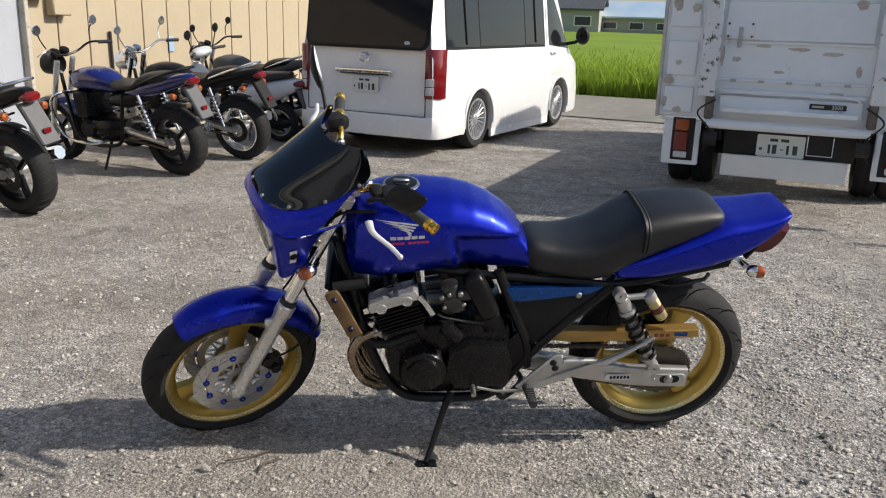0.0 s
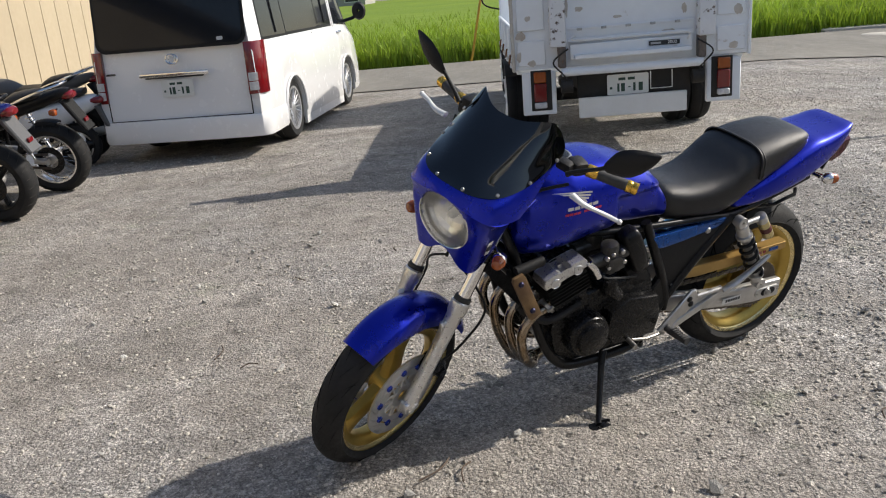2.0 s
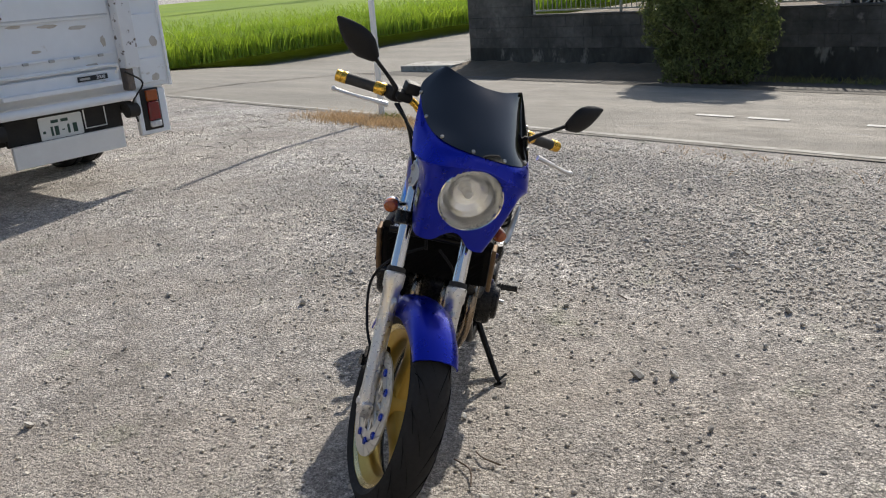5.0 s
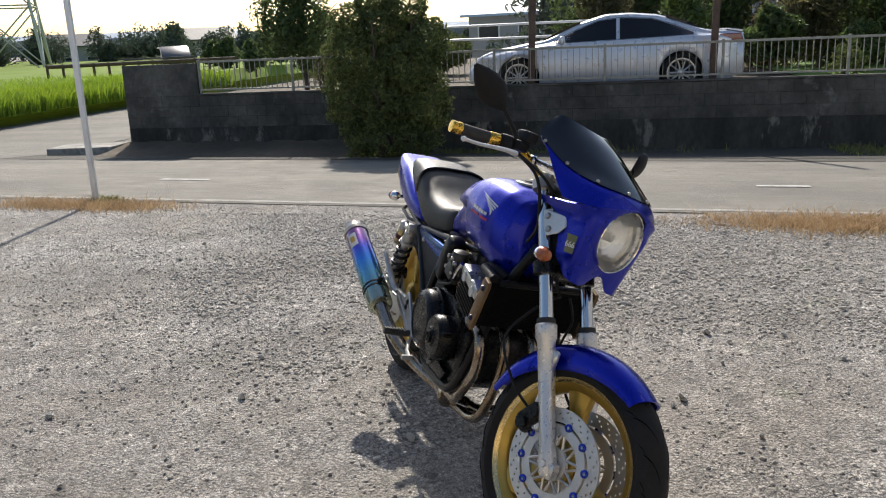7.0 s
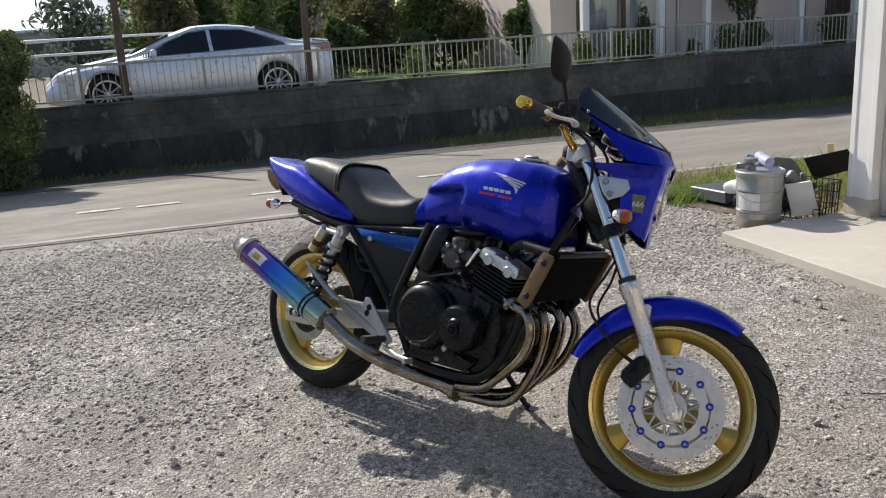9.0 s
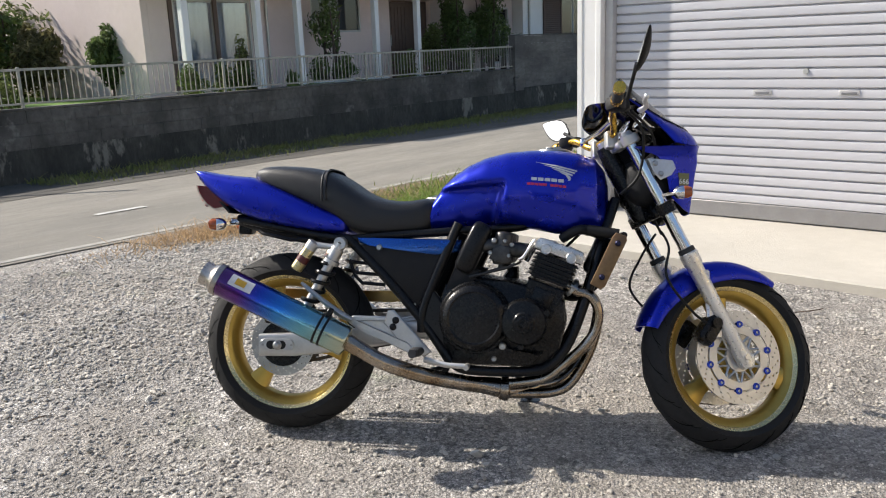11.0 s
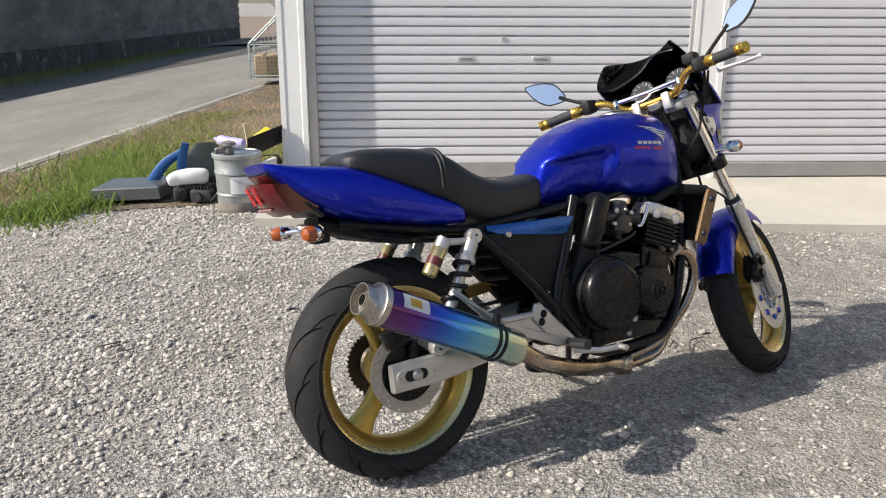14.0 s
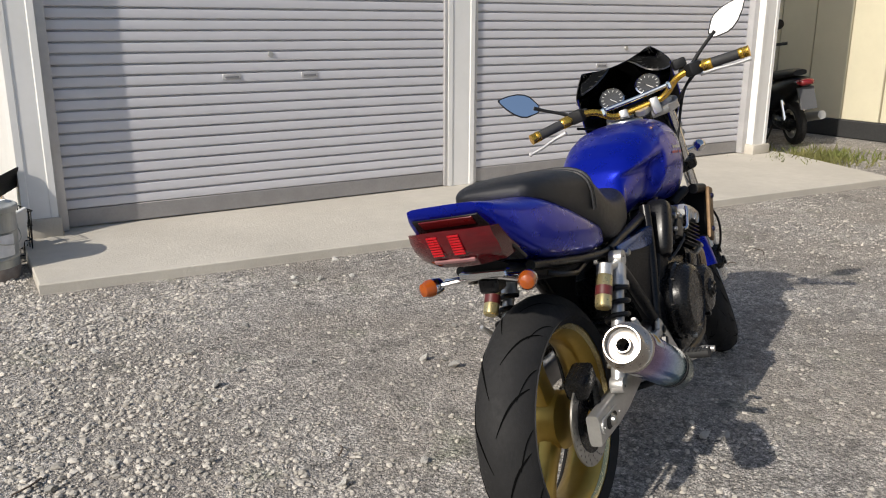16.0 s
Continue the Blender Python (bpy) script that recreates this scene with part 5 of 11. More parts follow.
        # low drop sides
        side = bx("drop_side", (s * 0.905, 1.65, 0.93), (0.03, 3.1, 0.30), M_TRUCKW, tr, 0.006, "low white drop side")
        for y in (0.5, 1.2, 1.9, 2.6):
            bx("stake", (s * 0.925, y, 0.90), (0.02, 0.06, 0.34), M_TRUCKW, side, 0.004)
            bm = B()
            tube(bm, [(s * 0.935, y - 0.2, 0.86), (s * 0.945, y - 0.2, 0.80), (s * 0.945, y - 0.12, 0.78)], 0.009, 6)
            part("rope_hook", bm, M_RUST, side)
        bx("side_rail", (s * 0.905, 1.65, 0.765), (0.05, 3.2, 0.045), M_GALV, tr, 0.006)
        bx("corner_post", (s * 0.905, 0.10, 1.08), (0.045, 0.06, 0.66), M_TRUCKW, tr, 0.006)
    # under-run bar and plate
    bx("underrun_bar", (0.01, 0.0, 0.405), (0.86, 0.035, 0.165), M_WHITE, tr, 0.006, "white underrun bar")
    for x in (-0.3, 0.32):
        bx("bar_bracket", (x, 0.12, 0.44), (0.06, 0.2, 0.12), M_UNDER, tr, 0.01)
    bx("plate_backing", (0.03, 0.06, 0.575), (0.9, 0.03, 0.19), M_UNDER, tr, 0.004)
    number_plate(tr, lambda a, b, d: (a - 0.02, 0.03 - d, 0.57 + b))
    bm = B()
    tube(bm, [(0.16, 0.02, 0.66), (0.16, 0.02, 0.52), (0.33, 0.02, 0.52), (0.33, 0.02, 0.66)], 0.005, 6)
    part("wire_bracket", bm, M_WHITE, tr)
    # chassis, bed and cab
    for s in (-1, 1):
        bx("chassis_beam", (s * 0.36, 2.4, 0.60), (0.07, 4.6, 0.16), M_UNDER, tr, 0.006)
    bx("bed_floor", (0, 1.65, 0.74), (1.80, 3.15, 0.06), M_TRUCKW, tr, 0.006)
    bx("axle", (0, 1.45, 0.345), (1.3, 0.12, 0.12), M_UNDER, tr, 0.04)
    bx("fuel_tank", (-0.62, 2.7, 0.52), (0.36, 0.6, 0.3), M_UNDER, tr, 0.05)
    bx("bed_bulkhead", (0, 3.22, 1.05), (1.80, 0.05, 0.6), M_TRUCKW, tr, 0.008)
    bm = B()
    prism(bm, [(3.32, 0.45), (4.05, 0.45), (4.1, 0.78), (5.0, 0.78), (5.05, 0.45), (5.2, 0.45), (5.22, 1.0), (5.0, 1.25), (4.72, 1.98), (4.5, 2.06), (3.45, 2.06), (3.34, 1.98)], 1.69, YZ(0), 0.035, 2)
    cab = part("cab", bm, M_TRUCKW, tr, "white steel cab")
    bm = B()
    prism(bm, rounded(-0.62, 0.62, 1.32, 1.78, 0.06), 0.02, XZ(3.322), 0.003)
    part("rear_window", bm, M_TINT, cab)
    for s in (-1, 1):
        bm = B()
        prism(bm, [(3.62, 1.25), (4.92, 1.22), (4.66, 1.90), (3.62, 1.90)], 0.01, YZ(s * 0.847), 0.003)
        part("door_window", bm, M_TINT, cab)
        bm = B()
        tube(bm, smooth_line([(s * 0.82, 4.95, 1.62), (s * 1.0, 5.05, 1.66), (s * 1.06, 5.05, 1.55), (s * 1.06, 5.05, 1.2), (s * 0.84, 5.0, 1.1)]), 0.011, 8)
        arm = part("mirror_arm", bm, M_BLACKMATT, cab)
        bm = B()
        box(bm, (s * 1.06, 5.05, 1.42), (0.16, 0.07, 0.28), 0.03, None, 3)
        part("mirror", bm, M_BLACKMATT if s > 0 else M_CLEAR, arm)
        bx("cab_step", (s * 0.8, 4.0, 0.42), (0.1, 0.4, 0.03), M_UNDER, cab, 0.004)
    return tr


tail_lift_truck()


# silver sedan behind the fence
def sedan():
    car = thing("sedan", "silver four-door sedan with tinted rear windows, parked behind the fence", "car", Matrix.Translation((13.22, -0.35, 0.33)))
    sh = Shell(-2.44, 2.33, ((-2.44, 0.72), (-2.2, 0.86), (-1.0, 0.895), (1.2, 0.895), (2.0, 0.82), (2.33, 0.6)), ((-2.44, 0.70), (-2.1, 0.82), (-1.0, 0.87), (1.0, 0.87), (1.9, 0.78), (2.33, 0.52)),
               ((-2.44, 0.62), (-1.9, 0.68), (-1.2, 0.58), (-0.6, 0.55), (0.1, 0.57), (0.75, 0.66), (1.1, 0.74), (1.9, 0.7), (2.33, 0.46)), ((-2.44, 0.30), (-2.2, 0.2), (-1.8, 0.17), (2.0, 0.17), (2.33, 0.24)),
               ((-2.44, 0.84), (-2.1, 0.93), (-1.2, 0.94), (0.0, 0.90), (1.0, 0.86), (1.9, 0.72), (2.2, 0.6), (2.33, 0.45)), ((-2.44, 0.95), (-2.3, 1.0), (-1.85, 1.02), (-1.5, 1.14), (-1.05, 1.31), (-0.55, 1.365), (-0.1, 1.355), (0.35, 1.22), (0.95, 0.95), (1.3, 0.90), (1.9, 0.80), (2.2, 0.68), (2.33, 0.5)),
               (-1.40, 1.40), 0.37, 0.32, None, 0.02)
    part("body", sh.mesh(), M_CARSILVER, car, "glossy silver bodywork", angle=30)
    for s in (-1, 1):
        top = ((-1.62, 0.99), (-1.25, 1.14), (-0.9, 1.25), (-0.4, 1.285), (0.0, 1.25), (0.4, 1.10), (0.85, 0.91))
        lo = ((-1.62, 0.96), (0.85, 0.895))
        part("rear_side_window", sh.pane(s, -1.60, -0.36, lo, top), M_TINT, car)
        part("front_side_window", sh.pane(s, -0.30, 0.80, lo, top), M_TINT, car)
        bm = B()
        tube(bm, [sh.at(y, lerp_table(y, top) + 0.012, s, 0.004) for y in steps(-1.64, 0.82, 0.1)], 0.009, 6)
        part("window_trim", bm, M_CHROME, car)
        bm = B()
        tube(bm, [sh.at(y, lerp_table(y, lo) - 0.006, s, 0.004) for y in steps(-1.62, 0.82, 0.2)], 0.007, 6)
        part("belt_trim", bm, M_CHROME, car)
        for y in (-0.12, -1.12):
            bm = B()
            tube(bm, smooth_line([sh.at(y + a, 0.82, s, o) for a, o in ((0, 0), (0.03, 0.03), (0.15, 0.03), (0.18, 0.0))]), 0.012, 8)
            part("door_handle", bm, M_CHROME, car)
        for y, z0 in ((0.72, 0.3), (-0.33, 0.25), (-1.22, 0.55)):
            part("door_joint", sh.pane(s, y, y + 0.007, ((y, z0), (y + 1, z0)), ((y, 0.88), (y + 1, 0.88)), 0.012, 0.02, 1), M_UNDER, car)
        bm = B()
        box(bm, (s * 0.98, 0.62, 0.95), (0.2, 0.1, 0.13), 0.04, None, 3)
        mir = part("door_mirror", bm, M_CARSILVER, car)
        bm = B()
        tube(bm, [(s * 0.80, 0.66, 0.90), (s * 0.93, 0.63, 0.91)], 0.02, 6)
        part("mirror_arm", bm, M_BLACKMATT, mir)
        for y in (-1.40, 1.40):
            car_wheel(car, (s * 0.795, y, 0.33), 0.33, 0.21, s, 0.235, 10, thin=0.014)
        bm = B()
        prism(bm, [(-2.43, 0.80), (-2.0, 0.86), (-2.02, 0.95), (-2.36, 0.95)], 0.05, YZ(s * 0.80), 0.01)
        part("tail_lamp", bm, M_RED, car, "red tail lamp")
        bm = B()
        prism(bm, [(2.2, 0.58), (1.75, 0.68), (1.72, 0.74), (2.1, 0.68)], 0.06, YZ(s * 0.755), 0.01)
        part("headlamp", bm, M_CLEAR, car, "clear headlamp")
        part("sill_trim", sh.pane(s, -0.95, 0.95, ((-1, 0.2), (1, 0.2)), ((-1, 0.24), (1, 0.24)), 0.01, 0.03, 3), M_CHROME, car)
    bm = B()
    prism(bm, [(-2.44, 1.0), (-2.2, 1.04), (-2.15, 1.02), (-2.4, 0.97)], 1.2, YZ(0), 0.004)
    part("boot_spoiler", bm, M_CARSILVER, car)
    for nm, y0, y1, z0, z1, w in (("windscreen", 0.32, 0.98, 1.225, 0.94, 0.56), ("rear_screen", -1.15, -1.75, 1.285, 1.045, 0.54)):
        bm = B()
        loft(bm, [[(w * k, y0 + (y1 - y0) * t, z0 + (z1 - z0) * t + 0.025 + o) for k in (-1, -0.5, 0, 0.5, 1)] + [(w * k, y0 + (y1 - y0) * t, z0 + (z1 - z0) * t - 0.01) for k in (1, 0.5, 0, -0.5, -1)] for t, o in ((0, 0), (0.5, 0.02), (1, 0))])
        bmesh.ops.recalc_face_normals(bm, faces=bm.faces)
        part(nm, bm, M_TINT, car)
    bm = B()
    box(bm, (0, 0, 0.24), (1.4, 4.2, 0.12), 0.03)
    part("underbody", bm, M_UNDER, car)


sedan()


# ---- trees and shrubs ----
def leaf_mesh(name, lumps, n, size, seed, flat=0.35):
    """Many small folded leaves in uneven lumps (x, y, z, rx, ry, rz), denser near their skins, with gaps."""
    r = random.Random(seed)
    vol = [a[3] * a[4] + a[4] * a[5] + a[3] * a[5] for a in lumps]
    vs, fs = [], []
    for (cx, cy, cz, rx, ry, rz), w in zip(lumps, vol):
        for _ in range(int(n * w / sum(vol))):
            d = V(r.gauss(0, 1), r.gauss(0, 1), r.gauss(0, 1)).normalized()
            k = noise.noise((d.x * 2.2 + cx * 3, d.y * 2.2 + cy * 3, d.z * 2.2 + seed)) * 0.34
            if noise.noise((d.x * 5 + cx, d.y * 5 + cy, d.z * 5 + 9)) < -0.28:
                continue
            q = (0.62 + 0.38 * r.random() ** 0.5) * (1 + k)
            p = V(cx + d.x * rx * q, cy + d.y * ry * q, cz + d.z * rz * q)
            a = (d + V(r.gauss(0, 0.6), r.gauss(0, 0.6), r.gauss(0, 0.6))).normalized()
            u, v = basis(a)
            t = r.random() * 6.28
            u, v = u * math.cos(t) + v * math.sin(t), v * math.cos(t) - u * math.sin(t)
            s = size * (0.6 + 0.8 * r.random())
            i = len(vs)
            vs += [p - u * s, p + v * s * flat + a * s * 0.12, p + u * s - a * s * 0.2, p - v * s * flat + a * s * 0.12]
            fs += [(i, i + 1, i + 2, i + 3)]
    me = bpy.data.meshes.new(name)
    me.from_pydata(vs, [], fs)
    return me


def tree(name, x, y, z, h, w, label, seed, material, n=2500, size=0.09, trunk=0.35, category="tree", group="", lumps=None, stems=1):
    r = random.Random(seed)
    t = thing(name, label, category, Matrix.Translation((x, y, z)), group)
    for k in range(stems):
        bm = B()
        a = 6.28 * k / max(1, stems) + r.random()
        o = 0.0 if stems == 1 else 0.12 * w
        b = [V(o * math.cos(a), o * math.sin(a), -0.1), V(o * 1.3 * math.cos(a) + r.uniform(-.04, .04) * h, o * 1.3 * math.sin(a), h * 0.4), V(o * 2 * math.cos(a), o * 2 * math.sin(a) + r.uniform(-.04, .04) * h, h * 0.8)]
        line = smooth_line(b, 4)
        r0 = 0.018 * h + 0.012
        tube(bm, line, [r0 * (1.15 - 0.95 * i / (len(line) - 1)) for i in range(len(line))], 8)
        part("trunk", bm, M_BARK, t)
    for k in range(5):
        bm = B()
        a = 6.28 * k / 5 + r.random()
        s = h * (trunk + 0.08 * k)
        e = V(math.cos(a) * w * 0.36, math.sin(a) * w * 0.36, s + h * 0.22)
        tube(bm, smooth_line([V(0, 0, s - 0.05 * h), e * 0.5 + V(0, 0, s * 0.45), e], 3), [0.009 * h * (1 - 0.12 * i) for i in range(7)], 6)
        part("limb", bm, M_BARK, t)
    if lumps is None:
        lumps = []
        for k in range(9):
            a = 6.28 * r.random()
            q = r.random()
            zz = h * (trunk + (1 - trunk) * (0.2 + 0.62 * k / 8))
            ww = w * 0.5 * (0.62 - 0.42 * abs(k / 8 - 0.35))
            lumps.append((math.cos(a) * ww * q, math.sin(a) * ww * q, zz, ww * r.uniform(0.7, 1.1), ww * r.uniform(0.7, 1.1), h * (1 - trunk) * r.uniform(0.17, 0.27)))
    part("crown", leaf_mesh("crown", lumps, n, size, seed), material, t)
    return t


M_LEAF_MID = mat("leaf_mid", (0.155, 0.185, 0.06), 0.8, c2=(0.09, 0.115, 0.04), scale=1.0, mix=0.5, island=True, random=0.45, thin=0.4)
M_LEAF_OLIVE = mat("leaf_olive", (0.17, 0.155, 0.07), 0.7, c2=(0.09, 0.085, 0.04), scale=1.0, mix=0.5, island=True, random=0.45, thin=0.5)
# far leaves, paled and greyed: distance haze is put into the colour
M_LEAF_HAZE = mat("leaf_haze", (0.135, 0.165, 0.12), 0.8, c2=(0.085, 0.11, 0.08), scale=0.2, mix=0.5, island=True, random=0.35, thin=0.3)

# tall broad shrub that grows before the wall, down to the road
hz = height(10.6, 3.0)
tree("shrub", 10.75, 3.02, hz, 2.75, 2.1, "large dense dark green shrub growing in front of the wall", 3, M_LEAF_MID, 40000, 0.042, 0.05, "shrub", stems=3,
     lumps=[(0, 0.05, 0.4, 0.5, 0.85, 0.55), (0, -0.55, 0.9, 0.45, 0.5, 0.55), (-0.1, 0.1, 0.95, 0.5, 0.55, 0.5), (0, 0.62, 1.0, 0.45, 0.48, 0.6), (-0.12, -0.3, 1.5, 0.5, 0.6, 0.5), (-0.08, 0.45, 1.6, 0.5, 0.6, 0.5), (0, -0.62, 1.85, 0.4, 0.42, 0.4), (0, 0.05, 2.05, 0.45, 0.5, 0.45), (0, -0.3, 2.35, 0.34, 0.42, 0.32), (0, 0.55, 2.15, 0.38, 0.4, 0.36), (0.02, 0.2, 2.5, 0.26, 0.3, 0.24)])
tree("garden_tree", 15.6, 6.2, 0.3, 2.9, 2.4, "loose dark green garden tree behind the fence", 8, M_LEAF, 6000, 0.07, 0.15)
tree("garden_tree", 12.3, 4.6, 0.35, 1.0, 0.9, "bare twiggy bush beside the fence", 18, M_LEAF_OLIVE, 350, 0.05, 0.15, "shrub", stems=5)
# the garden's row behind the sedan, some clipped, some loose
row = ((19, 4.6, 1.4, 2.0, 1), (17.5, -0.35, 3.0, 1.6, 2), (19, -1.2, 2.7, 2.0, 0), (16.8, -2.2, 2.2, 1.7, 1), (18.6, -3.4, 2.8, 2.0, 0), (16.2, -3.9, 1.5, 1.4, 0), (17.6, -5.2, 2.5, 1.8, 2), (16.1, -5.6, 1.1, 1.2, 0), (18.5, -6.8, 2.7, 2.2, 1), (16.9, -7.4, 1.7, 1.4, 2), (15.5, -8.2, 1.7, 1.1, 0), (15.9, -9.2, 1.8, 1.1, 1), (22, -6, 3.2, 3.0, 0), (22.5, -2.2, 3.0, 2.4, 1), (21, 5.5, 1.6, 2.2, 2), (22, -9.5, 3.2, 3.0, 0))
for k, (x, y, h, w, m) in enumerate(row):
    tree("garden_tree", x, y, 0.32, h, w, ("dark green clipped garden tree", "bright green bushy garden tree", "olive brown loose garden tree")[m], 40 + k, (M_LEAF, M_LEAF_PALE, M_LEAF_OLIVE)[m], 3200, 0.085, 0.22, group="garden trees behind the fence")
for k, (x, y, h, w) in enumerate(((13.1, -4.6, 0.75, 0.9), (12.6, -8.9, 0.8, 0.6), (12.7, -9.6, 0.5, 0.5), (12.9, -12.0, 0.8, 0.7), (12.4, -14.6, 0.9, 0.9), (12.7, -16.2, 0.7, 0.9), (13.4, -10.1, 1.35, 0.6))):
    tree("garden_shrub", x, y, 0.33, h, w, "small yellowish green garden shrub by the fence", 90 + k, M_LEAF_PALE if k % 2 else M_LEAF_MID, 700, 0.05, 0.1, "shrub", "garden shrubs", stems=3)
# plants about the porch
M_LEAF_DEEP = mat("leaf_deep", (0.14, 0.20, 0.06), 0.6, c2=(0.08, 0.12, 0.04), scale=1.0, mix=0.5, island=True, random=0.45, thin=0.4)
for k, (x, y, h, w, m, n, size) in enumerate(((13.1, -16.75, 1.5, 1.0, 1, 2600, 0.06), (13.5, -18.2, 2.7, 1.5, 0, 4200, 0.07), (13.7, -20.3, 2.8, 1.6, 0, 4200, 0.07), (12.35, -17.2, 0.75, 0.7, 2, 900, 0.05), (13.4, -12.9, 2.3, 1.25, 0, 800, 0.07), (12.7, -12.6, 0.8, 0.8, 0, 800, 0.06), (12.5, -8.0, 0.75, 0.8, 2, 900, 0.05), (12.6, -9.4, 0.7, 0.7, 2, 800, 0.05), (12.6, -10.8, 0.5, 0.5, 0, 500, 0.05))):
    tree("porch_plant", x, y, 0.36, h, w, ("dark green leafy plant beside the porch", "dense rounded green bush beside the porch", "yellowish green low plant behind the railing")[m], 300 + k, (M_LEAF_DEEP, M_LEAF_MID, M_LEAF_PALE)[m], n, size, 0.35 if n == 800 and h > 2 else 0.12, "plant", "plants about the porch", stems=3)
blades("weeds", [(a, b, 0.35, c) for a, b, z, c in scatter(3800, lambda r: (lambda y: (wall_x(y) + 0.45 + abs(r.gauss(0, 0.3)), y, r.uniform(0.3, 1.0) * (1.0 if noise.noise((y * 0.9, 0, 4)) > -0.05 else 0.45)))(r.uniform(-17.4, -5.0)), 33)], M_LUSH, 0.30, 0.016, 0.6, "yellowish green grass behind the railing", "weeds", 33)
for x, y, rad in ((12.3, -11.5, 0.34), (12.25, -13.1, 0.40), (12.5, -12.3, 0.26)):
    basin = thing("basin", "round white enamel basin standing by the fence", "basin", Matrix.Translation((x, y, 0.385)), "basins by the fence")
    bm = B()
    lathe(bm, [(0.0, 0.0), (rad * 0.72, 0.0), (rad * 0.97, 0.17), (rad * 1.04, 0.175), (rad * 1.04, 0.19), (rad * 0.94, 0.185), (rad * 0.70, 0.015), (0.0, 0.012)], seg=24)
    part("bowl", bm, M_WHITE, basin)
# dense mixed hedge closing the back of the garden
rr = random.Random(9)
for k, (y0, y1, x) in enumerate(((7.5, 3.6, 21.5), (0.4, -2.4, 20.0), (-1.5, -6.0, 19.6), (-5.5, -9.4, 18.8))):
    lumps = []
    for i in range(13):
        y = y0 + (y1 - y0) * (i + rr.random()) / 13
        h = rr.uniform(0.7, 2.3) * (0.55 if k == 0 else 1.0)
        lumps.append((rr.uniform(-0.7, 0.7), y - (y0 + y1) / 2, h * rr.uniform(0.45, 0.95), rr.uniform(0.5, 0.9), rr.uniform(0.5, 0.95), h * rr.uniform(0.4, 0.6)))
    tree("garden_hedge", x, (y0 + y1) / 2, 0.3, 2.6, 3.0, "dense uneven dark green hedge behind the garden", 130 + k, (M_LEAF_MID, M_LEAF, M_LEAF_OLIVE, M_LEAF_MID)[k], 8000, 0.085, 0.1, "hedge", "garden hedges", lumps, 3)
# cycad-like plants with long fronds before the second house
rr = random.Random(12)
for x, y in ((12.0, -17.9), (12.4, -16.6), (12.3, -19.0)):
    pl = thing("palm_shrub", "green palm-like shrub with long arching fronds", "palm", Matrix.Translation((x, y, 0.33)), "palm shrubs")
    bm = B()
    cyl(bm, (0, 0, -0.1), (0, 0, 0.5), 0.11, 0.08, 10)
    part("trunk", bm, M_BARK, pl)
    for k in range(18):
        a, e = 6.28 * k / 18 + rr.random() * 0.3, rr.uniform(0.3, 1.2)
        bm = B()
        line = smooth_line([V(0, 0, 0.5), V(math.cos(a) * 0.45 * math.cos(e), math.sin(a) * 0.45 * math.cos(e), 0.5 + 0.6 * math.sin(e)), V(math.cos(a) * 1.0 * math.cos(e * 0.7), math.sin(a) * 1.0 * math.cos(e * 0.7), 0.55 + 0.7 * math.sin(e))], 5)
        side = V(-math.sin(a), math.cos(a), 0)
        for i, p in enumerate(line[2:]):
            for s in (-1, 1):
                q = p + side * s * 0.16 + V(math.cos(a), math.sin(a), 0.3) * 0.1
                o = V(math.cos(a), math.sin(a), 0) * 0.02
                bm.faces.new([bm.verts.new(v) for v in (p - o, p + o, q)])
        tube(bm, line, 0.006, 4)
        part("frond", bm, M_LEAF_PALE, pl)


# ---- houses ----
M_PINKWALL = mat("pinkish_render", (0.70, 0.585, 0.545), 0.9, c2=(0.61, 0.505, 0.47), scale=1.0, mix=0.4, bump=0.004, bscale=60)
M_WHITEWALL = mat("white_render", (0.80, 0.79, 0.77), 0.9, c2=(0.72, 0.71, 0.68), scale=1.0, mix=0.4, bump=0.003, bscale=60)
M_ROOF = mat("dark_roof_tiles", (0.10, 0.105, 0.115), 0.6, c2=(0.06, 0.063, 0.07), scale=3, mix=0.5)
M_BROWNWOOD = mat("brown_louvre", (0.12, 0.075, 0.055), 0.6, c2=(0.08, 0.05, 0.04), scale=6)
M_CURTAIN = mat("white_curtain", (0.62, 0.64, 0.68), 0.9, c2=(0.5, 0.52, 0.56), scale=3, stretch=(6, 6, 0.3), mix=0.6)
M_ALUFRAME = mat("aluminium_frame", (0.5, 0.49, 0.46), 0.4, metal=0.5, scale=5)
M_PANE = mat("dark_pane", (0.03, 0.035, 0.04), 0.04, c2=(0.05, 0.055, 0.06), scale=1.0)


def wall_with_holes(bm, y0, y1, z0, z1, x, d, holes):
    """A wall in the yz plane, d thick, with rectangular holes (y0, y1, z0, z1)."""
    ys = sorted({y0, y1} | {v for h in holes for v in h[:2]})
    zs = sorted({z0, z1} | {v for h in holes for v in h[2:]})
    for a, b in zip(ys, ys[1:]):
        for c, e in zip(zs, zs[1:]):
            m, n = (a + b) / 2, (c + e) / 2
            if not any(h[0] < m < h[1] and h[2] < n < h[3] for h in holes):
                box(bm, (x, m, n), (d, b - a, e - c))
    bmesh.ops.remove_doubles(bm, verts=bm.verts, dist=1e-4)
    inner = {}
    for f in bm.faces:
        inner.setdefault(tuple(sorted(round(c, 3) for v in f.verts for c in v.co)), []).append(f)
    dead = [f for k in inner.values() if len(k) > 1 for f in k]
    bmesh.ops.delete(bm, geom=dead, context="FACES_ONLY")


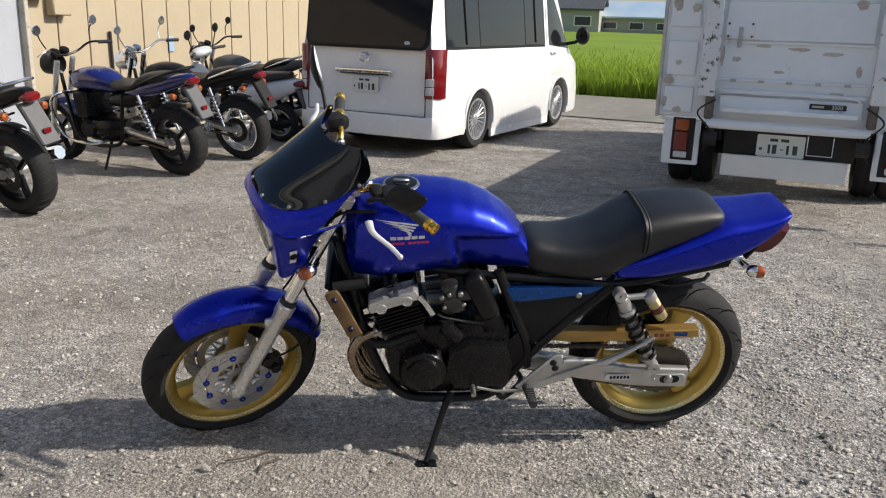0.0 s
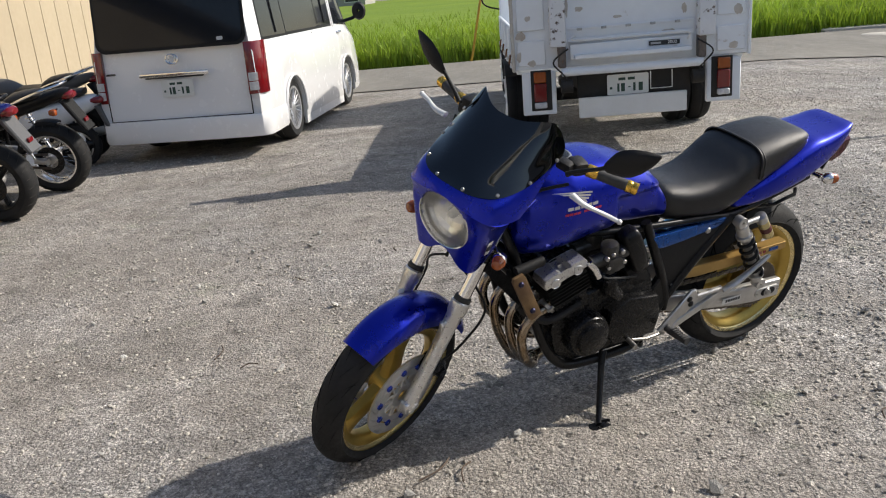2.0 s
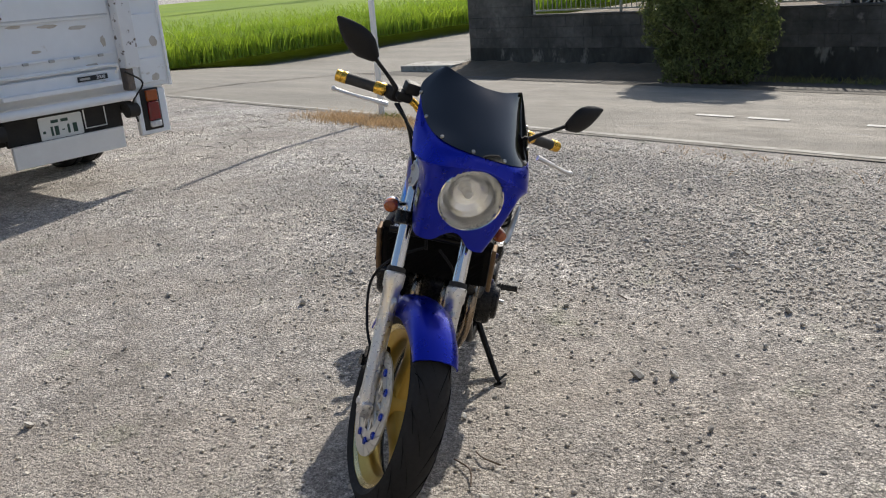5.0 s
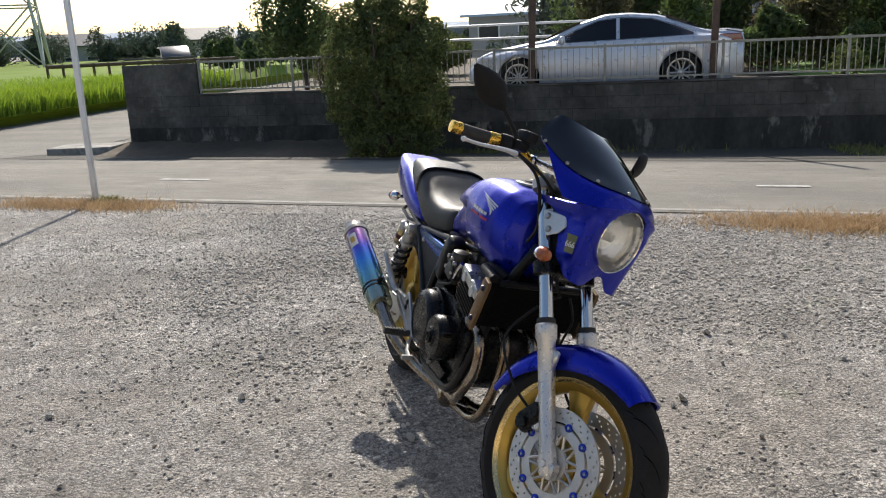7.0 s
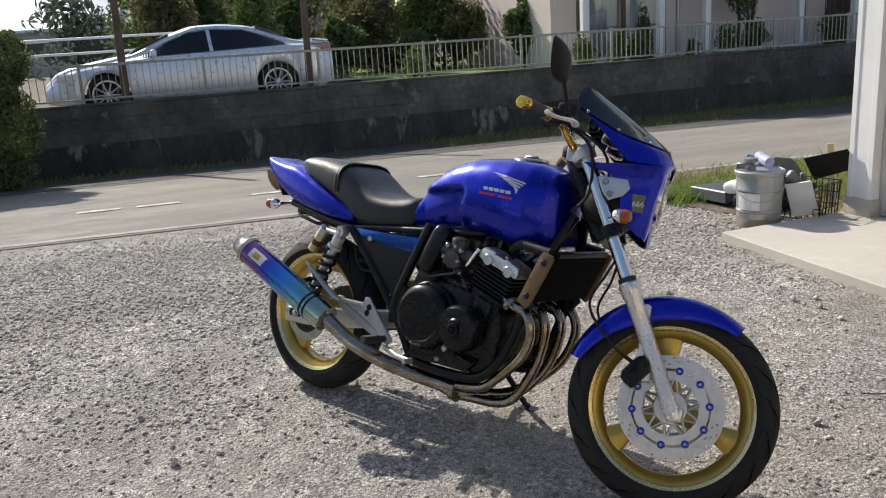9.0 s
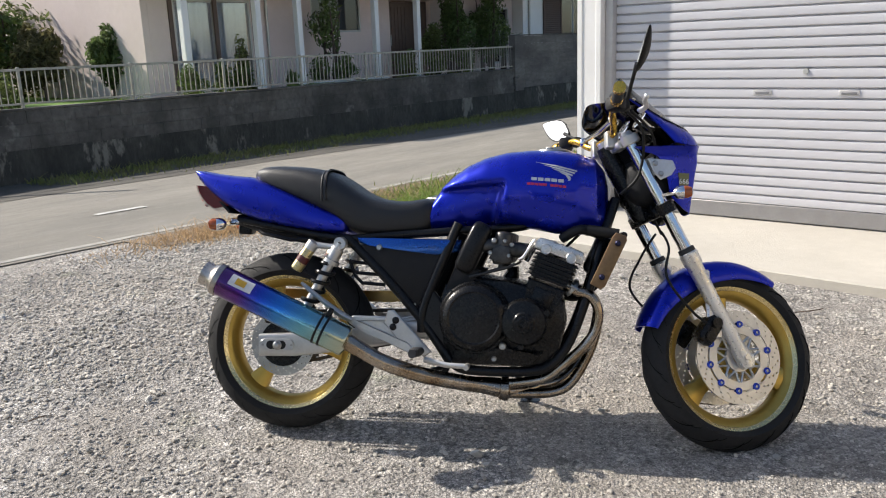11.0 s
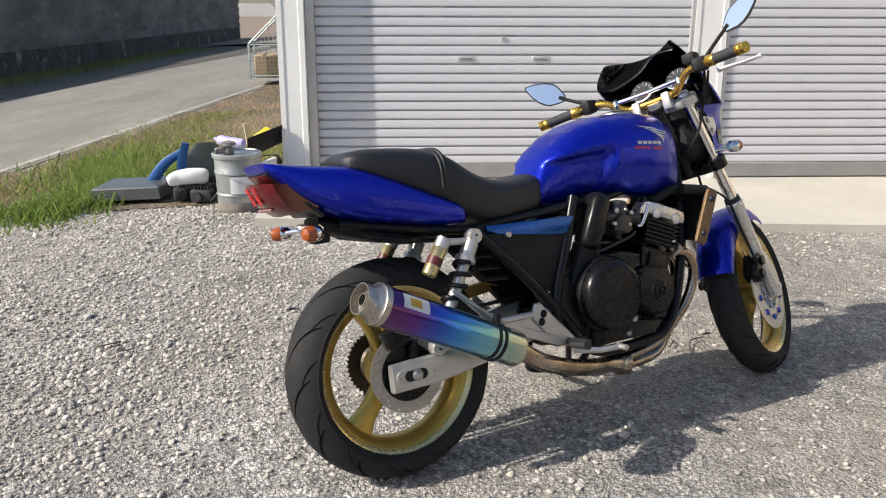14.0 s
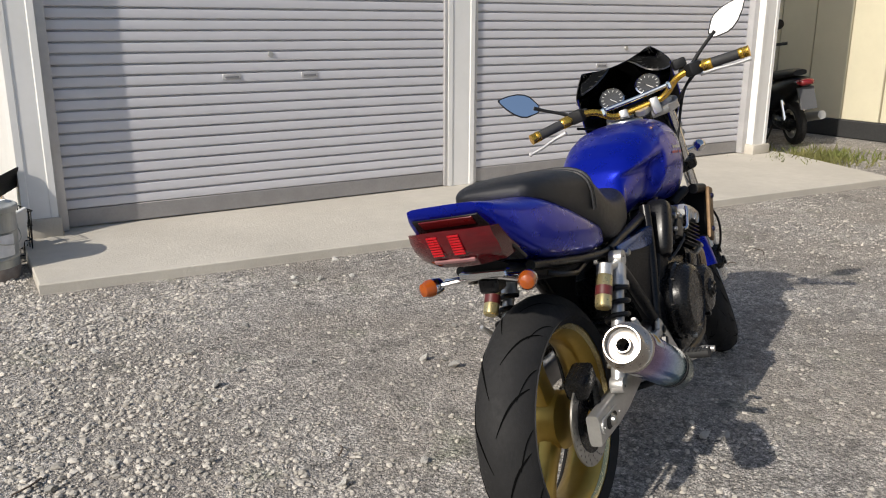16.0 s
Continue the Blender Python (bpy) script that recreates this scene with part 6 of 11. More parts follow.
def window_unit(parent, x, y0, y1, z0, z1, kind="pane", sash=2):
    """A framed window set into a wall that faces -x."""
    bm = B()
    t = 0.045
    for c, s in (((x, (y0 + y1) / 2, z0 + t / 2), (0.09, y1 - y0, t)), ((x, (y0 + y1) / 2, z1 - t / 2), (0.09, y1 - y0, t)), ((x, y0 + t / 2, (z0 + z1) / 2), (0.086, t, z1 - z0 - 2 * t)), ((x, y1 - t / 2, (z0 + z1) / 2), (0.086, t, z1 - z0 - 2 * t))):
        box(bm, c, s, 0.004)
    w = part("window", bm, M_ALUFRAME, parent)
    for k in range(sash):
        a, b = y0 + t + (y1 - y0 - 2 * t) * k / sash, y0 + t + (y1 - y0 - 2 * t) * (k + 1) / sash
        bm = B()
        box(bm, (x + 0.01 + 0.012 * (k % 2), (a + b) / 2, (z0 + z1) / 2), (0.008, b - a - 0.03, z1 - z0 - 2 * t - 0.03))
        part("pane", bm, M_PANE if kind != "curtain" else M_GLASSC, w)
        bm = B()
        box(bm, (x + 0.004 + 0.012 * (k % 2), b - 0.012, (z0 + z1) / 2), (0.03, 0.03, z1 - z0 - 2 * t), 0.003)
        part("sash", bm, M_ALUFRAME, w)
        if kind == "curtain":
            bm = B()
            loft(bm, [[(x + 0.09 + 0.02 * math.sin(i * 1.3), a + (b - a) * i / 24, z) for i in range(25)] for z in (z0 + t, z1 - t)], False, False)
            part("curtain", bm, M_CURTAIN, w)
    return w


M_GLASSC = glass_mat("clear_glass", (0.9, 0.92, 0.93), 0.02, 0.05)


def pink_house():
    h = thing("house", "pinkish beige rendered house with porch pillars and tall windows", "house")
    x = 14.3
    holes = [(-11.14, -9.02, 0.5, 2.45), (-14.94, -13.1, 1.7, 2.6), (-18.0, -16.14, 0.40, 2.55), (-22.3, -21.4, 0.6, 2.4)]
    bm = B()
    wall_with_holes(bm, -22.4, -8.4, 0.2, 3.0, x, 0.16, holes)
    part("wall", bm, M_PINKWALL, h, "pinkish beige front wall")
    for y in (-8.32, -22.48):
        bm = B()
        box(bm, (x + 3.2, y, 1.6), (6.55, 0.16, 2.8))
        part("wall", bm, M_PINKWALL, h)
    bm = B()
    box(bm, (x + 6.5, -15.4, 1.6), (0.16, 14.0, 2.8))
    part("wall", bm, M_PINKWALL, h)
    window_unit(h, x - 0.03, -11.14, -9.02, 0.5, 2.45, "curtain", 2)
    window_unit(h, x - 0.03, -14.94, -13.1, 1.7, 2.6, "pane", 2)
    window_unit(h, x - 0.03, -22.3, -21.4, 0.6, 2.4, "curtain", 2)
    for y in (-11.22, -10.12, -8.94):
        bm = B()
        box(bm, (x - 0.09, y, 1.47), (0.06, 0.10, 2.0), 0.006)
        part("window_post", bm, M_BROWNWOOD, h, "dark brown window post")
    bm = B()
    box(bm, (x + 0.08, -17.52, 1.47), (0.06, 0.92, 2.12), 0.004)
    part("side_panel", bm, M_BROWNWOOD, h, "dark brown panel beside the door")
    bm = B()
    box(bm, (x + 0.05, -16.60, 1.46), (0.06, 0.90, 2.10), 0.004)
    d = part("door", bm, M_BROWNWOOD, h, "dark brown wooden door")
    for k in range(6):
        bm = B()
        box(bm, (x + 0.012, -16.97 + 0.148 * k, 1.42), (0.02, 0.12, 1.9), 0.006)
        part("door_panel", bm, M_BROWNWOOD, d)
    bm = B()
    cyl(bm, (x - 0.02, -16.24, 1.3), (x - 0.02, -16.24, 1.6), 0.015, seg=8)
    part("handle", bm, M_GALV, d)
    # porch: pillars, beam, flat roof
    for y in (-8.3, -10.18, -11.39, -14.03, -15.72):
        bm = B()
        box(bm, (12.9, y, 1.45), (0.15, 0.15, 2.58), 0.012)
        box(bm, (12.9, y, 0.38), (0.30, 0.30, 0.12), 0.02)
        part("porch_pillar", bm, M_WHITEWALL, h, "pale square porch pillar")
    bm = B()
    box(bm, (13.45, -13.2, 2.85), (1.5, 10.4, 0.24), 0.01)
    part("porch_roof", bm, M_PINKWALL, h)
    bm = B()
    prism(bm, [(12.2, 3.0), (17.5, 5.1), (22.4, 3.0), (22.4, 3.12), (17.5, 5.25), (12.2, 3.12)], 14.5, XZ(-15.3))
    part("roof", bm, M_ROOF, h)
    bm = B()
    box(bm, (13.6, -13.2, 0.35), (1.35, 10.2, 0.1), 0.01)
    part("porch_step", bm, M_CONCRETE, h)
    for y in (-11.6, -15.5):
        bm = B()
        tube(bm, [(14.18, y, 0.3), (14.18, y, 2.75)], 0.035, 10)
        part("downpipe", bm, M_ALUFRAME, h)


pink_house()


def louvre_house():
    h = thing("house", "white rendered house with brown louvred shutters above a tall block wall", "house")
    x = 13.9
    y0, y1 = -38.2, -22.75
    wins = [(-27.3, -25.15), (-32.8, -30.85)]
    bm = B()
    wall_with_holes(bm, y0, y1, 0.2, 3.2, x, 0.16, [(a, b, 1.2, 2.9) for a, b in wins])
    part("wall", bm, M_WHITEWALL, h)
    for y in (y1 + 0.08, y0 - 0.08):
        bm = B()
        box(bm, (x + 3.5, y, 1.7), (7.16, 0.16, 3.0))
        part("wall", bm, M_WHITEWALL, h)
    for a, b in wins:
        window_unit(h, x - 0.03, a, b, 1.2, 2.9, "curtain", 2)
        for c in (b + 0.62,):
            bm = B()
            box(bm, (x - 0.09, c, 2.05), (0.02, 1.24, 1.74), 0.004)
            sh = part("shutter", bm, M_BROWNWOOD, h, "brown louvred shutter")
            for y in (c - 0.6, c + 0.6):
                bm = B()
                box(bm, (x - 0.12, y, 2.05), (0.05, 0.05, 1.74), 0.004)
                part("stile", bm, M_BROWNWOOD, sh)
            for k in range(24):
                bm = B()
                box(bm, (0, 0, 0), (0.012, 1.14, 0.055), 0.002, Matrix.Translation((x - 0.125, c, 1.23 + 0.07 * k)) @ Matrix.Rotation(radians(30), 4, "Y"))
                part("slat", bm, M_BROWNWOOD, sh)
    bm = B()
    tube(bm, [(x - 0.12, -22.95, 0.3), (x - 0.12, -22.95, 3.1)], 0.04, 10)
    part("downpipe", bm, M_ALUFRAME, h)
    bm = B()
    prism(bm, [(12.9, 3.1), (17.5, 5.3), (22, 3.1), (22, 3.22), (17.5, 5.45), (12.9, 3.22)], 16.0, XZ(-30.65))
    part("roof", bm, M_ROOF, h)


louvre_house()


M_FARWALL = mat("far_house_wall", (0.40, 0.385, 0.36), 0.9, c2=(0.32, 0.31, 0.29), scale=0.5)


def far_house(x, y, z, w, d, h, rz, roofm, wallm, label, storeys=1):
    t = thing("house", label, "house", Matrix.Translation((x, y, z)) @ Matrix.Rotation(radians(rz), 4, "Z"), "houses beyond the fields")
    bm = B()
    box(bm, (0, 0, h / 2 - 0.3), (w, d, h + 0.6))
    part("wall", bm, wallm, t)
    bm = B()
    k = h + min(w, d) * 0.28
    prism(bm, [(-d / 2 - 0.5, h - 0.05), (0, k), (d / 2 + 0.5, h - 0.05), (d / 2 + 0.5, h + 0.12), (0, k + 0.2), (-d / 2 - 0.5, h + 0.12)], w + 1.0, YZ(0))
    part("roof", bm, roofm, t)
    bm = B()
    prism(bm, [(-d / 2, h - 0.05), (0, k), (d / 2, h - 0.05)], w, YZ(0))
    part("gable", bm, wallm, t)
    n = max(2, int(w / 2.4))
    for s in range(storeys):
        for side in (-1, 1):
            for i in range(n):
                c = -w / 2 + w * (i + 0.5) / n
                zc = h * (s + 0.55) / storeys
                bm = B()
                box(bm, (c, side * d / 2, zc), (w / n * 0.55, 0.10, h / storeys * 0.42))
                wi = part("window", bm, M_WHITE, t)
                bm = B()
                box(bm, (c, side * (d / 2 + 0.03), zc), (w / n * 0.48, 0.08, h / storeys * 0.34))
                part("pane", bm, M_PANE, wi)
    return t


M_BLUEROOF = mat("pale_blue_roof", (0.35, 0.5, 0.66), 0.5, c2=(0.6, 0.66, 0.7), scale=0.4)
far_house(-24.5, 92, 0, 7, 6, 2.6, 8, M_ROOF, M_FARWALL, "low white house with a dark roof beyond the fields")
far_house(-17, 96, 0, 9, 6, 1.9, -4, M_BLUEROOF, M_FARWALL, "low shed with a pale blue roof beyond the fields")
far_house(-36, 110, 0, 10, 7, 4.6, 3, M_ROOF, M_FARWALL, "two-storey white house with a dark roof", 2)
far_house(-6, 118, 0, 10, 7, 4.8, -8, M_ROOF, M_PINKWALL, "two-storey beige house with a dark roof", 2)
far_house(5, 105, 0, 9, 7, 4.2, 12, M_ROOF, M_FARWALL, "white house with a dark roof beyond the fields", 2)
far_house(26, 108, 0, 12, 7, 4.4, -15, M_ROOF, M_FARWALL, "long white house beyond the fields", 2)
far_house(112, 78, 0, 9, 6, 2.4, -50, M_ROOF, M_FARWALL, "white house with a dark roof among trees", 2)
far_house(120, 60, 0, 8, 6, 2.6, -50, M_ROOF, M_PINKWALL, "beige house with a dark roof among trees", 2)
far_house(31, -4.5, 0.3, 9, 8, 3.0, 90, M_ROOF, M_FARWALL, "grey tiled house behind the garden trees")
far_house(62, 4, 0.2, 9, 8, 2.6, 80, M_BLUEROOF, M_FARWALL, "small pale blue roofed building far off")
rr = random.Random(77)
k = 0
for x0, y0, x1, y1, n in ((-60, 118, 45, 122, 15), (84, 76, 108, 40, 30), (58, 33, 75, 22, 5), (70, 12, 90, -30, 10), (36, 0, 44, -16, 7)):
    for i in range(n):
        q = (i + rr.uniform(0.1, 0.9)) / n
        x, y = x0 + (x1 - x0) * q, y0 + (y1 - y0) * q + rr.uniform(-3, 3)
        h = rr.uniform(3.0, 8.0) * (0.72 if x0 == 36 else 0.5 if x0 == 58 else 0.62)
        tree("tree", x, y, 0, h, h * rr.uniform(0.9, 1.9), "dark green broadleaf tree far across the fields", 200 + k, M_LEAF_HAZE, 900, 0.26, 0.02, group="trees beyond the fields")
        k += 1
for x, y, h in ((40, 19.5, 2.0), (43, 17.5, 2.5), (48, 24, 1.9), (37, 16.5, 1.7), (26, 9.0, 2.2), (30, 10.5, 2.7)):
    tree("tree", x, y, 0, h, h * 0.95, "rounded green tree beside the fields", 400 + int(x), M_LEAF, 1800, 0.15, 0.15, group="trees beside the fields")

# low ridge of hills; the haze of distance is put into their colour
bm = B()
rows = []
for i in range(61):
    a = radians(-60 + 210 * i / 60)
    hh = 26 + 30 * abs(noise.noise((i * 0.21, 0.3, 0))) + 8 * noise.noise((i * 0.9, 2, 0))
    rows.append([(2000 * math.cos(a), 2000 * math.sin(a), -5), (1960 * math.cos(a), 1960 * math.sin(a), hh * 0.7), (2050 * math.cos(a), 2050 * math.sin(a), hh), (2300 * math.cos(a), 2300 * math.sin(a), -5)])
loft(bm, rows, False, False)
bmesh.ops.recalc_face_normals(bm, faces=bm.faces)
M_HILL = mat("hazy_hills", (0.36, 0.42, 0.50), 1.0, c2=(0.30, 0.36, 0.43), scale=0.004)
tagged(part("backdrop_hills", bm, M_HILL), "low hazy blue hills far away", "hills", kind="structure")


def pylon(x, y, h, w, rz):
    t = thing("pylon", "grey steel lattice power pylon in the fields", "pylon", Matrix.Translation((x, y, -0.2)) @ Matrix.Rotation(radians(rz), 4, "Z"))
    at = lambda i, z: V((1 if i in (0, 3) else -1) * w / 2 * (1 - 0.86 * z / h), (1 if i < 2 else -1) * w / 2 * (1 - 0.86 * z / h), z)
    for i in range(4):
        bm = B()
        tube(bm, [at(i, 0), at(i, h)], 0.14, 6)
        part("leg", bm, M_GALV, t)
    zs = [0]
    while zs[-1] < h * 0.96:
        zs.append(min(h, zs[-1] + w * (1 - 0.86 * zs[-1] / h) * 0.95))
    for a, b in zip(zs, zs[1:]):
        for i in range(4):
            j = (i + 1) % 4
            for p, q in ((at(i, a), at(j, b)), (at(j, a), at(i, b)), (at(i, b), at(j, b))):
                bm = B()
                cyl(bm, p, q, 0.07, seg=4)
                part("brace", bm, M_GALV, t)
    for z in (h * 0.62, h * 0.78, h * 0.94):
        bm = B()
        cyl(bm, (-w * 0.9, 0, z), (w * 0.9, 0, z), 0.12, seg=6)
        part("cross_arm", bm, M_GALV, t)


pylon(70, 55.5, 32, 6.5, 30)

M_RUSTPOST = mat("rusty_post", (0.16, 0.10, 0.07), 0.85, c2=(0.09, 0.06, 0.045), scale=7, mix=0.6)
# distant car on the field road, with its bank and rail
car = thing("car", "small dark car far off on the field road", "car", Matrix.Translation((45, 25.2, 0.15)) @ Matrix.Rotation(radians(35), 4, "Z"))
bm = B()
prism(bm, [(-1.9, 0.3), (1.9, 0.3), (2.0, 0.75), (1.1, 0.9), (0.5, 1.42), (-1.1, 1.45), (-1.8, 0.95), (-2.0, 0.8)], 1.65, XZ(0), 0.08, 2)
part("body", bm, mat("dark_car_paint", (0.05, 0.055, 0.065), 0.3, c2=(0.04, 0.045, 0.05), scale=4, coat=0.6), car)
for s in (-1, 1):
    bm = B()
    prism(bm, [(-1.5, 0.95), (0.85, 0.93), (0.42, 1.34), (-1.05, 1.36)], 0.02, XZ(s * 0.825))
    part("side_window", bm, M_TINT, car)
    for x in (-1.25, 1.3):
        bm = B()
        lathe(bm, [(0.02, -0.08), (0.3, -0.09), (0.32, 0.0), (0.3, 0.09), (0.02, 0.08)], (x, s * 0.75, 0.32), (0, 1, 0), 20)
        part("wheel", bm, M_TYRE, car)
rail = thing("guard_rail", "brown rusty guard rail along the field road", "guard rail")
for i in range(14):
    p = V(33 + i * 0.4, 25.2 - i * 0.55, 0)
    bm = B()
    box(bm, (p.x, p.y, 0.45), (0.1, 0.1, 1.0), 0.01)
    part("post", bm, M_RUSTPOST, rail)
bm = B()
tube(bm, [(33, 25.2, 0.85), (38.2, 18.05, 0.85)], 0.09, 8)
part("beam", bm, M_RUSTPOST, rail)

# two rusty posts before the sedan, with pale rails strung between
for y in (0.80, -2.22):
    bm = B()
    cyl(bm, (12.0, y, 0.2), (12.02, y - 0.06, 2.9), 0.065, 0.055, 12)
    tagged(part("rusty_post", bm, M_RUSTPOST), "rusty brown steel post behind the fence", "post", "rusty posts")
for z in (1.35, 1.62):
    bm = B()
    tube(bm, [(14.9, 3.4, z), (14.9, 1.0, z), (14.9, -1.0, z)], 0.025, 8)
    tagged(part("rail", bm, M_WHITE), "white tubular garden rail on posts", "rail", "garden rails")


# ---- cream shed along the lot ----
M_CREAM = mat("cream_siding", (0.47, 0.39, 0.27), 0.6, c2=(0.41, 0.335, 0.23), scale=1.2, mix=0.4, spots=(5.0, 0.70, (0.40, 0.31, 0.2)))
M_GREYDOOR = mat("grey_steel_door", (0.42, 0.44, 0.48), 0.5, c2=(0.36, 0.38, 0.42), scale=2)
M_BLIND = mat("brown_blind", (0.28, 0.17, 0.09), 0.7, c2=(0.2, 0.12, 0.07), scale=12)
shed = thing("shed", "cream metal-sided shed with vertical joints and a grey door", "shed")
WX = -7.05
bm = B()
box(bm, (-11.14, -2.0, 1.7), (8.04, 32.4, 3.4))
part("core_wall", bm, M_DARK, shed)
y = 4.42
while y < 14.2:
    bm = B()
    box(bm, (WX - 0.03, y + 0.228, 1.8), (0.06, 0.447, 3.2), 0.008)
    part("siding_panel", bm, M_CREAM, shed)
    y += 0.46
# the same cream, with the sunlight on these panels put into the colour
M_CREAM_LIT = mat("sunlit_cream_siding", (0.66, 0.61, 0.45), 0.6, c2=(0.58, 0.53, 0.39), scale=1.2, mix=0.4)
y = -3.0
while y > -16:
    bm = B()
    box(bm, (WX - 0.03, y - 0.228, 1.8), (0.06, 0.447, 3.2), 0.008)
    part("siding_panel", bm, M_CREAM_LIT, shed)
    y -= 0.46
for a, b in ((4.4, 14.3), (-18.2, -3.0), (-3.0, 2.2)):
    bm = B()
    box(bm, (WX - 0.03, (a + b) / 2, 0.1), (0.10, b - a, 0.20), 0.01)
    part("base_strip", bm, M_DARK, shed)
bm = B()
box(bm, (WX - 0.04, 3.3, 1.7), (0.06, 2.2, 3.4), 0.004)
part("grey_wall", bm, M_GREYDOOR, shed, "grey painted end panel")
bm = B()
box(bm, (WX + 0.02, 3.62, 1.08), (0.05, 0.9, 2.06), 0.006)
door = part("door", bm, M_GREYDOOR, shed, "grey steel door with a brown blind")
bm = B()
box(bm, (WX + 0.05, 3.62, 1.55), (0.02, 0.66, 0.9), 0.004)
part("window_pane", bm, M_PANE, door)
for k in range(14):
    bm = B()
    box(bm, (WX + 0.066, 3.62, 1.14 + 0.062 * k), (0.006, 0.62, 0.05), 0.002)
    part("blind_slat", bm, M_BLIND, door)
bm = B()
box(bm, (WX + 0.03, 4.40, 1.7), (0.10, 0.06, 3.4), 0.008)
part("corner_trim", bm, mat("cracked_cream_paint", (0.55, 0.5, 0.42), 0.7, c2=(0.4, 0.36, 0.3), scale=4, mix=0.5, spots=(8.0, 0.6, (0.16, 0.12, 0.09))), shed)
bm = B()
box(bm, (WX - 0.04, -0.4, 1.9), (0.06, 5.2, 3.0), 0.004)
part("siding_blank", bm, M_CREAM, shed)
for y0, y1, z0, z1 in ((4.72, 4.98, 1.33, 1.62), (4.45, 4.66, 1.50, 1.72)):
    bm = B()
    box(bm, (WX + 0.07, (y0 + y1) / 2, (z0 + z1) / 2), (0.13, y1 - y0, z1 - z0), 0.015)
    tagged(part("meter_box", bm, M_CREAM), "cream electric meter box on the shed wall", "meter box", "meter boxes")
bm = B()
tube(bm, [(WX + 0.03, 5.66, 0.05), (WX + 0.03, 5.64, 1.15)], 0.018, 8)
tagged(part("conduit_pipe", bm, M_UNDER), "dark conduit pipe on the shed wall", "pipe")
bm = B()
box(bm, (WX + 0.02, 6.75, 0.98), (0.01, 0.10, 0.2), 0.002)
tagged(part("notice_card", bm, mat("blue_card", (0.35, 0.5, 0.68), 0.5)), "small pale blue card on the shed wall", "card")
bm = B()
prism(bm, [(-6.7, 3.36), (-11, 4.4), (-15.4, 3.36), (-15.4, 3.5), (-11, 4.55), (-6.7, 3.5)], 33, XZ(-2.0))
part("roof", bm, M_ROOF, shed)

# ---- the blue motorcycle ----
def flake(name, c, c2):
    m = mat(name, c, 0.30, metal=0.72, c2=c2, scale=3, mix=0.25, coat=0.3, rvar=0.2)
    return m


M_BLUE = flake("candy_blue", (0.0015, 0.014, 0.42), (0.001, 0.010, 0.30))
# paler than M_BLUE: the strip's sky reflection is put into the base colour
M_BLUE2 = mat("sky_sheen_blue", (0.012, 0.085, 0.36), 0.25, metal=0.85, coat=0.3)
M_MAROON = mat("maroon_label", (0.10, 0.015, 0.015), 0.45, scale=40)
M_GOLD = mat("gold_wheel", (0.55, 0.38, 0.09), 0.36, metal=0.75, c2=(0.42, 0.28, 0.06), scale=7, mix=0.3)
M_LIP = mat("machined_gold_lip", (0.74, 0.58, 0.26), 0.25, metal=0.85, c2=(0.7, 0.58, 0.32), scale=20)
M_GOLD2 = mat("gold_anodised", (0.75, 0.46, 0.08), 0.25, metal=0.9, c2=(0.6, 0.35, 0.05), scale=20)
M_ALU = mat("bare_aluminium", (0.58, 0.57, 0.55), 0.38, metal=0.75, c2=(0.42, 0.41, 0.39), scale=14, mix=0.4, bump=0.0004, bscale=200)
M_SLIDER = mat("fork_slider", (0.74, 0.735, 0.72), 0.30, metal=0.75, c2=(0.58, 0.57, 0.55), scale=11, mix=0.4)
M_STEEL = mat("disc_steel", (0.44, 0.43, 0.41), 0.32, metal=0.9, c2=(0.32, 0.31, 0.29), scale=20)
M_ENGINE = mat("engine_black", (0.005, 0.005, 0.006), 0.27, c2=(0.010, 0.010, 0.0095), scale=12, mix=0.4, bump=0.0004, bscale=160)
M_FIN = mat("fin_black", (0.005, 0.005, 0.0055), 0.34, c2=(0.010, 0.010, 0.010), scale=18, mix=0.4)
M_VINYL = mat("seat_vinyl", (0.008, 0.008, 0.009), 0.42, spec=0.5, c2=(0.012, 0.012, 0.013), scale=10, bump=0.0012, bscale=420)
M_PIPE = mat("exhaust_steel", (0.42, 0.38, 0.33), 0.25, metal=1.0, c2=(0.24, 0.17, 0.10), scale=7, mix=0.6, spots=(9.0, 0.62, (0.16, 0.1, 0.06)))
M_OUTLET = mat("outlet_steel", (0.52, 0.48, 0.43), 0.30, metal=0.9, c2=(0.36, 0.32, 0.28), scale=12, mix=0.5)
M_COPPER = mat("radiator_bracket", (0.23, 0.145, 0.065), 0.55, metal=0.4, c2=(0.12, 0.07, 0.04), scale=12, mix=0.5)
M_CHAIN = mat("chain", (0.12, 0.1, 0.08), 0.5, metal=0.7, c2=(0.05, 0.04, 0.03), scale=30)
M_BLUEBOLT = mat("blue_anodised", (0.03, 0.07, 0.5), 0.25, metal=0.8)
M_DARKBOLT = mat("dark_bolt", (0.03, 0.03, 0.07), 0.35, metal=0.7, scale=40)
M_DISC = mat("bright_disc", (0.66, 0.655, 0.64), 0.36, metal=0.75, c2=(0.50, 0.49, 0.47), scale=16, mix=0.4)
M_STICKER = mat("sticker_white", (0.7, 0.7, 0.68), 0.4, scale=20)
M_TAIL = mat("tail_lens", (0.115, 0.003, 0.006), 0.12, c2=(0.06, 0.002, 0.004), scale=30, coat=0.4, stretch=(1, 1, 6))
M_REFL = mat("lamp_reflector", (0.98, 0.97, 0.95), 0.24, metal=0.85, c2=(0.85, 0.85, 0.85), scale=30)
M_LENS = glass_mat("lamp_glass", (0.96, 0.97, 0.97), 0.02, 0.02)
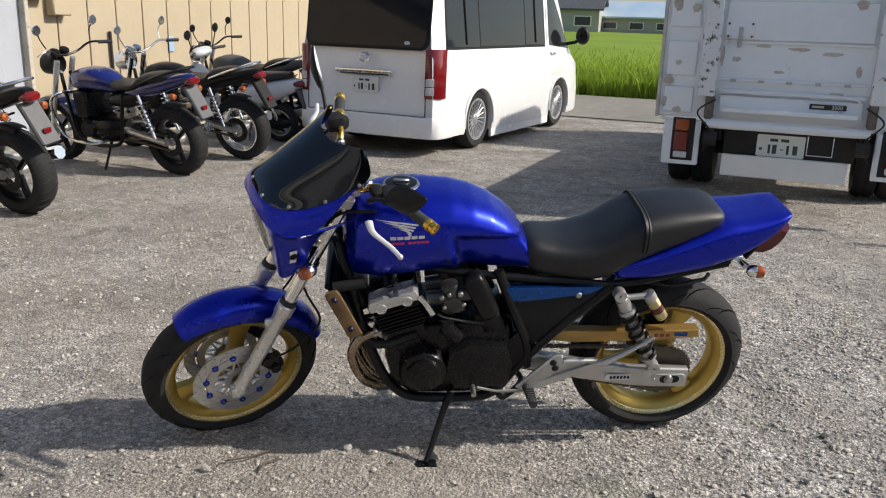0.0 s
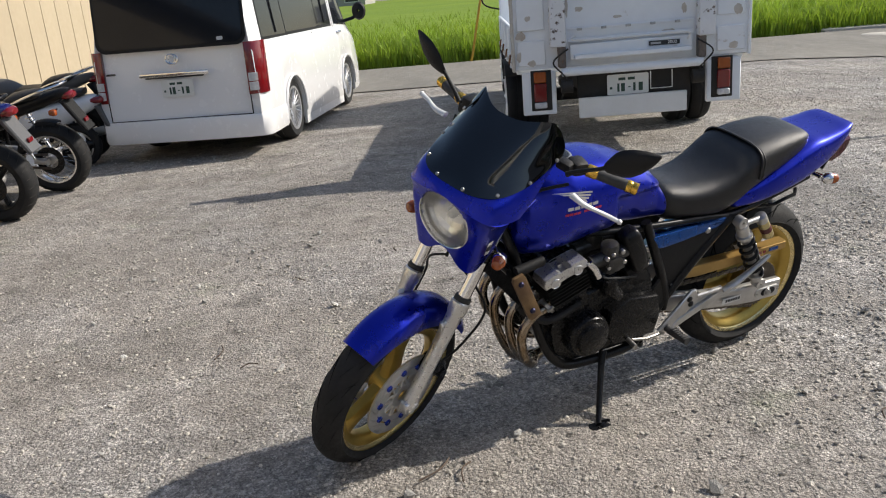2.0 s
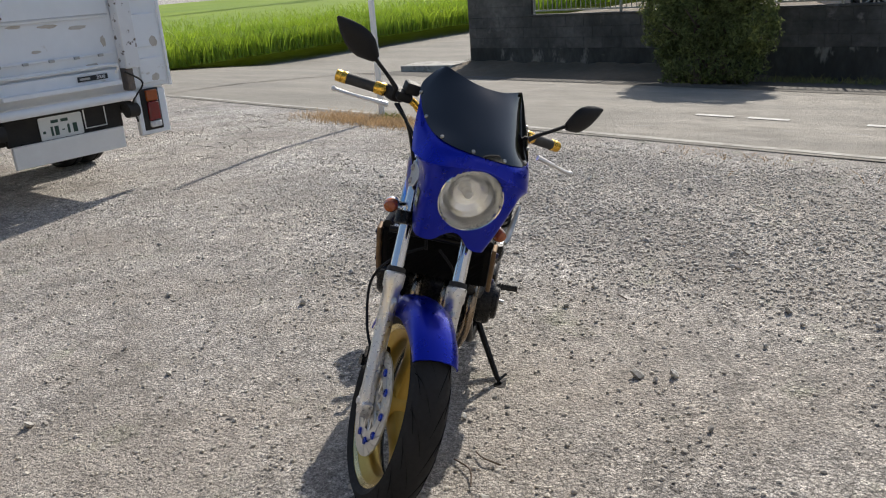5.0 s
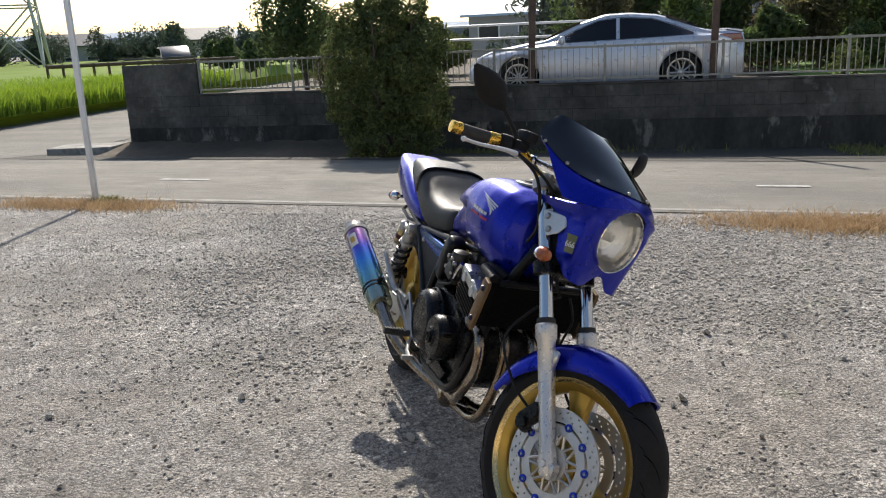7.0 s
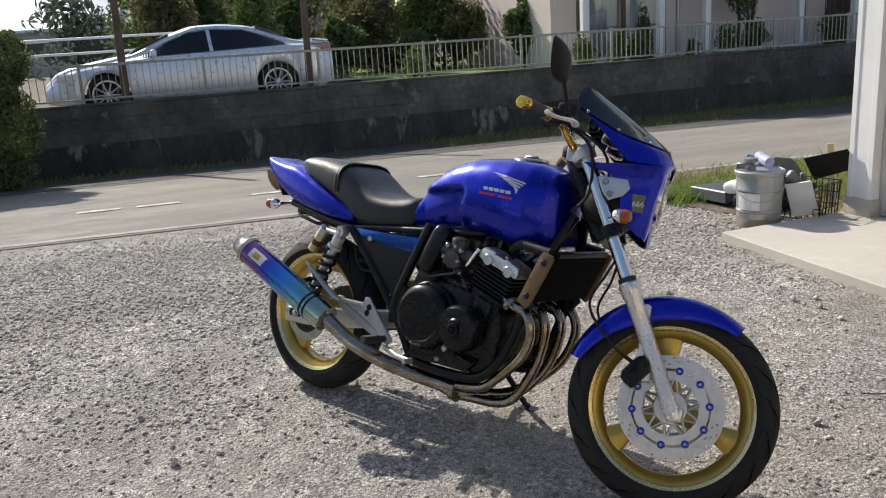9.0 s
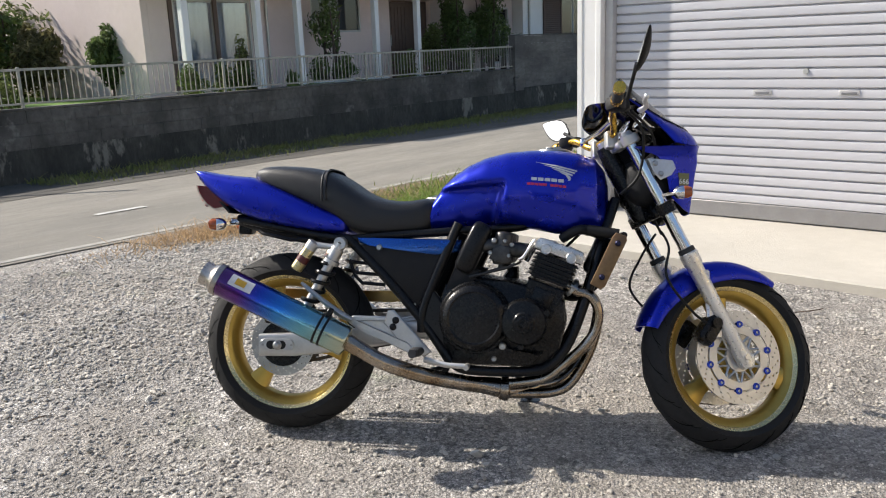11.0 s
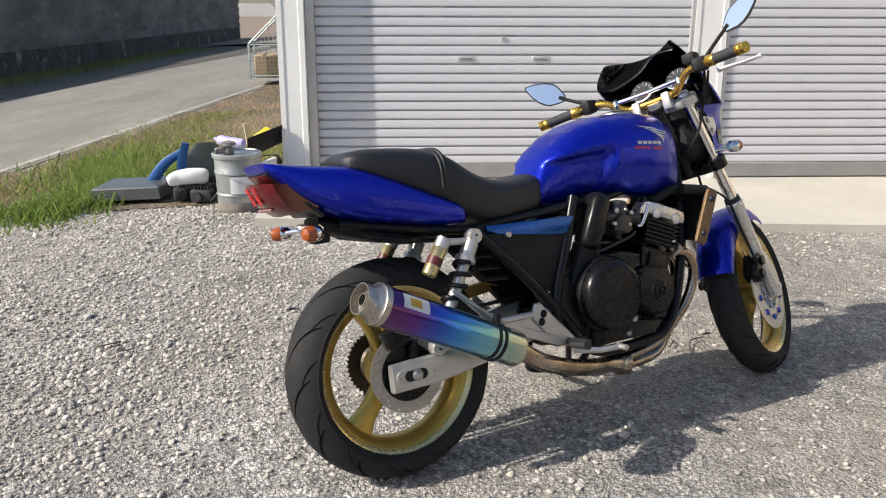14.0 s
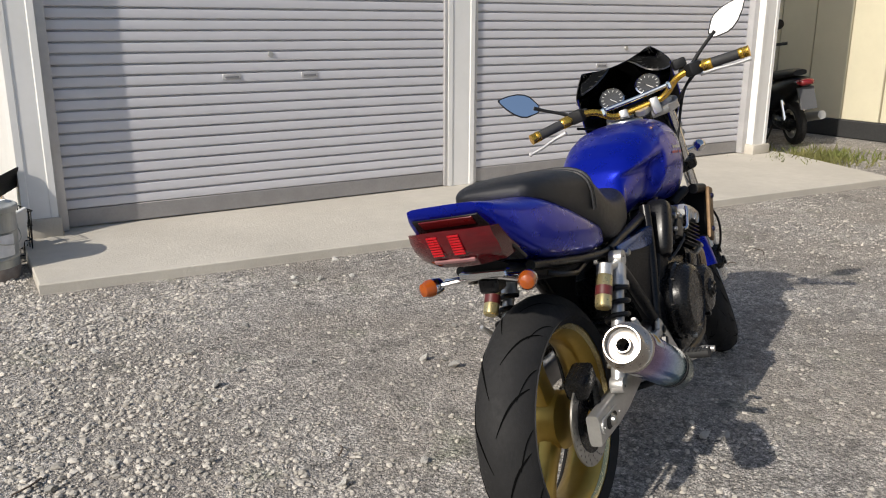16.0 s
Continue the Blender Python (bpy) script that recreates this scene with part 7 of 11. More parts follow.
M_SMOKE = glass_mat("smoke_screen", (0.05, 0.05, 0.055), 0.04, 0.03)
M_MIRROR = mat("mirror", (0.85, 0.88, 0.9), 0.02, metal=1.0, c2=(0.85, 0.88, 0.9), rvar=0.0)
M_PINK = mat("red_lettering", (0.55, 0.02, 0.09), 0.4)
M_SILVERPRINT = mat("silver_print", (0.62, 0.62, 0.64), 0.35, metal=0.3)


def titanium():
    """Heat-coloured tube: steel, straw, sky blue, deep blue and violet along its length."""
    m = mat("burnt_titanium", (0.5, 0.5, 0.5), 0.22, metal=0.95, coat=0.5)
    N, L = m.node_tree.nodes, m.node_tree.links
    co, sp, mr, rp = N.new("ShaderNodeTexCoord"), N.new("ShaderNodeSeparateXYZ"), N.new("ShaderNodeMapRange"), N.new("ShaderNodeValToRGB")
    nz, ad = N.new("ShaderNodeTexNoise"), N.new("ShaderNodeMath")
    nz.inputs["Scale"].default_value = 9
    ad.operation = "MULTIPLY_ADD"
    L.new(co.outputs["Object"], sp.inputs[0])
    L.new(co.outputs["Object"], nz.inputs["Vector"])
    L.new(nz.outputs[0], ad.inputs[0])
    ad.inputs[1].default_value = 0.05
    L.new(sp.outputs[2], ad.inputs[2])
    mr.inputs[1].default_value, mr.inputs[2].default_value = 0.02, 0.47
    L.new(ad.outputs[0], mr.inputs[0])
    L.new(mr.outputs[0], rp.inputs[0])
    e = rp.color_ramp.elements
    e[0].position, e[0].color = 0.0, (0.46, 0.48, 0.36, 1)
    e[1].position, e[1].color = 1.0, (0.10, 0.03, 0.14, 1)
    for pos, c in ((0.16, (0.30, 0.42, 0.38)), (0.34, (0.14, 0.40, 0.52)), (0.55, (0.03, 0.22, 0.62)), (0.72, (0.02, 0.06, 0.45)), (0.86, (0.10, 0.02, 0.22))):
        k = e.new(pos)
        k.color = (*c, 1)
    L.new(rp.outputs[0], N["Principled BSDF"].inputs["Base Color"])
    return m


M_TITAN = titanium()

bike_m = Matrix.Translation((-0.042, 0.06, 0.0)) @ pose(0, 0, 0, 0, 0, -151.6) @ pose(0, -0.018, 0, -13.6, 0, 0)
bike = thing("motorcycle", "glossy blue naked motorcycle with gold wheels leaning on its stand", "motorcycle", bike_m)
STEER = Matrix.Translation((0.847, 0, 0)) @ Matrix.Rotation(radians(25), 4, Vector((-0.454, 0, 0.891))) @ Matrix.Translation((-0.847, 0, 0))
BARS = Matrix.Translation((0.847, 0, 0)) @ Matrix.Rotation(radians(25), 4, Vector((-0.454, 0, 0.891))) @ Matrix.Translation((-0.847, 0, 0))
RAKE = Vector((-0.454, 0, 0.891))


def bpart(name, bm, material, parent=None, label="", steer=False, smooth=True, angle=40):
    """A part of the motorcycle, in its own upright coordinates: x ahead, y to its left."""
    if steer:
        bmesh.ops.transform(bm, matrix=BARS if steer == 2 else STEER, verts=bm.verts)
    return part(name, bm, material, parent or bike, label, smooth, angle)


def mirror_y(bm):
    geo = bmesh.ops.duplicate(bm, geom=bm.verts[:] + bm.edges[:] + bm.faces[:])["geom"]
    vs = [g for g in geo if isinstance(g, bmesh.types.BMVert)]
    for v in vs:
        v.co.y = -v.co.y
    bmesh.ops.reverse_faces(bm, faces=[g for g in geo if isinstance(g, bmesh.types.BMFace)])


def sections(bm, rows, m=40, e1=0.6, e2=0.75, sub=4):
    """Rounded-box sections along x: (x, bottom, top, half width); smoothed between."""
    pts = []
    for i in range(len(rows) - 1):
        for k in range(sub):
            t = k / sub
            a, b, c, d = rows[max(i - 1, 0)], rows[i], rows[i + 1], rows[min(i + 2, len(rows) - 1)]
            pts.append([0.5 * (2 * q + (r - p) * t + (2 * p - 5 * q + 4 * r - s) * t * t + (3 * q - p - 3 * r + s) * t ** 3) for p, q, r, s in zip(a, b, c, d)])
    pts.append(list(rows[-1]))
    rings = []
    for x, zb, zt, w in pts:
        ring = []
        for k in range(m):
            a = math.tau * k / m
            c, s = math.cos(a), math.sin(a)
            ring.append((x, w * math.copysign(abs(c) ** e1, c), (zb + zt) / 2 + (zt - zb) / 2 * math.copysign(abs(s) ** e2, s)))
        rings.append(ring)
    loft(bm, rings)
    bmesh.ops.recalc_face_normals(bm, faces=bm.faces)

def arc_pts(c, r, a0, a1, n, y=0.0):
    return [Vector((c[0] + r * math.cos(a0 + (a1 - a0) * i / n), y, c[1] + r * math.sin(a0 + (a1 - a0) * i / n))) for i in range(n + 1)]


def tyre_bm(c, R, w, seg=144, rows=30):
    """A round-crowned road tyre."""
    bm = B()
    rr = w * 0.56
    rings = []
    bead = 0.2345
    prof = []
    for j in range(rows + 1):
        t = -1 + 2 * j / rows
        a = t * radians(98)
        prof.append((R - rr + rr * math.cos(a) if abs(t) < 0.92 else None, rr * math.sin(a) * 0.9, t))
    line = [(bead, -w * 0.40, 9), (bead + 0.012, -w * 0.47, 9)]
    line += [(max(r, bead + 0.018), y, t) for r, y, t in prof if r is not None]
    line += [(bead + 0.012, w * 0.47, 9), (bead, w * 0.40, 9)]
    for i in range(seg):
        th = math.tau * i / seg
        ring = []
        for r, y, t in line:
            ring.append(Vector((c[0] + r * math.cos(th), c[1] + y, c[2] + r * math.sin(th))))
        rings.append(ring)
    rows_v = [[bm.verts.new(p) for p in r] for r in rings]
    n = len(line)
    for i in range(seg):
        a, b = rows_v[i], rows_v[(i + 1) % seg]
        for j in range(n - 1):
            bm.faces.new((a[j], a[j + 1], b[j + 1], b[j]))
    bmesh.ops.recalc_face_normals(bm, faces=bm.faces)
    return bm


def tread(c, R, w, parent, n, flip, steer, wide=1.0):
    """Long slanting grooves as ribbons that follow the crown, darker than its worn skin: the hollows' shade is put into
    their colour.
    """
    rr = w * 0.56
    for k in range(n):
        for s, t0, t1, ph, half in ((1, 0.06, 0.62, 0.0, 0.0024), (-1, 0.06, 0.62, 0.5, 0.0024), (1, 0.40, 0.70, 0.5, 0.0018), (-1, 0.40, 0.70, 0.0, 0.0018)):
            bm = B()
            left, right = [], []
            for i in range(13):
                q = i / 12
                t = (t0 + (t1 - t0) * q) * s
                th = flip * (math.tau * (k + ph) / n + (0.62 * q + 0.10 * math.sin(q * math.pi)) * (0.5 if t0 > 0.3 else 0.62))
                a = t * radians(98)
                taper = half * wide * math.sin(math.pi * min(0.98, max(0.06, q))) ** 0.6
                r = R - rr + rr * math.cos(a) + 0.0009
                for side, d in ((left, -1), (right, 1)):
                    th2 = th + d * taper / r
                    side.append((c[0] + r * math.cos(th2), c[1] + rr * math.sin(a) * 0.9 + d * taper * 0.5 * s, c[2] + r * math.sin(th2)))
            loft(bm, [left, right], False, False)
            bmesh.ops.recalc_face_normals(bm, faces=bm.faces)
            bpart("tread_groove", bm, M_GROOVE_SHADE, parent, "", steer)


# near black in place of the shade inside cut grooves
M_GROOVE_SHADE = mat("groove_shade", (0.003, 0.003, 0.003), 0.95, spec=0.05)


def cast_wheel(name, c, w, spokes, phase, hub, steer):
    """A gold wheel: rim, hub and broad cast spokes."""
    bm = B()
    h = w / 2
    prof = [(0.245, -h), (0.249, -h + 0.006), (0.238, -h + 0.012), (0.218, -h + 0.02), (0.206, -h * 0.35), (0.206, h * 0.35), (0.218, h - 0.02), (0.238, h - 0.012), (0.249, h - 0.006), (0.245, h),
            (0.236, h - 0.002), (0.218, h - 0.009), (0.199, h * 0.5), (0.194, h * 0.3), (0.194, -h * 0.3), (0.199, -h * 0.5), (0.218, -h + 0.009), (0.236, -h + 0.002)]
    lathe(bm, prof, c, (0, 1, 0), 64, closed=True)
    wheel = bpart(name, bm, M_GOLD, None, "gold three-spoke cast wheel", steer)
    bm = B()
    lathe(bm, [(0.0, -0.045), (hub * 0.7, -0.045), (hub, -0.035), (hub, 0.035), (hub * 0.7, 0.045), (0.0, 0.045)], c, (0, 1, 0), 28)
    bpart("hub", bm, M_GOLD, wheel, "", steer)
    for k in range(spokes):
        a = phase + math.tau * k / spokes
        u, v = Vector((math.cos(a), 0, math.sin(a))), Vector((-math.sin(a), 0, math.cos(a)))
        rings = []
        for r, wd, th in ((0.02, 0.036, 0.055), (0.06, 0.031, 0.050), (0.11, 0.026, 0.044), (0.15, 0.028, 0.042), (0.188, 0.040, 0.044), (0.206, 0.058, 0.046)):
            ring = []
            for q in range(12):
                t = math.tau * q / 12
                cx, sx = math.cos(t), math.sin(t)
                ring.append(Vector(c) + u * r + v * (wd * math.copysign(abs(cx) ** 0.6, cx)) + Vector((0, th / 2 * math.copysign(abs(sx) ** 0.6, sx), 0)))
            rings.append(ring)
        bm = B()
        loft(bm, rings)
        bpart("spoke", bm, M_GOLD, wheel, "", steer)
    return wheel


def disc_bm(c, r0, r1, y, t=0.005, holes=24):
    """A brake disc with drilled rows of real holes."""
    bm = B()
    seg = holes * 6
    radii = [r0 + (r1 - r0) * k / 8 for k in range(9)]
    grid = {}
    for s in (-1, 1):
        for i in range(seg):
            a = math.tau * i / seg
            for k, r in enumerate(radii):
                grid[s, i, k] = bm.verts.new((c[0] + r * math.cos(a), c[1] + y + s * t / 2, c[2] + r * math.sin(a)))
    def hole(i, k):
        return (i % 6 == 0 and k == 2) or (i % 6 == 2 and k == 4) or (i % 6 == 4 and k == 6)
    for i in range(seg):
        j = (i + 1) % seg
        for k in range(8):
            if hole(i, k):
                a = [grid[1, i, k], grid[1, i, k + 1], grid[1, j, k + 1], grid[1, j, k]]
                b = [grid[-1, i, k], grid[-1, i, k + 1], grid[-1, j, k + 1], grid[-1, j, k]]
                for q in range(4):
                    bm.faces.new((a[q], a[(q + 1) % 4], b[(q + 1) % 4], b[q]))
            else:
                bm.faces.new((grid[1, i, k], grid[1, i, k + 1], grid[1, j, k + 1], grid[1, j, k]))
                bm.faces.new((grid[-1, j, k], grid[-1, j, k + 1], grid[-1, i, k + 1], grid[-1, i, k]))
        for k in (0, 8):
            bm.faces.new((grid[1, i, k], grid[1, j, k], grid[-1, j, k], grid[-1, i, k]))
    bmesh.ops.recalc_face_normals(bm, faces=bm.faces)
    return bm


# --- front wheel ---
AX = Vector((0.737, -0.008, 0.272))
front_wheel = cast_wheel("front_wheel", AX, 0.086, 3, radians(100), 0.05, True)
bpart("tyre", tyre_bm(AX, 0.301, 0.118, 144, 30), M_TYRE, front_wheel, "black grooved road tyre", True, angle=28)
for s in (1, -1):
    d = bpart("brake_disc", disc_bm(AX, 0.112, 0.150, s * 0.068, holes=22), M_DISC, front_wheel, "bright drilled steel disc", True, smooth=False)
    bm = B()
    lathe(bm, [(0.078, -0.004), (0.105, -0.004), (0.107, 0.0), (0.105, 0.004), (0.078, 0.004)], AX + Vector((0, s * 0.066, 0)), (0, 1, 0), 60, closed=True)
    lathe(bm, [(0.022, -0.006), (0.046, -0.006), (0.046, 0.006), (0.022, 0.006)], AX + Vector((0, s * 0.066, 0)), (0, 1, 0), 30, closed=True)
    bpart("disc_carrier", bm, M_DISC, front_wheel, "silver disc carrier", True)
    for k in range(10):
        a = math.tau * k / 10
        for da in (-0.26, 0.26):
            p, q = AX + Vector((0.044 * math.cos(a), s * 0.066, 0.044 * math.sin(a))), AX + Vector((0.081 * math.cos(a + da), s * 0.066, 0.081 * math.sin(a + da)))
            bm = B()
            tube(bm, [p, (p + q) / 2, q], [0.0065, 0.0050, 0.0065], 6, flat=0.7)
            bpart("carrier_arm", bm, M_DISC, front_wheel, "", True)
    for k in range(10):
        a = math.tau * k / 10 + 0.22
        c = AX + Vector((0.1075 * math.cos(a), s * 0.070, 0.1075 * math.sin(a)))
        bm = B()
        lathe(bm, [(0.0045, s * 0.0035), (0.005, s * 0.006), (0.0105, s * 0.005), (0.0115, 0.0), (0.0115, -s * 0.006)], c, (0, 1, 0), 16)
        button = bpart("disc_button", bm, M_BLUEBOLT, front_wheel, "blue anodised disc button", True)
        bm = B()
        lathe(bm, [(0.0, s * 0.0030), (0.0045, s * 0.0035)], c, (0, 1, 0), 12)
        bpart("button_eye", bm, M_STEEL, button, "", True)
    bm = B()
    k = Vector((AX.x - 0.105, s * 0.073, AX.z + 0.085))
    for dx, dz, sx, sz in ((0, 0, 0.055, 0.10), (-0.012, 0.0, 0.04, 0.085)):
        box(bm, (k.x + dx, k.y + s * 0.008, k.z + dz), (sx, 0.06, sz), 0.014, Matrix.Translation(k) @ pose(0, 0, 0, 0, 38, 0) @ Matrix.Translation(-k), 2)
    for q in (-0.022, 0.022):
        cyl(bm, k + Vector((q * 0.6, s * 0.03, q)), k + Vector((q * 0.6, s * 0.048, q)), 0.017, seg=16)
    bpart("brake_caliper", bm, M_ENGINE, None, "black brake caliper", True)

# --- fork ---
for s in (1, -1):
    p = Vector((AX.x, s * 0.098, AX.z))
    bm = B()
    line = [(-0.036, 0.012), (-0.034, 0.022), (0.0, 0.026), (0.05, 0.0225), (0.20, 0.0235), (0.325, 0.0255), (0.335, 0.030), (0.372, 0.031), (0.376, 0.027)]
    tube(bm, [p + RAKE * a for a, _ in line], [r for _, r in line], 20)
    box(bm, p + Vector((0.012, 0, -0.012)), (0.05, 0.036, 0.05), 0.012, seg=2)
    lathe(bm, [(0.0, s * 0.022), (0.011, s * 0.022), (0.013, s * 0.018), (0.013, 0.0)], p + Vector((0.002, s * 0.006, 0.0)), (0, 1, 0), 6)
    box(bm, p + RAKE * 0.29 + Vector((0.02, -s * 0.006, 0.0)), (0.035, 0.02, 0.045), 0.006)
    box(bm, p + RAKE * 0.12 + Vector((-0.035, -s * 0.006, 0.01)), (0.05, 0.018, 0.12), 0.006)
    bpart("fork_slider", bm, M_SLIDER, None, "scuffed grey fork slider", True)
    bm = B()
    tube(bm, [p + RAKE * a for a in (0.36, 0.5, 0.65, 0.80)], 0.0205, 20)
    bpart("fork_tube", bm, M_CHROME, None, "chromed fork tube", True)
    bm = B()
    tube(bm, [p + RAKE * a for a in (0.372, 0.378, 0.39, 0.392)], [0.027, 0.0275, 0.0265, 0.022], 18)
    bpart("dust_seal", bm, M_DARK, None, "", True)
    bm = B()
    tube(bm, [p + RAKE * a for a in (0.80, 0.806, 0.815, 0.817)], [0.021, 0.0215, 0.018, 0.008], 18)
    bpart("fork_cap", bm, M_ALU, None, "", True)
for a, material, th, nm in ((0.535, M_ENGINE, 0.035, "lower_clamp"), (0.785, M_ALU, 0.028, "top_clamp")):
    bm = B()
    c = AX + RAKE * a
    rot = Matrix.Translation(c) @ pose(0, 0, 0, 0, -27, 0) @ Matrix.Translation(-c)
    box(bm, c + Vector((-0.012, 0, 0)), (0.06, 0.18, th), 0.010, rot, 2)
    for s in (1, -1):
        tube(bm, [c + Vector((0, s * 0.098, 0)) + RAKE * q for q in (-th * 0.55, -th * 0.5, th * 0.5, th * 0.55)], [0.027, 0.031, 0.031, 0.027], 20)
    tube(bm, [c + Vector((-0.035, 0, 0)) + RAKE * q for q in (-th * 0.6, th * 0.9)], 0.026, 18)
    bpart(nm, bm, material, None, "cast clamp" if nm == "top_clamp" else "", True)
bm = B()
tube(bm, [AX + RAKE * a + Vector((-0.038, 0, 0)) for a in (0.52, 0.6, 0.7, 0.79)], [0.03, 0.033, 0.033, 0.03], 18)
bpart("steering_head", bm, M_ENGINE, None, "")

# --- front mudguard ---
bm = B()
rings = []
n = 30
for i in range(n + 1):
    t = i / n
    a = radians(57 + 105 * t)
    r = 0.299 + 0.016 * t + 0.006 * math.sin(t * math.pi)
    k = math.sin(math.pi * min(1.0, 0.16 + 1.5 * t if t < 0.5 else 0.16 + 1.5 * (1 - t))) ** 0.5
    hw = 0.062 * (0.80 + 0.2 * k)
    sk = 0.016 + 0.042 * max(0.0, math.sin(math.pi * (t * 0.9 + 0.04))) ** 1.2
    sec = [(-hw - 0.006, -sk), (-hw - 0.003, -sk * 0.4), (-hw * 0.88, 0.002), (-hw * 0.5, 0.012), (0, 0.016), (hw * 0.5, 0.012), (hw * 0.88, 0.002), (hw + 0.003, -sk * 0.4), (hw + 0.006, -sk)]
    sec = sec + [(y * 0.965, d - 0.004) for y, d in reversed(sec)]
    u = Vector((math.cos(a), 0, math.sin(a)))
    rings.append([AX + u * (r + d) + Vector((0, y, 0)) for y, d in sec])
loft(bm, rings)
bmesh.ops.recalc_face_normals(bm, faces=bm.faces)
bpart("front_mudguard", bm, M_BLUE, None, "glossy blue front mudguard", True, angle=50)

# --- cowl with smoked screen ---
SEAT = Vector((-0.022, 0.015, 0.003))   # how the cowl sits on its stays, a little to one side
HL = Vector((0.634, 0, 0.889)) + SEAT
UPPER = [[(0.668, 0, 0.984), (0.66, 0.085, 0.97), (0.634, 0.146, 0.955), (0.572, 0.174, 0.95), (0.534, 0.18, 0.952)],
         [(0.653, 0, 1.007), (0.645, 0.08, 1.005), (0.606, 0.14, 1.0), (0.531, 0.172, 0.998), (0.482, 0.181, 1.002)],
         [(0.618, 0, 1.044), (0.602, 0.068, 1.044), (0.548, 0.126, 1.041), (0.472, 0.163, 1.05), (0.422, 0.175, 1.062)],
         [(0.552, 0, 1.092), (0.534, 0.064, 1.092), (0.488, 0.117, 1.091), (0.422, 0.153, 1.094), (0.366, 0.169, 1.104)],
         [(0.488, 0, 1.134), (0.474, 0.058, 1.135), (0.44, 0.104, 1.136), (0.394, 0.137, 1.139), (0.36, 0.148, 1.143)],
         [(0.438, 0, 1.161), (0.431, 0.048, 1.164), (0.406, 0.088, 1.171), (0.382, 0.118, 1.177), (0.366, 0.128, 1.168)]]
LOWER = [[(0.606, 0, 0.745), (0.612, 0.055, 0.734), (0.612, 0.100, 0.738), (0.580, 0.112, 0.745), (0.548, 0.100, 0.752)],
         [(0.622, 0, 0.790), (0.624, 0.068, 0.790), (0.616, 0.114, 0.790), (0.576, 0.123, 0.790), (0.536, 0.117, 0.790)],
         [(0.632, 0, 0.850), (0.632, 0.082, 0.850), (0.622, 0.126, 0.850), (0.574, 0.131, 0.850), (0.524, 0.126, 0.850)],
         [(0.636, 0, 0.905), (0.640, 0.090, 0.905), (0.632, 0.132, 0.905), (0.572, 0.142, 0.905), (0.492, 0.138, 0.910)],
         [(0.646, 0, 0.945), (0.650, 0.088, 0.940), (0.630, 0.138, 0.932), (0.570, 0.152, 0.926), (0.440, 0.141, 0.926)],
         [(0.668, 0, 0.986), (0.661, 0.084, 0.970), (0.635, 0.146, 0.954), (0.570, 0.170, 0.944), (0.405, 0.146, 0.938)]]


def curve_at(pts, t):
    """A point on a Catmull-Rom line, t from 0 to 1."""
    k = min(max(t, 0.0), 1.0) * (len(pts) - 1)
    i = min(int(k), len(pts) - 2)
    k -= i
    a, b, c, d = pts[max(i - 1, 0)], pts[i], pts[i + 1], pts[min(i + 2, len(pts) - 1)]
    return 0.5 * (2 * b + (c - a) * k + (2 * a - 5 * b + 4 * c - d) * k * k + (3 * b - a - 3 * c + d) * k ** 3)


def skin(rows, u, v, grow=0.0):
    """A point of a mirrored skin: u from -1 (its right rear edge) to 1, v from its lower to its upper edge."""
    at = lambda p, q: curve_at([curve_at([V(x, -y, z) for x, y, z in r[:0:-1]] + [Vector(a) for a in r], (p + 1) / 2) for r in rows], q)
    p = at(u, v)
    if grow:
        e = 0.01
        n = (at(min(u + e, 1), v) - at(max(u - e, -1), v)).cross(at(u, min(v + e, 1)) - at(u, max(v - e, 0))).normalized()
        p = p + n * grow
    return p + SEAT


def shell(rows, lo, hi, grow, thick, nu=56, nv=26, cut=None):
    """A sheet of the skin between two lines lo(u), hi(u), with thickness."""
    bm = B()
    us = [-1 + 2 * i / nu for i in range(nu + 1)]
    out, inn = [[[bm.verts.new(skin(rows, u, lo(u) + (hi(u) - lo(u)) * k / nv, g)) for u in us] for k in range(nv + 1)] for g in (grow, grow - thick)]
    for k in range(nv):
        for i in range(nu):
            c = (out[k][i].co + out[k + 1][i + 1].co) / 2
            if cut and cut(c):
                continue
            bm.faces.new((out[k][i], out[k][i + 1], out[k + 1][i + 1], out[k + 1][i]))
            bm.faces.new((inn[k][i], inn[k + 1][i], inn[k + 1][i + 1], inn[k][i + 1]))
    for i in range(nu):
        for k in (0, nv):
            bm.faces.new((out[k][i], out[k][i + 1], inn[k][i + 1], inn[k][i]))
    for k in range(nv):
        for i in (0, nu):
            bm.faces.new((out[k][i], out[k + 1][i], inn[k + 1][i], inn[k][i]))
    bmesh.ops.delete(bm, geom=[v for v in bm.verts if not v.link_faces], context="VERTS")
    bmesh.ops.recalc_face_normals(bm, faces=bm.faces)
    return bm


def sill(u):
    """The line where screen and paint meet, rising to the wing tips."""
    return 0.25 + 0.31 * abs(u) ** 3.0


def chin(u):
    """The cowl's lower edge: raised under the lamp and towards the rear, with a lobe at each side."""
    return 0.15 * math.exp(-(u / 0.20) ** 2) + 0.22 * max(0.0, (abs(u) - 0.62) / 0.38) ** 1.5


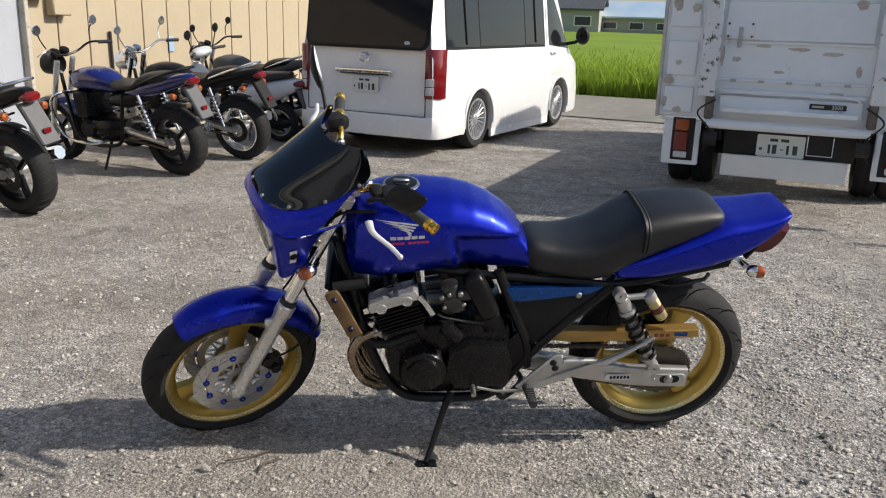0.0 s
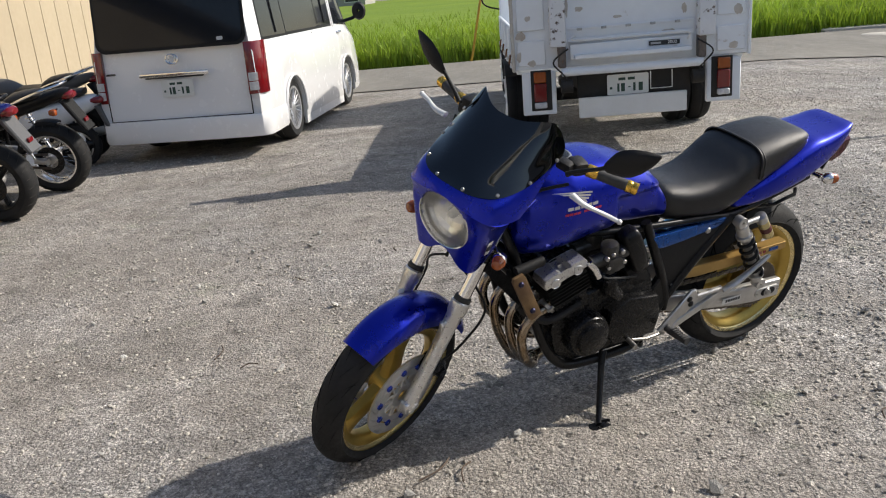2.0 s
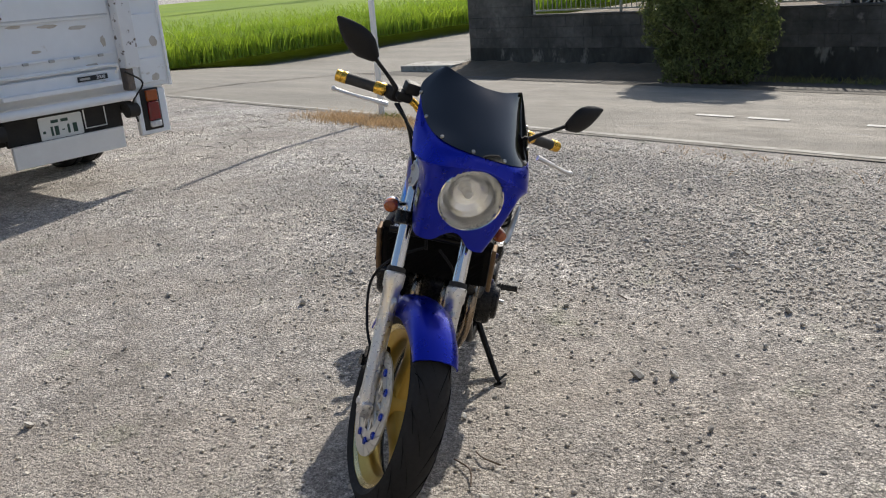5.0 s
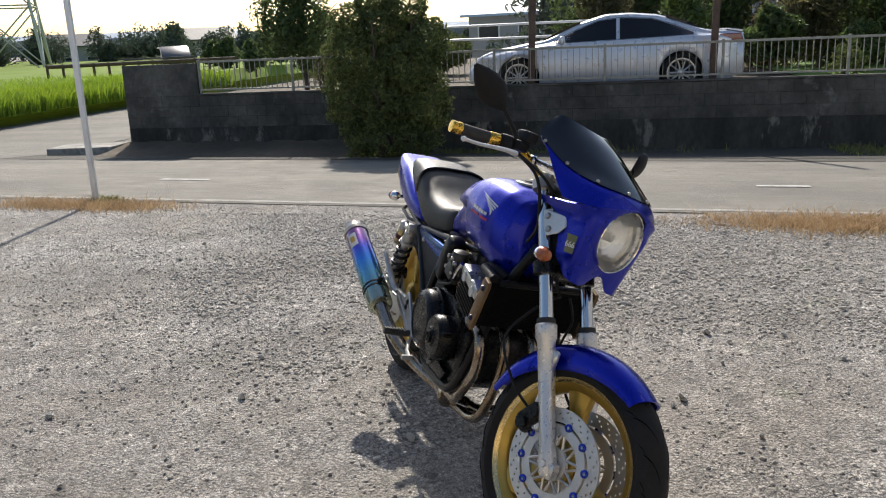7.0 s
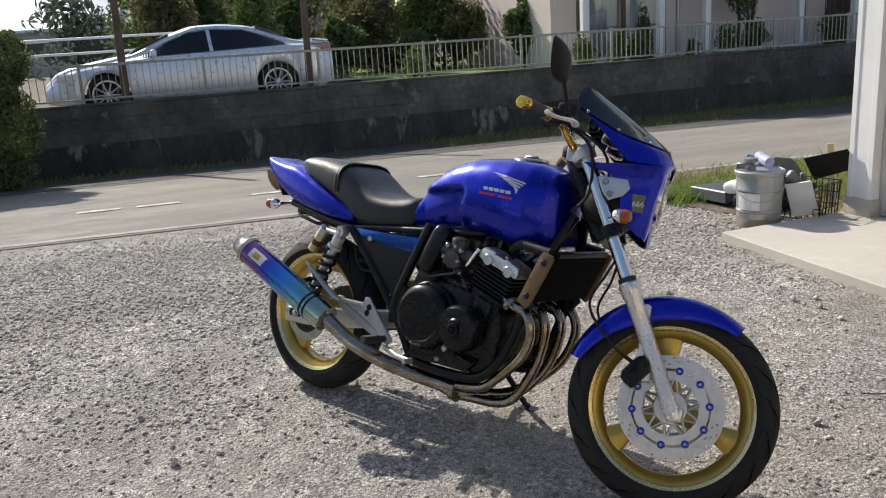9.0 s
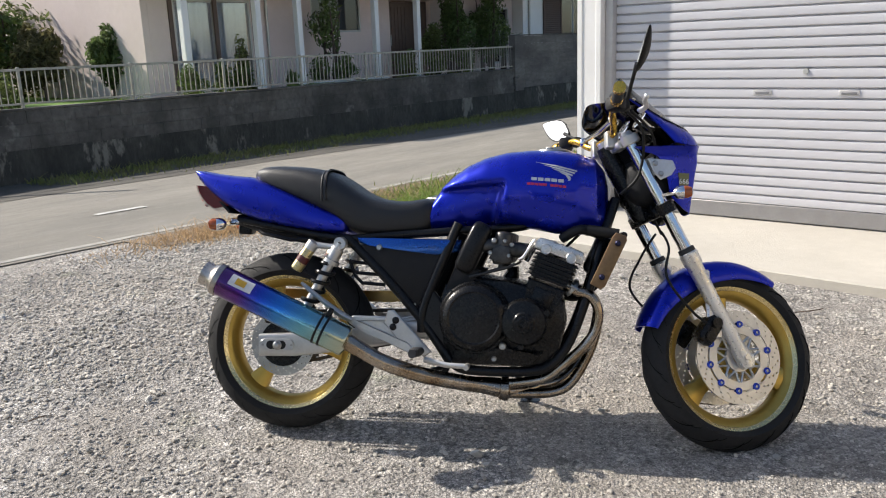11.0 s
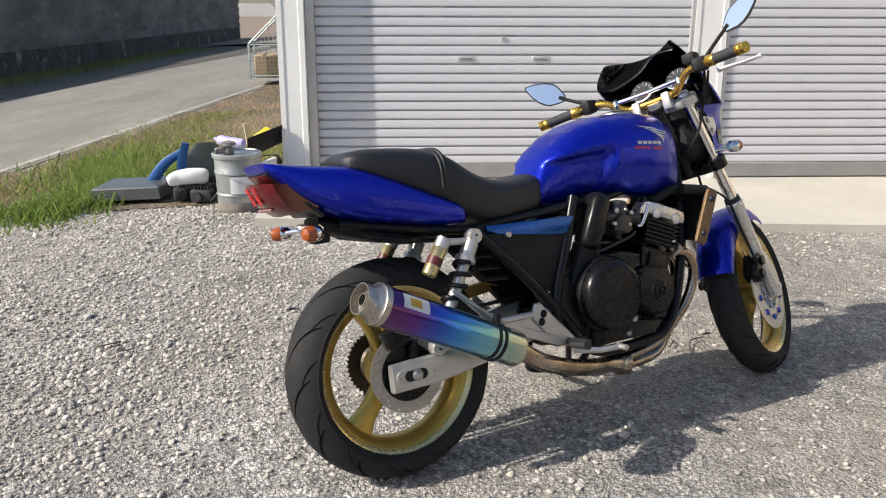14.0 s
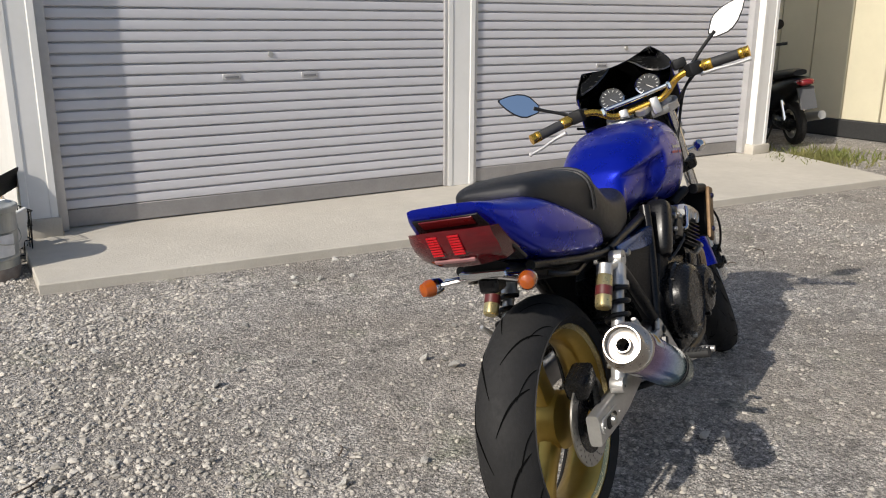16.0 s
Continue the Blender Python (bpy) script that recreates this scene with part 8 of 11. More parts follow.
lamp_hole = lambda c: (c.y - HL.y) ** 2 + (c.z - HL.z) ** 2 < 0.0915 ** 2 and c.x > 0.53
cowl = bpart("cowl", shell(LOWER, chin, lambda u: 1.0, 0.0, 0.004, 72, 50, lamp_hole), M_BLUE, None, "glossy blue handlebar cowl", True, angle=50)
bpart("cowl_lining", shell(LOWER, lambda u: chin(u) + 0.012, lambda u: 0.988, -0.0046, 0.001, 72, 50, lamp_hole), M_BLACKMATT, cowl, "black inner side", True, angle=50)
bpart("visor_lining", shell(UPPER, lambda u: 0.012, lambda u: sill(u) + 0.02, -0.0046, 0.001, 56, 18), M_BLACKMATT, cowl, "black inner side", True, angle=50)
bpart("cowl_visor", shell(UPPER, lambda u: 0.0, lambda u: sill(u) + 0.03, 0.0, 0.004, 56, 18), M_BLUE, cowl, "glossy blue upper cowl", True, angle=50)
bpart("screen", shell(UPPER, lambda u: sill(u) - 0.01, lambda u: 1.0, 0.004, 0.003, 56, 20), M_SMOKE, cowl, "dark smoked plastic screen", True, angle=60)
for u in (-0.93, -0.70, -0.46, -0.15, 0.15, 0.46, 0.70, 0.93):
    v = sill(u) + 0.02
    p = skin(UPPER, u, v, 0.0045)
    nrm = (skin(UPPER, u, v, 0.02) - skin(UPPER, u, v, 0.0)).normalized()
    bm = B()
    lathe(bm, [(0.0, 0.004), (0.004, 0.0038), (0.006, 0.001), (0.006, -0.002)], p, nrm, 10)
    bpart("screen_bolt", bm, M_STEEL, cowl, "", True)
bm = B()
for s in (1, -1):
    prism(bm, [(0.425, 0.905), (0.475, 0.925), (0.515, 0.905), (0.505, 0.868), (0.455, 0.855)], 0.005, XZ(s * 0.112), 0.001)
    tube(bm, [(0.44, s * 0.09, 0.875), (0.47, s * 0.112, 0.885)], 0.008, 8)
bpart("cowl_bracket", bm, M_ALU, None, "silver cowl bracket", True)
# writing on the right sticker, a plain shape on the left one
M_OLIVE = mat("sticker_olive", (0.17, 0.175, 0.07), 0.4, scale=30)
for s in (1, -1):
    bm = B()
    u0, v0 = s * 0.715, 0.36
    g = [[skin(LOWER, u0 + s * du, v0 + dv, 0.002) for du in ((-0.055, -0.03, 0.0, 0.03, 0.055) if s > 0 else (-0.085, -0.04, 0.0, 0.04, 0.085))] for dv in (-0.085, -0.03, 0.03, 0.085)]
    loft(bm, g, False, False)
    st = bpart("sticker", bm, M_STICKER if s > 0 else M_OLIVE, cowl, "small white sticker with a dark shape" if s > 0 else "small pale sticker with numerals", True)
    c = skin(LOWER, u0, v0, 0.0028)
    nrm = (skin(LOWER, u0, v0, 0.02) - skin(LOWER, u0, v0, 0.0)).normalized()
    if s > 0:
        bm = B()
        lathe(bm, [(0.0, 0.0006), (0.012, 0.0006), (0.0125, 0.0)], c, nrm, 14)
        bpart("dark_shape", bm, M_BLACK, st, "", True)
    else:
        letters("666", 0.024, 0.0008, frame_on(c + V(0, 0, -0.003), nrm, (0, 0, 1)), M_WHITE, "numerals", st, "", True)

# silver stays that carry the cowl on the fork
for s in (1, -1):
    bm = B()
    prism(bm, [(0.432, 0.908), (0.520, 0.908), (0.530, 0.880), (0.512, 0.856), (0.472, 0.838), (0.450, 0.862)], 0.006, XZ(s * 0.122), 0.002)
    stay = bpart("cowl_stay", bm, M_DISC, None, "flat silver cowl stay", True, smooth=False)
    for x, z in ((0.456, 0.892), (0.474, 0.858)):
        bm = B()
        lathe(bm, [(0.0, s * 0.006), (0.007, s * 0.006), (0.0095, s * 0.003), (0.010, 0.0)], (x, s * 0.125, z), (0, 1, 0), 12)
        bpart("stay_bolt", bm, M_STEEL, stay, "", True)
bm = B()
sections(bm, [(0.395, 0.80, 0.90, 0.06), (0.43, 0.77, 0.93, 0.085), (0.50, 0.765, 0.935, 0.09), (0.545, 0.79, 0.92, 0.08), (0.56, 0.82, 0.90, 0.05)], m=20)
bpart("wiring_box", bm, M_BLACKMATT, None, "", True)
# --- headlight ---
bm = B()
ax = Vector((0.995, 0, -0.10)).normalized()
lathe(bm, [(0.0945, -0.03), (0.0955, -0.005), (0.0945, 0.009), (0.0925, 0.011), (0.0905, 0.009), (0.090, -0.006)], HL, ax, 40)
headlight = bpart("headlight", bm, M_CHROME, None, "round headlight with a chrome rim", True)
bm = B()
lathe(bm, [(0.091, 0.004), (0.088, -0.010), (0.082, -0.019), (0.072, -0.029), (0.058, -0.038), (0.040, -0.045), (0.022, -0.049), (0.012, -0.050)], HL, ax, 26)
bpart("reflector", bm, M_REFL, headlight, "bright bowl with narrow facets", True, smooth=False)
bm = B()
lathe(bm, [(0.0, -0.022), (0.010, -0.023), (0.0135, -0.030), (0.0135, -0.05), (0.010, -0.075)], HL, ax, 18)
bpart("bulb_shield", bm, M_WHITE, headlight, "", True)
bm = B()
lathe(bm, [(0.0905, 0.004), (0.07, 0.013), (0.045, 0.018), (0.02, 0.021), (0.0, 0.0215)], HL, ax, 40)
bpart("lens", bm, M_LENS, headlight, "clear glass lens", True).visible_shadow = False
bm = B()
lathe(bm, [(0.09, -0.01), (0.092, -0.05), (0.075, -0.10), (0.04, -0.13), (0.0, -0.135)], HL, ax, 28)
bpart("lamp_shell", bm, M_BLACK, headlight, "", True)

# --- turn signals ---
def signal(c, d, steer, nm, stem=None):
    bm = B()
    lathe(bm, [(0.0, -0.028), (0.010, -0.028), (0.020, -0.018), (0.022, 0.0), (0.021, 0.004)], c, d, 20)
    if stem:
        tube(bm, [stem, (Vector(stem) + Vector(c)) / 2, c], 0.007, 8)
    ob = bpart(nm, bm, M_CHROME, None, "chrome turn signal with amber lens", steer)
    bm = B()
    lathe(bm, [(0.021, 0.004), (0.0205, 0.016), (0.015, 0.028), (0.006, 0.032), (0.0, 0.033)], c, d, 20)
    bpart("lens", bm, M_AMBER, ob, "amber lens", steer)


for s in (1, -1):
    signal((0.522, s * 0.168, 0.788), (0.25, s * 0.1, 0), True, "front_signal", (0.47, s * 0.10, 0.788))
    signal((-0.985, s * 0.120, 0.722), (-0.9, s * 0.35, 0), False, "rear_signal", (-0.945, s * 0.02, 0.728))

# --- handlebar, grips, levers, mirrors, clocks ---
bar = []
for y, x, z in ((-0.37, 0.222, 1.036), (-0.24, 0.274, 1.047), (-0.19, 0.292, 1.050), (-0.145, 0.305, 1.040), (-0.10, 0.328, 1.006), (-0.06, 0.337, 0.997), (0.06, 0.337, 0.997), (0.10, 0.328, 1.006), (0.145, 0.305, 1.040), (0.19, 0.292, 1.050), (0.24, 0.274, 1.047), (0.37, 0.222, 1.036)):
    bar.append((x, y, z))
bm = B()
tube(bm, smooth_line(bar, 5), 0.0115, 14)
bpart("handlebar", bm, M_GOLD2, None, "gold anodised handlebar", 2)
bm = B()
tube(bm, [(0.318, -0.122, 1.034), (0.326, 0, 1.032), (0.318, 0.122, 1.034)], 0.008, 12)
for s in (1, -1):
    box(bm, (0.317, s * 0.118, 1.030), (0.03, 0.02, 0.03), 0.006)
bpart("cross_brace", bm, M_CHROME, None, "chrome brace across the handlebar", 2)
for s in (1, -1):
    bm = B()
    box(bm, (0.338, s * 0.055, 0.983), (0.042, 0.032, 0.060), 0.008, seg=2)
    bpart("bar_clamp", bm, M_ALU, None, "", 2)
    a, b = Vector((0.226, s * 0.362, 1.036)), Vector((0.276, s * 0.236, 1.047))
    d = (a - b).normalized()
    bm = B()
    n = 26
    tube(bm, [b + (a - b) * (i / n) for i in range(n + 1)], [0.0165 + 0.0010 * (i % 2) for i in range(n + 1)], 16)
    grip = bpart("grip", bm, M_DARK, None, "black rubber grip with gold ends", 2)
    bm = B()
    tube(bm, [a, a + d * 0.002, a + d * 0.018, a + d * 0.019, a + d * 0.018, a + d * 0.004], [0.0165, 0.0180, 0.0180, 0.0155, 0.0115, 0.0110], 18)
    tube(bm, [a - d * 0.016, a - d * 0.012, a - d * 0.004, a], [0.0170, 0.0185, 0.0185, 0.0170], 18)
    bpart("bar_end", bm, M_GOLD2, grip, "gold bar end", 2)
    bm = B()
    tube(bm, [b, b + d * 0.004, b + d * 0.03, b + d * 0.034], [0.017, 0.0195, 0.0190, 0.017], 18)
    bpart("gold_collar", bm, M_GOLD2, grip, "gold grip collar", 2)
    bm = B()
    c = b - d * 0.03
    box(bm, c, (0.05, 0.055, 0.045), 0.012, Matrix.Translation(c) @ pose(0, 0, 0, 0, 0, -s * 22) @ Matrix.Translation(-c), 2)
    box(bm, c + Vector((0.03, -s * 0.02, 0.004)), (0.04, 0.05, 0.03), 0.010, seg=2)
    if s < 0:
        box(bm, c + Vector((0.03, 0.035, 0.035)), (0.055, 0.045, 0.035), 0.008, seg=2)
    bpart("switch_housing", bm, M_BLACKMATT, None, "black switch and lever housing", 2)
    bm = B()
    piv = Vector((0.356, -0.236, 1.024)) if s < 0 else Vector((0.372, 0.262, 1.012))
    end = Vector((0.299, -0.388, 1.009)) if s < 0 else Vector((0.335, 0.405, 0.988))
    pts = smooth_line([piv, piv + (end - piv) * 0.3 + Vector((0.014, 0, 0.002)), piv + (end - piv) * 0.7 + Vector((0.0, 0, -0.002)), end], 5)
    tube(bm, pts, [0.0125 - 0.005 * min(1, i / 8) for i in range(len(pts))], 10, flat=0.7)
    lathe(bm, [(0.0, -0.008), (0.006, -0.006), (0.0085, 0.0), (0.006, 0.006), (0.0, 0.008)], end, (0, 1, 0), 12)
    bpart("lever", bm, mat("bare_lever", (0.80, 0.79, 0.77), 0.4, metal=0.35, scale=20), None, "bare aluminium hand lever", 2)


def mirror_at(base, knee, tip, face, name_label):
    """A leaf-shaped mirror on a stem: leaf from knee to tip, its glass on the side of face."""
    base, knee, tip, face = Vector(base), Vector(knee), Vector(tip), Vector(face).normalized()
    u = (tip - knee).normalized()
    face = (face - u * face.dot(u)).normalized()
    w = face.cross(u)
    ln = (tip - knee).length
    bm = B()
    rings = []
    outline = [(0.0, 0.013), (0.10, 0.024), (0.26, 0.039), (0.40, 0.043), (0.58, 0.039), (0.78, 0.026), (0.92, 0.013), (1.0, 0.004)]
    for t, h in outline:
        d = 0.020 * math.sin(math.pi * min(1, 0.12 + t * 0.85)) + 0.004
        rings.append([knee + u * (ln * t) + w * (h * math.cos(a)) - face * (d * max(0, math.sin(a))) for a in [math.tau * k / 16 for k in range(16)]])
    loft(bm, rings)
    tube(bm, smooth_line([base, base + (knee - base) * 0.3 + Vector((0, 0, 0.003)), knee + (base - knee) * 0.2, knee + u * 0.02], 4), [0.0085, 0.008, 0.0075, 0.007, 0.0065, 0.006, 0.006, 0.006, 0.006, 0.006, 0.007, 0.007, 0.008], 10)
    ob = part("mirror", bm, M_BLACKMATT, bike, name_label)
    bm = B()
    g = [[knee + u * (ln * (0.03 + 0.94 * t)) + w * (h * 0.88 * k) + face * 0.0015 for k in (-1, -0.5, 0, 0.5, 1)] for t, h in outline]
    loft(bm, g, False, False)
    part("mirror_glass", bm, M_MIRROR, ob, "mirror glass")
    return ob


mirror_at((0.405, -0.190, 1.110), (0.423, -0.257, 1.187), (0.454, -0.375, 1.288), (-0.95, 0.15, 0.1), "black leaf-shaped mirror")
mirror_at((0.270, 0.215, 1.010), (0.217, 0.316, 1.061), (0.120, 0.420, 1.118), (-0.75, -0.45, 0.25), "black leaf-shaped mirror turned low")
for s in (1, -1):
    c = Vector((0.449, s * 0.068, 1.060))
    d = Vector((-0.84, 0, 0.54)).normalized()
    bm = B()
    lathe(bm, [(0.0, -0.05), (0.03, -0.05), (0.042, -0.03), (0.044, 0.0), (0.046, 0.004), (0.046, 0.010), (0.041, 0.012), (0.040, 0.004)], c, d, 28)
    clock = bpart("gauge", bm, M_CHROME, None, "round gauge with a chrome rim", 2)
    bm = B()
    lathe(bm, [(0.0405, 0.005), (0.0, 0.005)], c, d, 28)
    bpart("dial", bm, mat("dial_face", (0.05, 0.052, 0.055), 0.3, scale=30, coat=0.5), clock, "dark dial with white marks", 2)
    bm = B()
    x, y = basis(d)
    for k in range(11):
        a = radians(-130 + 26 * k)
        u = x * math.sin(a) + y * math.cos(a)
        tube(bm, [c + d * 0.0065 + u * 0.029, c + d * 0.0065 + u * 0.037], 0.0011, 4)
    tube(bm, [c + d * 0.007 - x * 0.006, c + d * 0.007 + x * 0.012 - y * 0.022], 0.0012, 4)
    bpart("dial_marks", bm, M_WHITE, clock, "", 2)

# cables
def cable(pts, r=0.0038, steer=False, material=None, nm="cable"):
    bm = B()
    tube(bm, smooth_line(pts, 6), r, 8)
    return bpart(nm, bm, material or M_BLACKMATT, None, "", steer)


cable([(0.33, -0.20, 1.03), (0.40, -0.16, 0.98), (0.41, -0.10, 0.86), (0.36, -0.06, 0.80)], 0.005, 2, nm="throttle_cable")
cable([(0.33, 0.22, 1.01), (0.42, 0.15, 0.97), (0.44, 0.10, 0.86), (0.32, 0.08, 0.74), (0.10, 0.16, 0.52)], 0.005, 2, nm="clutch_cable")
cable([(0.34, -0.21, 1.03), (0.45, -0.14, 0.96), (0.47, -0.05, 0.78), (0.52, -0.02, 0.68)], 0.0045, 2, nm="brake_hose")
for s in (1, -1):
    cable([(0.52, s * 0.02, 0.69), (0.50, s * 0.10, 0.62), (0.47, s * 0.13, 0.52), (0.55, s * 0.12, 0.42), (0.63, s * 0.10, 0.37)], 0.0042, 2, nm="brake_hose")

# --- tank ---
TANK = [(0.350, 0.735, 0.850, 0.040, 0.040), (0.338, 0.700, 0.895, 0.080, 0.078), (0.31, 0.684, 0.932, 0.118, 0.110), (0.25, 0.682, 0.956, 0.146, 0.124), (0.18, 0.686, 0.966, 0.160, 0.125), (0.10, 0.702, 0.967, 0.161, 0.125),
        (0.02, 0.714, 0.961, 0.157, 0.122), (-0.05, 0.714, 0.945, 0.149, 0.118), (-0.11, 0.706, 0.920, 0.139, 0.115), (-0.16, 0.703, 0.887, 0.130, 0.113), (-0.20, 0.702, 0.850, 0.122, 0.11), (-0.235, 0.702, 0.800, 0.113, 0.105), (-0.252, 0.706, 0.755, 0.10, 0.095)]


def tank_at(x):
    for a, b in zip(TANK, TANK[1:]):
        if x >= b[0]:
            k = (a[0] - x) / (a[0] - b[0])
            return [a[i] + (b[i] - a[i]) * k for i in range(1, 5)]
    return TANK[-1][1:]


def tank_point(x, a, out=0.0):
    """a: the angle round a section, 0 on its right side, 90 degrees on top."""
    zb, zt, w, wb = tank_at(x)
    c, s = math.cos(a), math.sin(a)
    zc = zb + (zt - zb) * 0.50
    if s >= 0:
        y, z = w * math.copysign(abs(c) ** 0.62, c), zc + (zt - zc) * abs(s) ** 0.85
    else:
        k = abs(s) ** 1.6
        y, z = (w * (1 - k) + wb * k) * math.copysign(abs(c) ** 0.28, c), zc - (zc - zb) * abs(s) ** 0.8
    # the hollow for the knee
    fx = max(0.0, min(1.0, (0.010 - x + 0.25 * (z - 0.80)) / 0.022)) * max(0.0, min(1.0, (x + 0.30) / 0.1))
    fz = max(0.0, min(1.0, (0.862 + 0.10 * x - z) / 0.018))
    y *= 1 - 0.25 * fx * fz
    n = Vector((0, c, s))
    return Vector((x, -y, z)) + Vector((0, -n.y, n.z)).normalized() * out


bm = B()
xs = []
for a, b in zip(TANK, TANK[1:]):
    m_ = 7
    xs += [a[0] + (b[0] - a[0]) * i / m_ for i in range(m_)]
xs.append(TANK[-1][0])
rings = [[tank_point(x, math.tau * k / 72) for k in range(72)] for x in xs]
loft(bm, rings)
bmesh.ops.recalc_face_normals(bm, faces=bm.faces)
for _ in range(1):
    bmesh.ops.smooth_vert(bm, verts=bm.verts, factor=0.5, use_axis_x=True, use_axis_y=True, use_axis_z=True)
tank = bpart("fuel_tank", bm, M_BLUE, None, "glossy metallic blue fuel tank", angle=60)
bm = B()
c = Vector((0.17, 0.0, 0.963))
lathe(bm, [(0.0, 0.013), (0.028, 0.013), (0.030, 0.010), (0.046, 0.010), (0.050, 0.008), (0.052, 0.0)], c, (0.02, 0, 1), 32)
cap = bpart("filler_cap", bm, M_BLACK, tank, "black filler cap with a steel ring")
bm = B()
lathe(bm, [(0.050, 0.008), (0.057, 0.006), (0.059, 0.0)], c, (0.02, 0, 1), 32)
box(bm, c + Vector((0, 0, 0.015)), (0.05, 0.014, 0.008), 0.003)
bpart("cap_ring", bm, M_STEEL, cap)


def tank_print(name, polys, a0, x0, material, label, side):
    """Flat shapes laid on the tank's flank: (along, up) from x0 and angle a0."""
    bm = B()
    for poly in polys:
        vs = []
        for u, v in poly:
            a = a0 + v / 0.17
            p = tank_point(x0 + u, a, 0.0015)
            if side > 0:
                p.y = -p.y
            vs.append(bm.verts.new(p))
        bm.faces.new(vs)
    return bpart(name, bm, material, tank, label, smooth=False)


for side in (1, -1):
    feathers = []
    for k in range(5):
        ln = 0.115 - 0.021 * k
        z0, x1 = 0.050 - 0.0085 * k, 0.055 - ln
        feathers.append([(0.055 - 0.006 * k, z0), (0.055 - ln * 0.5, z0 + 0.011 - 0.0012 * k), (x1, z0 + 0.021 - 0.0026 * k), (0.055 - ln * 0.55, z0 + 0.0055 - 0.0012 * k), (0.055 - 0.006 * k, z0 - 0.0055)])
    if side > 0:
        feathers = [[(-u, v) for u, v in f] for f in feathers]
    tank_print("wing_mark", [[(u * 1.15, v * 1.25) for u, v in f] for f in feathers], 0.10, 0.185, M_SILVERPRINT, "plain silver wing-shaped mark", side)
    bars = [[(-0.058 + 0.0215 * k, 0.020), (-0.058 + 0.0215 * k + 0.018, 0.020), (-0.058 + 0.0215 * k + 0.018, 0.0315), (-0.058 + 0.0215 * k, 0.0315)] for k in range(5)]
    for bar in bars:
        tank_print("silver_bar", [bar], 0.02, 0.16, M_SILVERPRINT, "", side)
    bars = [[(-0.072 + 0.0130 * k + (0.010 if k > 4 else 0), 0.004), (-0.072 + 0.0130 * k + 0.0115 + (0.010 if k > 4 else 0), 0.004), (-0.072 + 0.0130 * k + 0.0115 + (0.010 if k > 4 else 0), 0.0115), (-0.072 + 0.0130 * k + (0.010 if k > 4 else 0), 0.0115)] for k in range(9)]
    for bar in bars:
        tank_print("red_bar", [bar], 0.02, 0.16, M_PINK, "", side)

# --- seat and tail ---
bm = B()
sections(bm, [(-0.232, 0.715, 0.80, 0.085), (-0.26, 0.680, 0.808, 0.105), (-0.34, 0.675, 0.800, 0.122), (-0.42, 0.672, 0.812, 0.134), (-0.48, 0.680, 0.838, 0.140), (-0.53, 0.705, 0.872, 0.143), (-0.575, 0.735, 0.898, 0.143),
              (-0.64, 0.765, 0.915, 0.138), (-0.72, 0.800, 0.924, 0.130), (-0.80, 0.838, 0.926, 0.116), (-0.845, 0.862, 0.918, 0.098), (-0.862, 0.876, 0.906, 0.075)], e1=0.55, e2=0.62)
seat = bpart("seat", bm, M_VINYL, None, "black vinyl dual seat with a strap", angle=60)
bm = B()
rings = []
for k in range(25):
    a = math.pi * (-0.06 + 1.12 * k / 24)
    c, s = math.cos(a), math.sin(a)
    zb, zt, w = 0.748, 0.908, 0.1445
    p = Vector((-0.598, w * math.copysign(abs(c) ** 0.55, c), (zb + zt) / 2 + (zt - zb) / 2 * math.copysign(abs(s) ** 0.62, s)))
    nrm = Vector((0, c, s))
    t = Vector((1.0, 0, 0.28)).normalized()
    rings.append([p + t * 0.012 + nrm * -0.001, p + t * 0.010 + nrm * 0.0042, p + t * 0.004 + nrm * 0.0046, p + t * 0.002 + nrm * 0.0008, p - t * 0.002 + nrm * 0.0008, p - t * 0.004 + nrm * 0.0040, p - t * 0.008 + nrm * 0.0036, p - t * 0.010 + nrm * -0.001])
loft(bm, rings)
bmesh.ops.recalc_face_normals(bm, faces=bm.faces)
bpart("seat_strap", bm, M_VINYL, seat, "stitched black strap")

bm = B()
sections(bm, [(-0.520, 0.702, 0.722, 0.100), (-0.526, 0.690, 0.742, 0.118), (-0.545, 0.686, 0.758, 0.130), (-0.63, 0.692, 0.792, 0.143), (-0.72, 0.707, 0.832, 0.146), (-0.80, 0.722, 0.865, 0.142), (-0.865, 0.740, 0.886, 0.136), (-0.93, 0.768, 0.893, 0.128), (-1.0, 0.815, 0.902, 0.116), (-1.05, 0.862, 0.911, 0.102), (-1.078, 0.895, 0.914, 0.085)], e1=0.4, e2=0.55)
tail = bpart("tail_cowl", bm, M_BLUE, None, "glossy blue tail cowl", angle=50)
# tail lamp: a black bezel, a broad red lens and a small reflector over it
R0, R1 = Vector((-1.080, 0, 0.900)), Vector((-0.945, 0, 0.764))
bm = B()
dirn = (R1 - R0).normalized()
out = Vector((dirn.z, 0, -dirn.x)) * -1
if out.x > 0:
    out = -out


